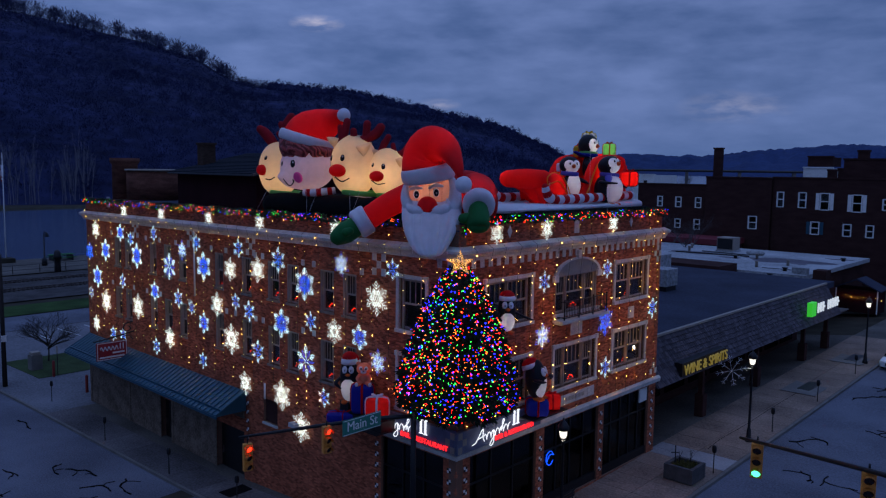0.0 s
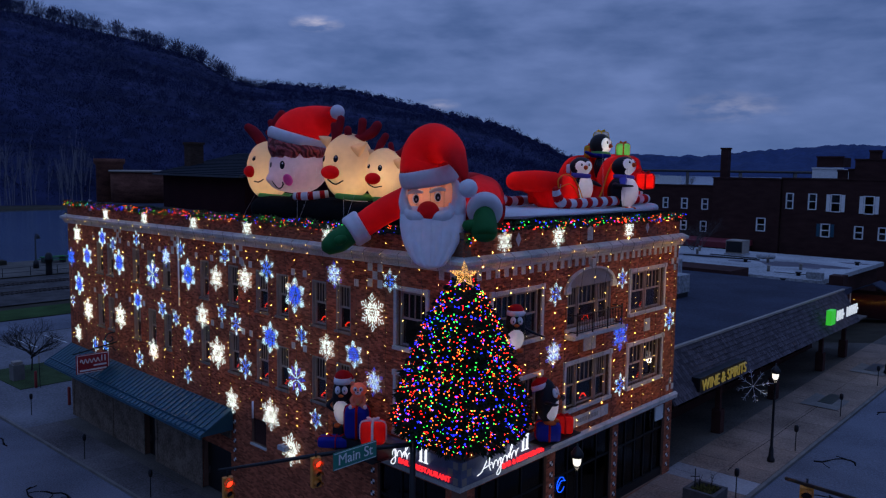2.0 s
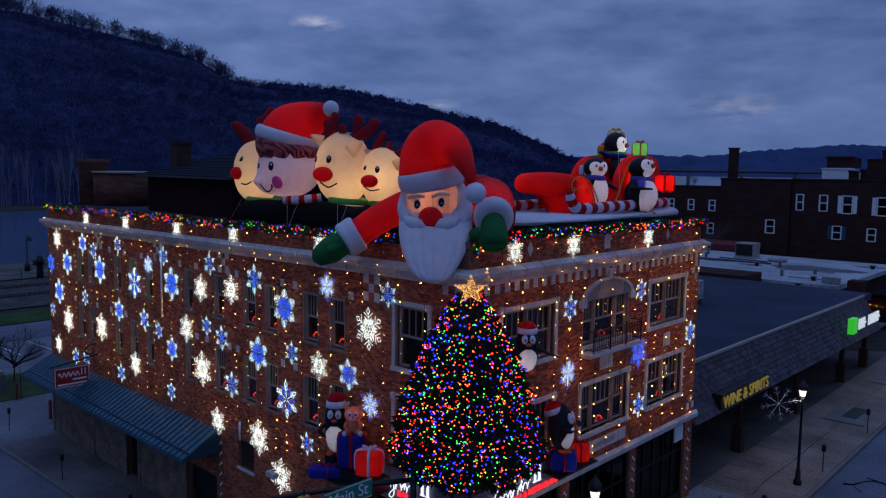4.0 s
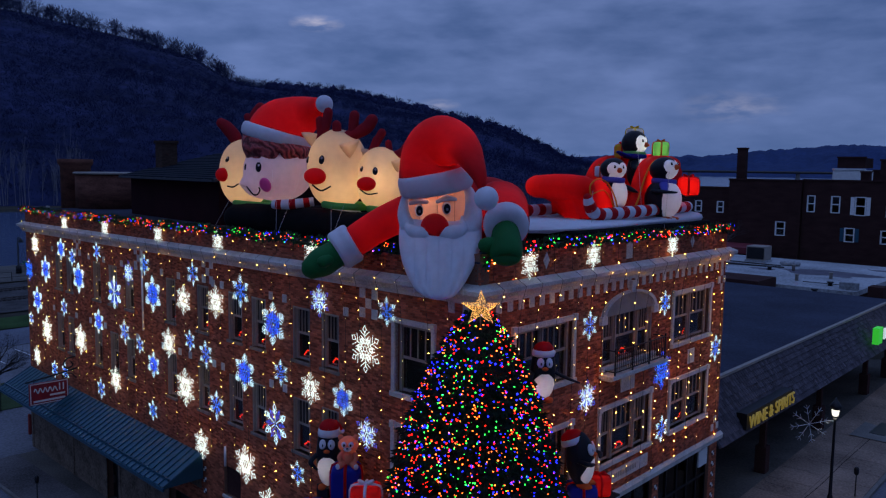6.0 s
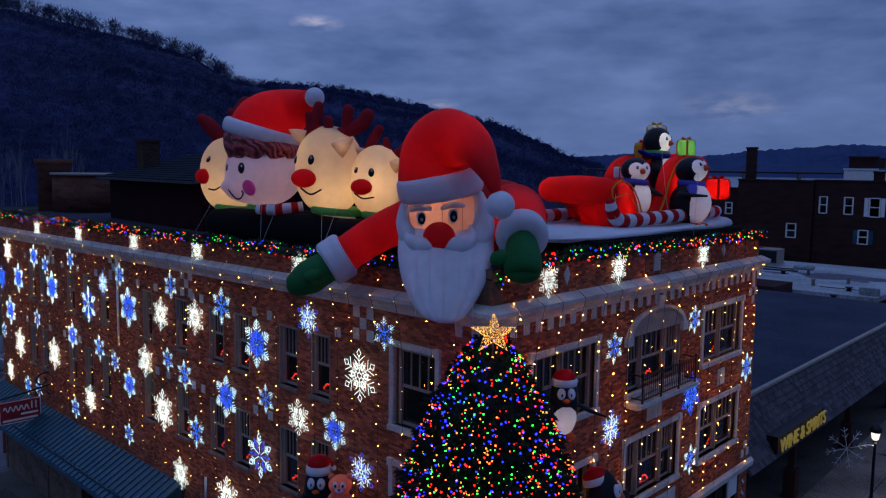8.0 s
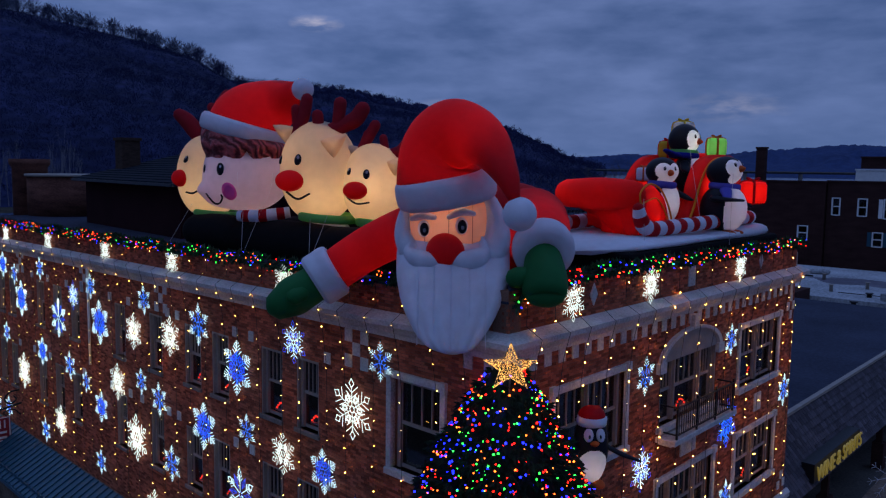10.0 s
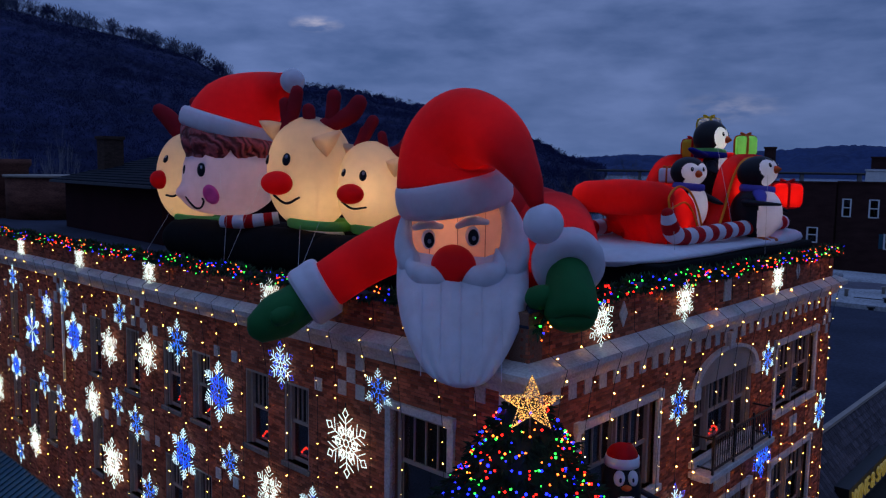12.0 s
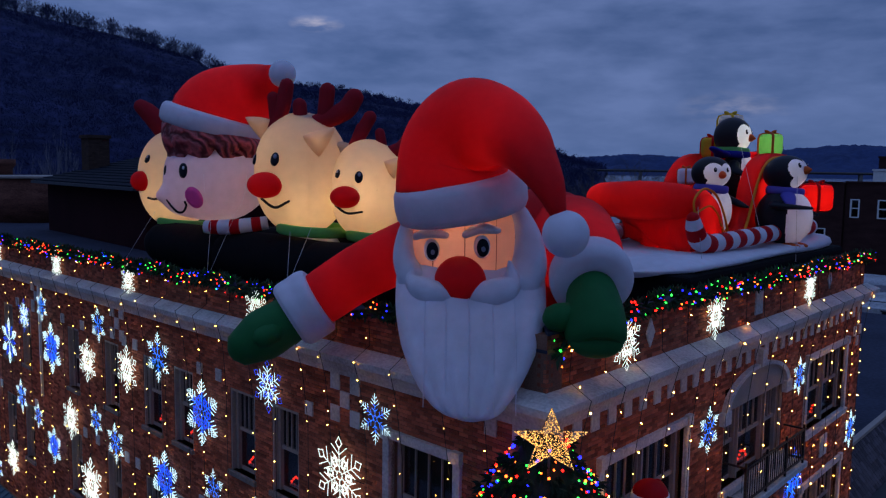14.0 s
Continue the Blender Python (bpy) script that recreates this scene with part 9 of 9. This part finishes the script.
part("roof", bm, M_DARK, ridge_house)

# small fittings on the side wall and the pavement
bm = bmesh.new()
box(bm, 13.02, 14.28, -0.22, -0.14, 2.72, 3.98, WL)
tagged(part("blocked_window", bm, M_DARKBRICK), "bricked-up dark window recess", "window", kind="structure")
bm = bmesh.new()
box(bm, 12.95, 14.35, -0.10, 0.07, 2.58, 2.7, WL, 0, 0.01)
tagged(part("sill", bm, M_STONE), "worn stone sill under a bricked-up window", "trim", kind="structure")
flood = thing("floodlight", "grey wall floodlight on a short arm", "floodlight")
bm = bmesh.new()
box(bm, 10.4, 11.0, 0.45, 0.72, 3.35, 3.58, WL, 0, 0.03)
part("housing", bm, M_WHITEROOF, flood)
bm = bmesh.new()
rod(bm, (10.7, 0.0, 3.2), (10.7, 0.5, 3.42), 0.025, 6, WL)
part("arm", bm, M_DARK, flood)
for u_, z0_, z1_ in ((21.43, 8.7, 12.6), (14.07, 4.0, 4.85)):
    bm = bmesh.new()
    rod(bm, (u_, 0.07, z0_), (u_, 0.07, z1_), 0.05, 8, WL)
    tagged(part("downpipe", bm, M_WHITE), "white painted pipe on the brick wall", "pipe", "pipes on the side wall")
bm = bmesh.new()
z_ = level(-35.6, 23.3)
box(bm, -36.4, -34.9, 22.5, 24.0, z_ + 0.0, z_ + 0.035, None, 0, 0.01)
tagged(part("door_mat", bm, M_BLACK), "worn black rubber mat lying on the pavement", "mat")

# a crack across the pavement and worn bay lines on the lot
crack = [(-18.63, 43.7), (-18.78, 45.9), (-18.68, 49.4), (-18.72, 53.9), (-18.64, 61.5)]
bm = bmesh.new()
tube(bm, [(x, y, level(x, y) + 0.004, 0.022) for x, y in crack], 0, 5, 4, None, False)
tagged(part("pavement_crack", bm, M_BLACK), "long dark crack across the pavement slabs", "crack", kind="structure")
for x0_, y0_, x1_, y1_ in ((-88.2, 35.0, -82.7, 35.1), (-88.2, 37.9, -82.7, 38.0), (-88.2, 32.1, -82.7, 32.2)):
    bm = bmesh.new()
    tube(bm, [(x0_, y0_, level(x0_, y0_) - 0.02, 0.06), (x1_, y1_, level(x1_, y1_) - 0.02, 0.06)], 0, 5, 2, None, False, 0.3)
    tagged(part("bay_line", bm, M_WHITE), "worn white parking bay line", "road marking", "bay lines on the lot", "structure")

# road wear: sealed cracks and patches, tree grates
cracks = random.Random(17)


def crack_line(x, y, a, steps, r, drop):
    """A jagged run of tar on the road; it forks now and then."""
    pts = []
    for j in range(steps):
        pts.append((x, y, level(x, y) - drop, r * cracks.uniform(0.5, 1.1)))
        a += cracks.uniform(-0.9, 0.9)
        x += cracks.uniform(0.25, 0.6) * math.cos(a)
        y += cracks.uniform(0.2, 0.5) * math.sin(a)
    return pts


for k in range(38):
    x, y = (cracks.uniform(-66, -28), cracks.uniform(8, 21)) if k < 30 else (cracks.uniform(-15.5, -8), cracks.uniform(40, 70))
    bm = bmesh.new()
    main = crack_line(x, y, cracks.uniform(-0.6, 0.6) + (math.pi if k % 2 else 0), cracks.randrange(5, 10), 0.06, 0.135)
    tube(bm, main, 0, 5, 1, None, False, 1.0, curve=False)
    for m_ in (main[2], main[-2]):
        tube(bm, crack_line(m_[0], m_[1], cracks.uniform(0, 6.28), 3, 0.04, 0.135), 0, 5, 1, None, False, 1.0, curve=False)
    tagged(part("tar_seam", bm, M_BLACK), "black tar-sealed crack in the asphalt", "road crack", kind="structure")
for x, y in ((-18.6, 61.2), (-18.6, 72.6)):
    bm = bmesh.new()
    box(bm, x - 1.2, x + 1.2, y - 2.6, y + 2.6, level(x, y) + 0.004, level(x, y) + 0.02)
    tagged(part("paving_panel", bm, M_KERB), "pale paving panel round a tree grate", "paving", kind="structure")
    bm = bmesh.new()
    box(bm, x - 0.4, x + 0.5, y - 1.4, y + 1.4, level(x, y) + 0.022, level(x, y) + 0.04)
    tagged(part("tree_grate", bm, M_DARK), "dark steel tree grate", "grate", kind="structure")
bm = bmesh.new()
for k in range(18):
    y = 27 + k * 3.0
    box(bm, -20.9, -16.65, y, y + 0.02, level(-19, y) + 0.002, level(-19, y) + 0.006)
for k in range(14):
    x = -22 - k * 2.6
    box(bm, x, x + 0.02, 21.8, 24.0, level(x, 23) - 0.002, level(x, 23) + 0.005)
tagged(part("pavement_joints", bm, M_DARK), "scored joints of the concrete pavement", "joints", kind="stuff")


def car(x, y, z):
    c = thing("parked_car", "white sedan parked at the kerb", "car", at=(x, y, z))
    M_CAR = mat("white_car_paint", (0.62, 0.64, 0.66), 0.25, var=0.04, bump=0, coat=0.6)
    bm = bmesh.new()
    rows = []
    for yy, zz, w in ((-2.3, 0.62, 0.74), (-2.2, 0.78, 0.86), (-1.2, 0.92, 0.9), (0.0, 0.95, 0.91), (1.4, 0.95, 0.9), (2.2, 0.9, 0.84), (2.32, 0.6, 0.76)):
        rows.append([bm.verts.new(p) for p in ((-w, yy, 0.28), (-w, yy, zz - 0.1), (-w * 0.86, yy, zz), (w * 0.86, yy, zz), (w, yy, zz - 0.1), (w, yy, 0.28))])
    skin(bm, rows, 0, True)
    part("body", bm, M_CAR, c)
    bm = bmesh.new()
    rows = []
    for yy, zz, w in ((-1.25, 0.92, 0.78), (-0.5, 1.38, 0.64), (0.7, 1.42, 0.64), (1.65, 0.95, 0.74)):
        rows.append([bm.verts.new(p) for p in ((-0.8, yy, 0.9), (-w, yy, zz), (w, yy, zz), (0.8, yy, 0.9))])
    skin(bm, rows, 0, True)
    part("cabin", bm, M_DARKGLASS, c, "dark glass cabin")
    bm = bmesh.new()
    box(bm, -0.62, 0.62, -0.5, 0.7, 1.4, 1.45, None, 0, 0.02)
    part("roof", bm, M_CAR, c)
    for wx in (-0.8, 0.8):
        for wy in (-1.45, 1.4):
            bm = bmesh.new()
            tube(bm, [(wx - 0.1, wy, 0.32, 0.32), (wx + 0.1, wy, 0.32, 0.32)], 0, 20, 1, None, False, curve=False)
            w = part("wheel", bm, M_BLACK, c)
            bm = bmesh.new()
            s = math.copysign(0.105, wx)
            disc(bm, (wx + s, wy, 0.32), (math.copysign(1, wx), 0, 0), 0.2, 0.2, 0, None, 16, 0.01, 0.01)
            part("rim", bm, M_RAIL, w)
    for wx in (-0.62, 0.62):
        bm = bmesh.new()
        ball(bm, (wx, -2.24, 0.68), (0.2, 0.08, 0.08), 0, 12, 8)
        part("headlight", bm, M_WHITE, c)
    bm = bmesh.new()
    box(bm, -0.4, 0.4, -2.36, -2.28, 0.4, 0.62)
    part("grille", bm, M_DARK, c)


car(-15.3, 72.6, level(-16, 72) - 0.14)
hut = thing("market_hut", "small dark red wooden hut with pale trim", "hut", at=(-25.0, 98.4, 0.9))
bm = bmesh.new()
box(bm, -2.2, 2.2, -1.5, 1.5, 0, 2.6)
part("wall", bm, M_CLAD, hut)
bm = bmesh.new()
v = [[bm.verts.new((x, y, z)) for x, z in ((-2.5, 2.5), (0, 3.7), (2.5, 2.5), (2.5, 2.62), (0, 3.85), (-2.5, 2.62))] for y in (-1.8, 1.8)]
for j in range(6):
    bm.faces.new((v[0][j], v[1][j], v[1][(j + 1) % 6], v[0][(j + 1) % 6]))
bm.faces.new(v[0])
bm.faces.new(v[1])
part("roof", bm, M_ROOF, hut)
for p in (-2.2, 2.1):
    bm = bmesh.new()
    box(bm, p, p + 0.1, -1.6, -1.5, 0, 2.6)
    part("corner_board", bm, M_WHITE, hut)
bm = bmesh.new()
for k in range(14):
    ball(bm, (-4.2 + 0.62 * k, -1.75, 2.0 - 0.3 * abs(math.sin(k * 0.7))), 0.018, 0, 8, 6)
hl = tagged(part("hut_light_string", bm, G_WARM), "short swag of warm bulbs by the hut", "string lights")
hl.parent = None
hl.location = (-25.0, 98.4, 0.9)


# ---- paving slabs, bricks and shingles, last ----
def paving(x0, x1, y0, y1, nx, ny, parent):
    for i in range(nx):
        for j in range(ny):
            a, b = x0 + (x1 - x0) * i / nx + 0.012, x0 + (x1 - x0) * (i + 1) / nx - 0.012
            c, d = y0 + (y1 - y0) * j / ny + 0.012, y0 + (y1 - y0) * (j + 1) / ny - 0.012
            top = [(x, y, level(x, y) + 0.012) for x, y in ((a, c), (b, c), (b, d), (a, d))]
            v = [(x, y, z - 0.03) for x, y, z in top] + top
            quick("paving_slab", v, [(4, 5, 6, 7), (0, 1, 5, 4), (1, 2, 6, 5), (2, 3, 7, 6), (3, 0, 4, 7)], M_PALESLAB if 41.3 < (c + d) / 2 < 43.0 and x0 > -22 else (M_SIDESLAB if x0 < -22 else M_SLAB), parent)


paves = [o for o in scene.objects if o.name.startswith("pavement")]
side_pave = next(o for o in paves if "side street" in o["label"])
main_pave = next(o for o in paves if "main street" in o["label"])
paving(-57.2, -21.2, 21.76, 24.1, 13, 1, side_pave)
paving(-21.2, -16.62, 21.76, 81.9, 2, 31, main_pave)
for W, length, holes, parent, top in ((WR, LEN_R, open_r, wall_east, ZTOP), (WL, LEN_L, open_l, wall_south, ZTOP_L)):
    pieces = bricks(W, length, Z0, top, holes, parent, (0.0, 2.9, 13.30, 14.10))
    v = []
    for o, i in ((-0.012, 0), (0.002, 0.003)):
        v += [W(i, o, i) - W(0, 0, 0), W(BRICK_L - 0.008 - i, o, i) - W(0, 0, 0), W(BRICK_L - 0.008 - i, o, BRICK_H - 0.009 - i) - W(0, 0, 0), W(i, o, BRICK_H - 0.009 - i) - W(0, 0, 0)]
    me = bpy.data.meshes.new("brick")
    me.from_pydata(v, [], [(4, 5, 6, 7), (0, 1, 5, 4), (1, 2, 6, 5), (2, 3, 7, 6), (3, 0, 4, 7)])
    me.materials.append(M_BRICK_PIECE)
    for k, (a, z) in enumerate(pieces[:150]):
        ob = new("brick", me)
        ob.parent, ob.location = parent, W(a, 0.002 * (k % 3), z)
shingles(mansard, 41.7, 76.3, 50)
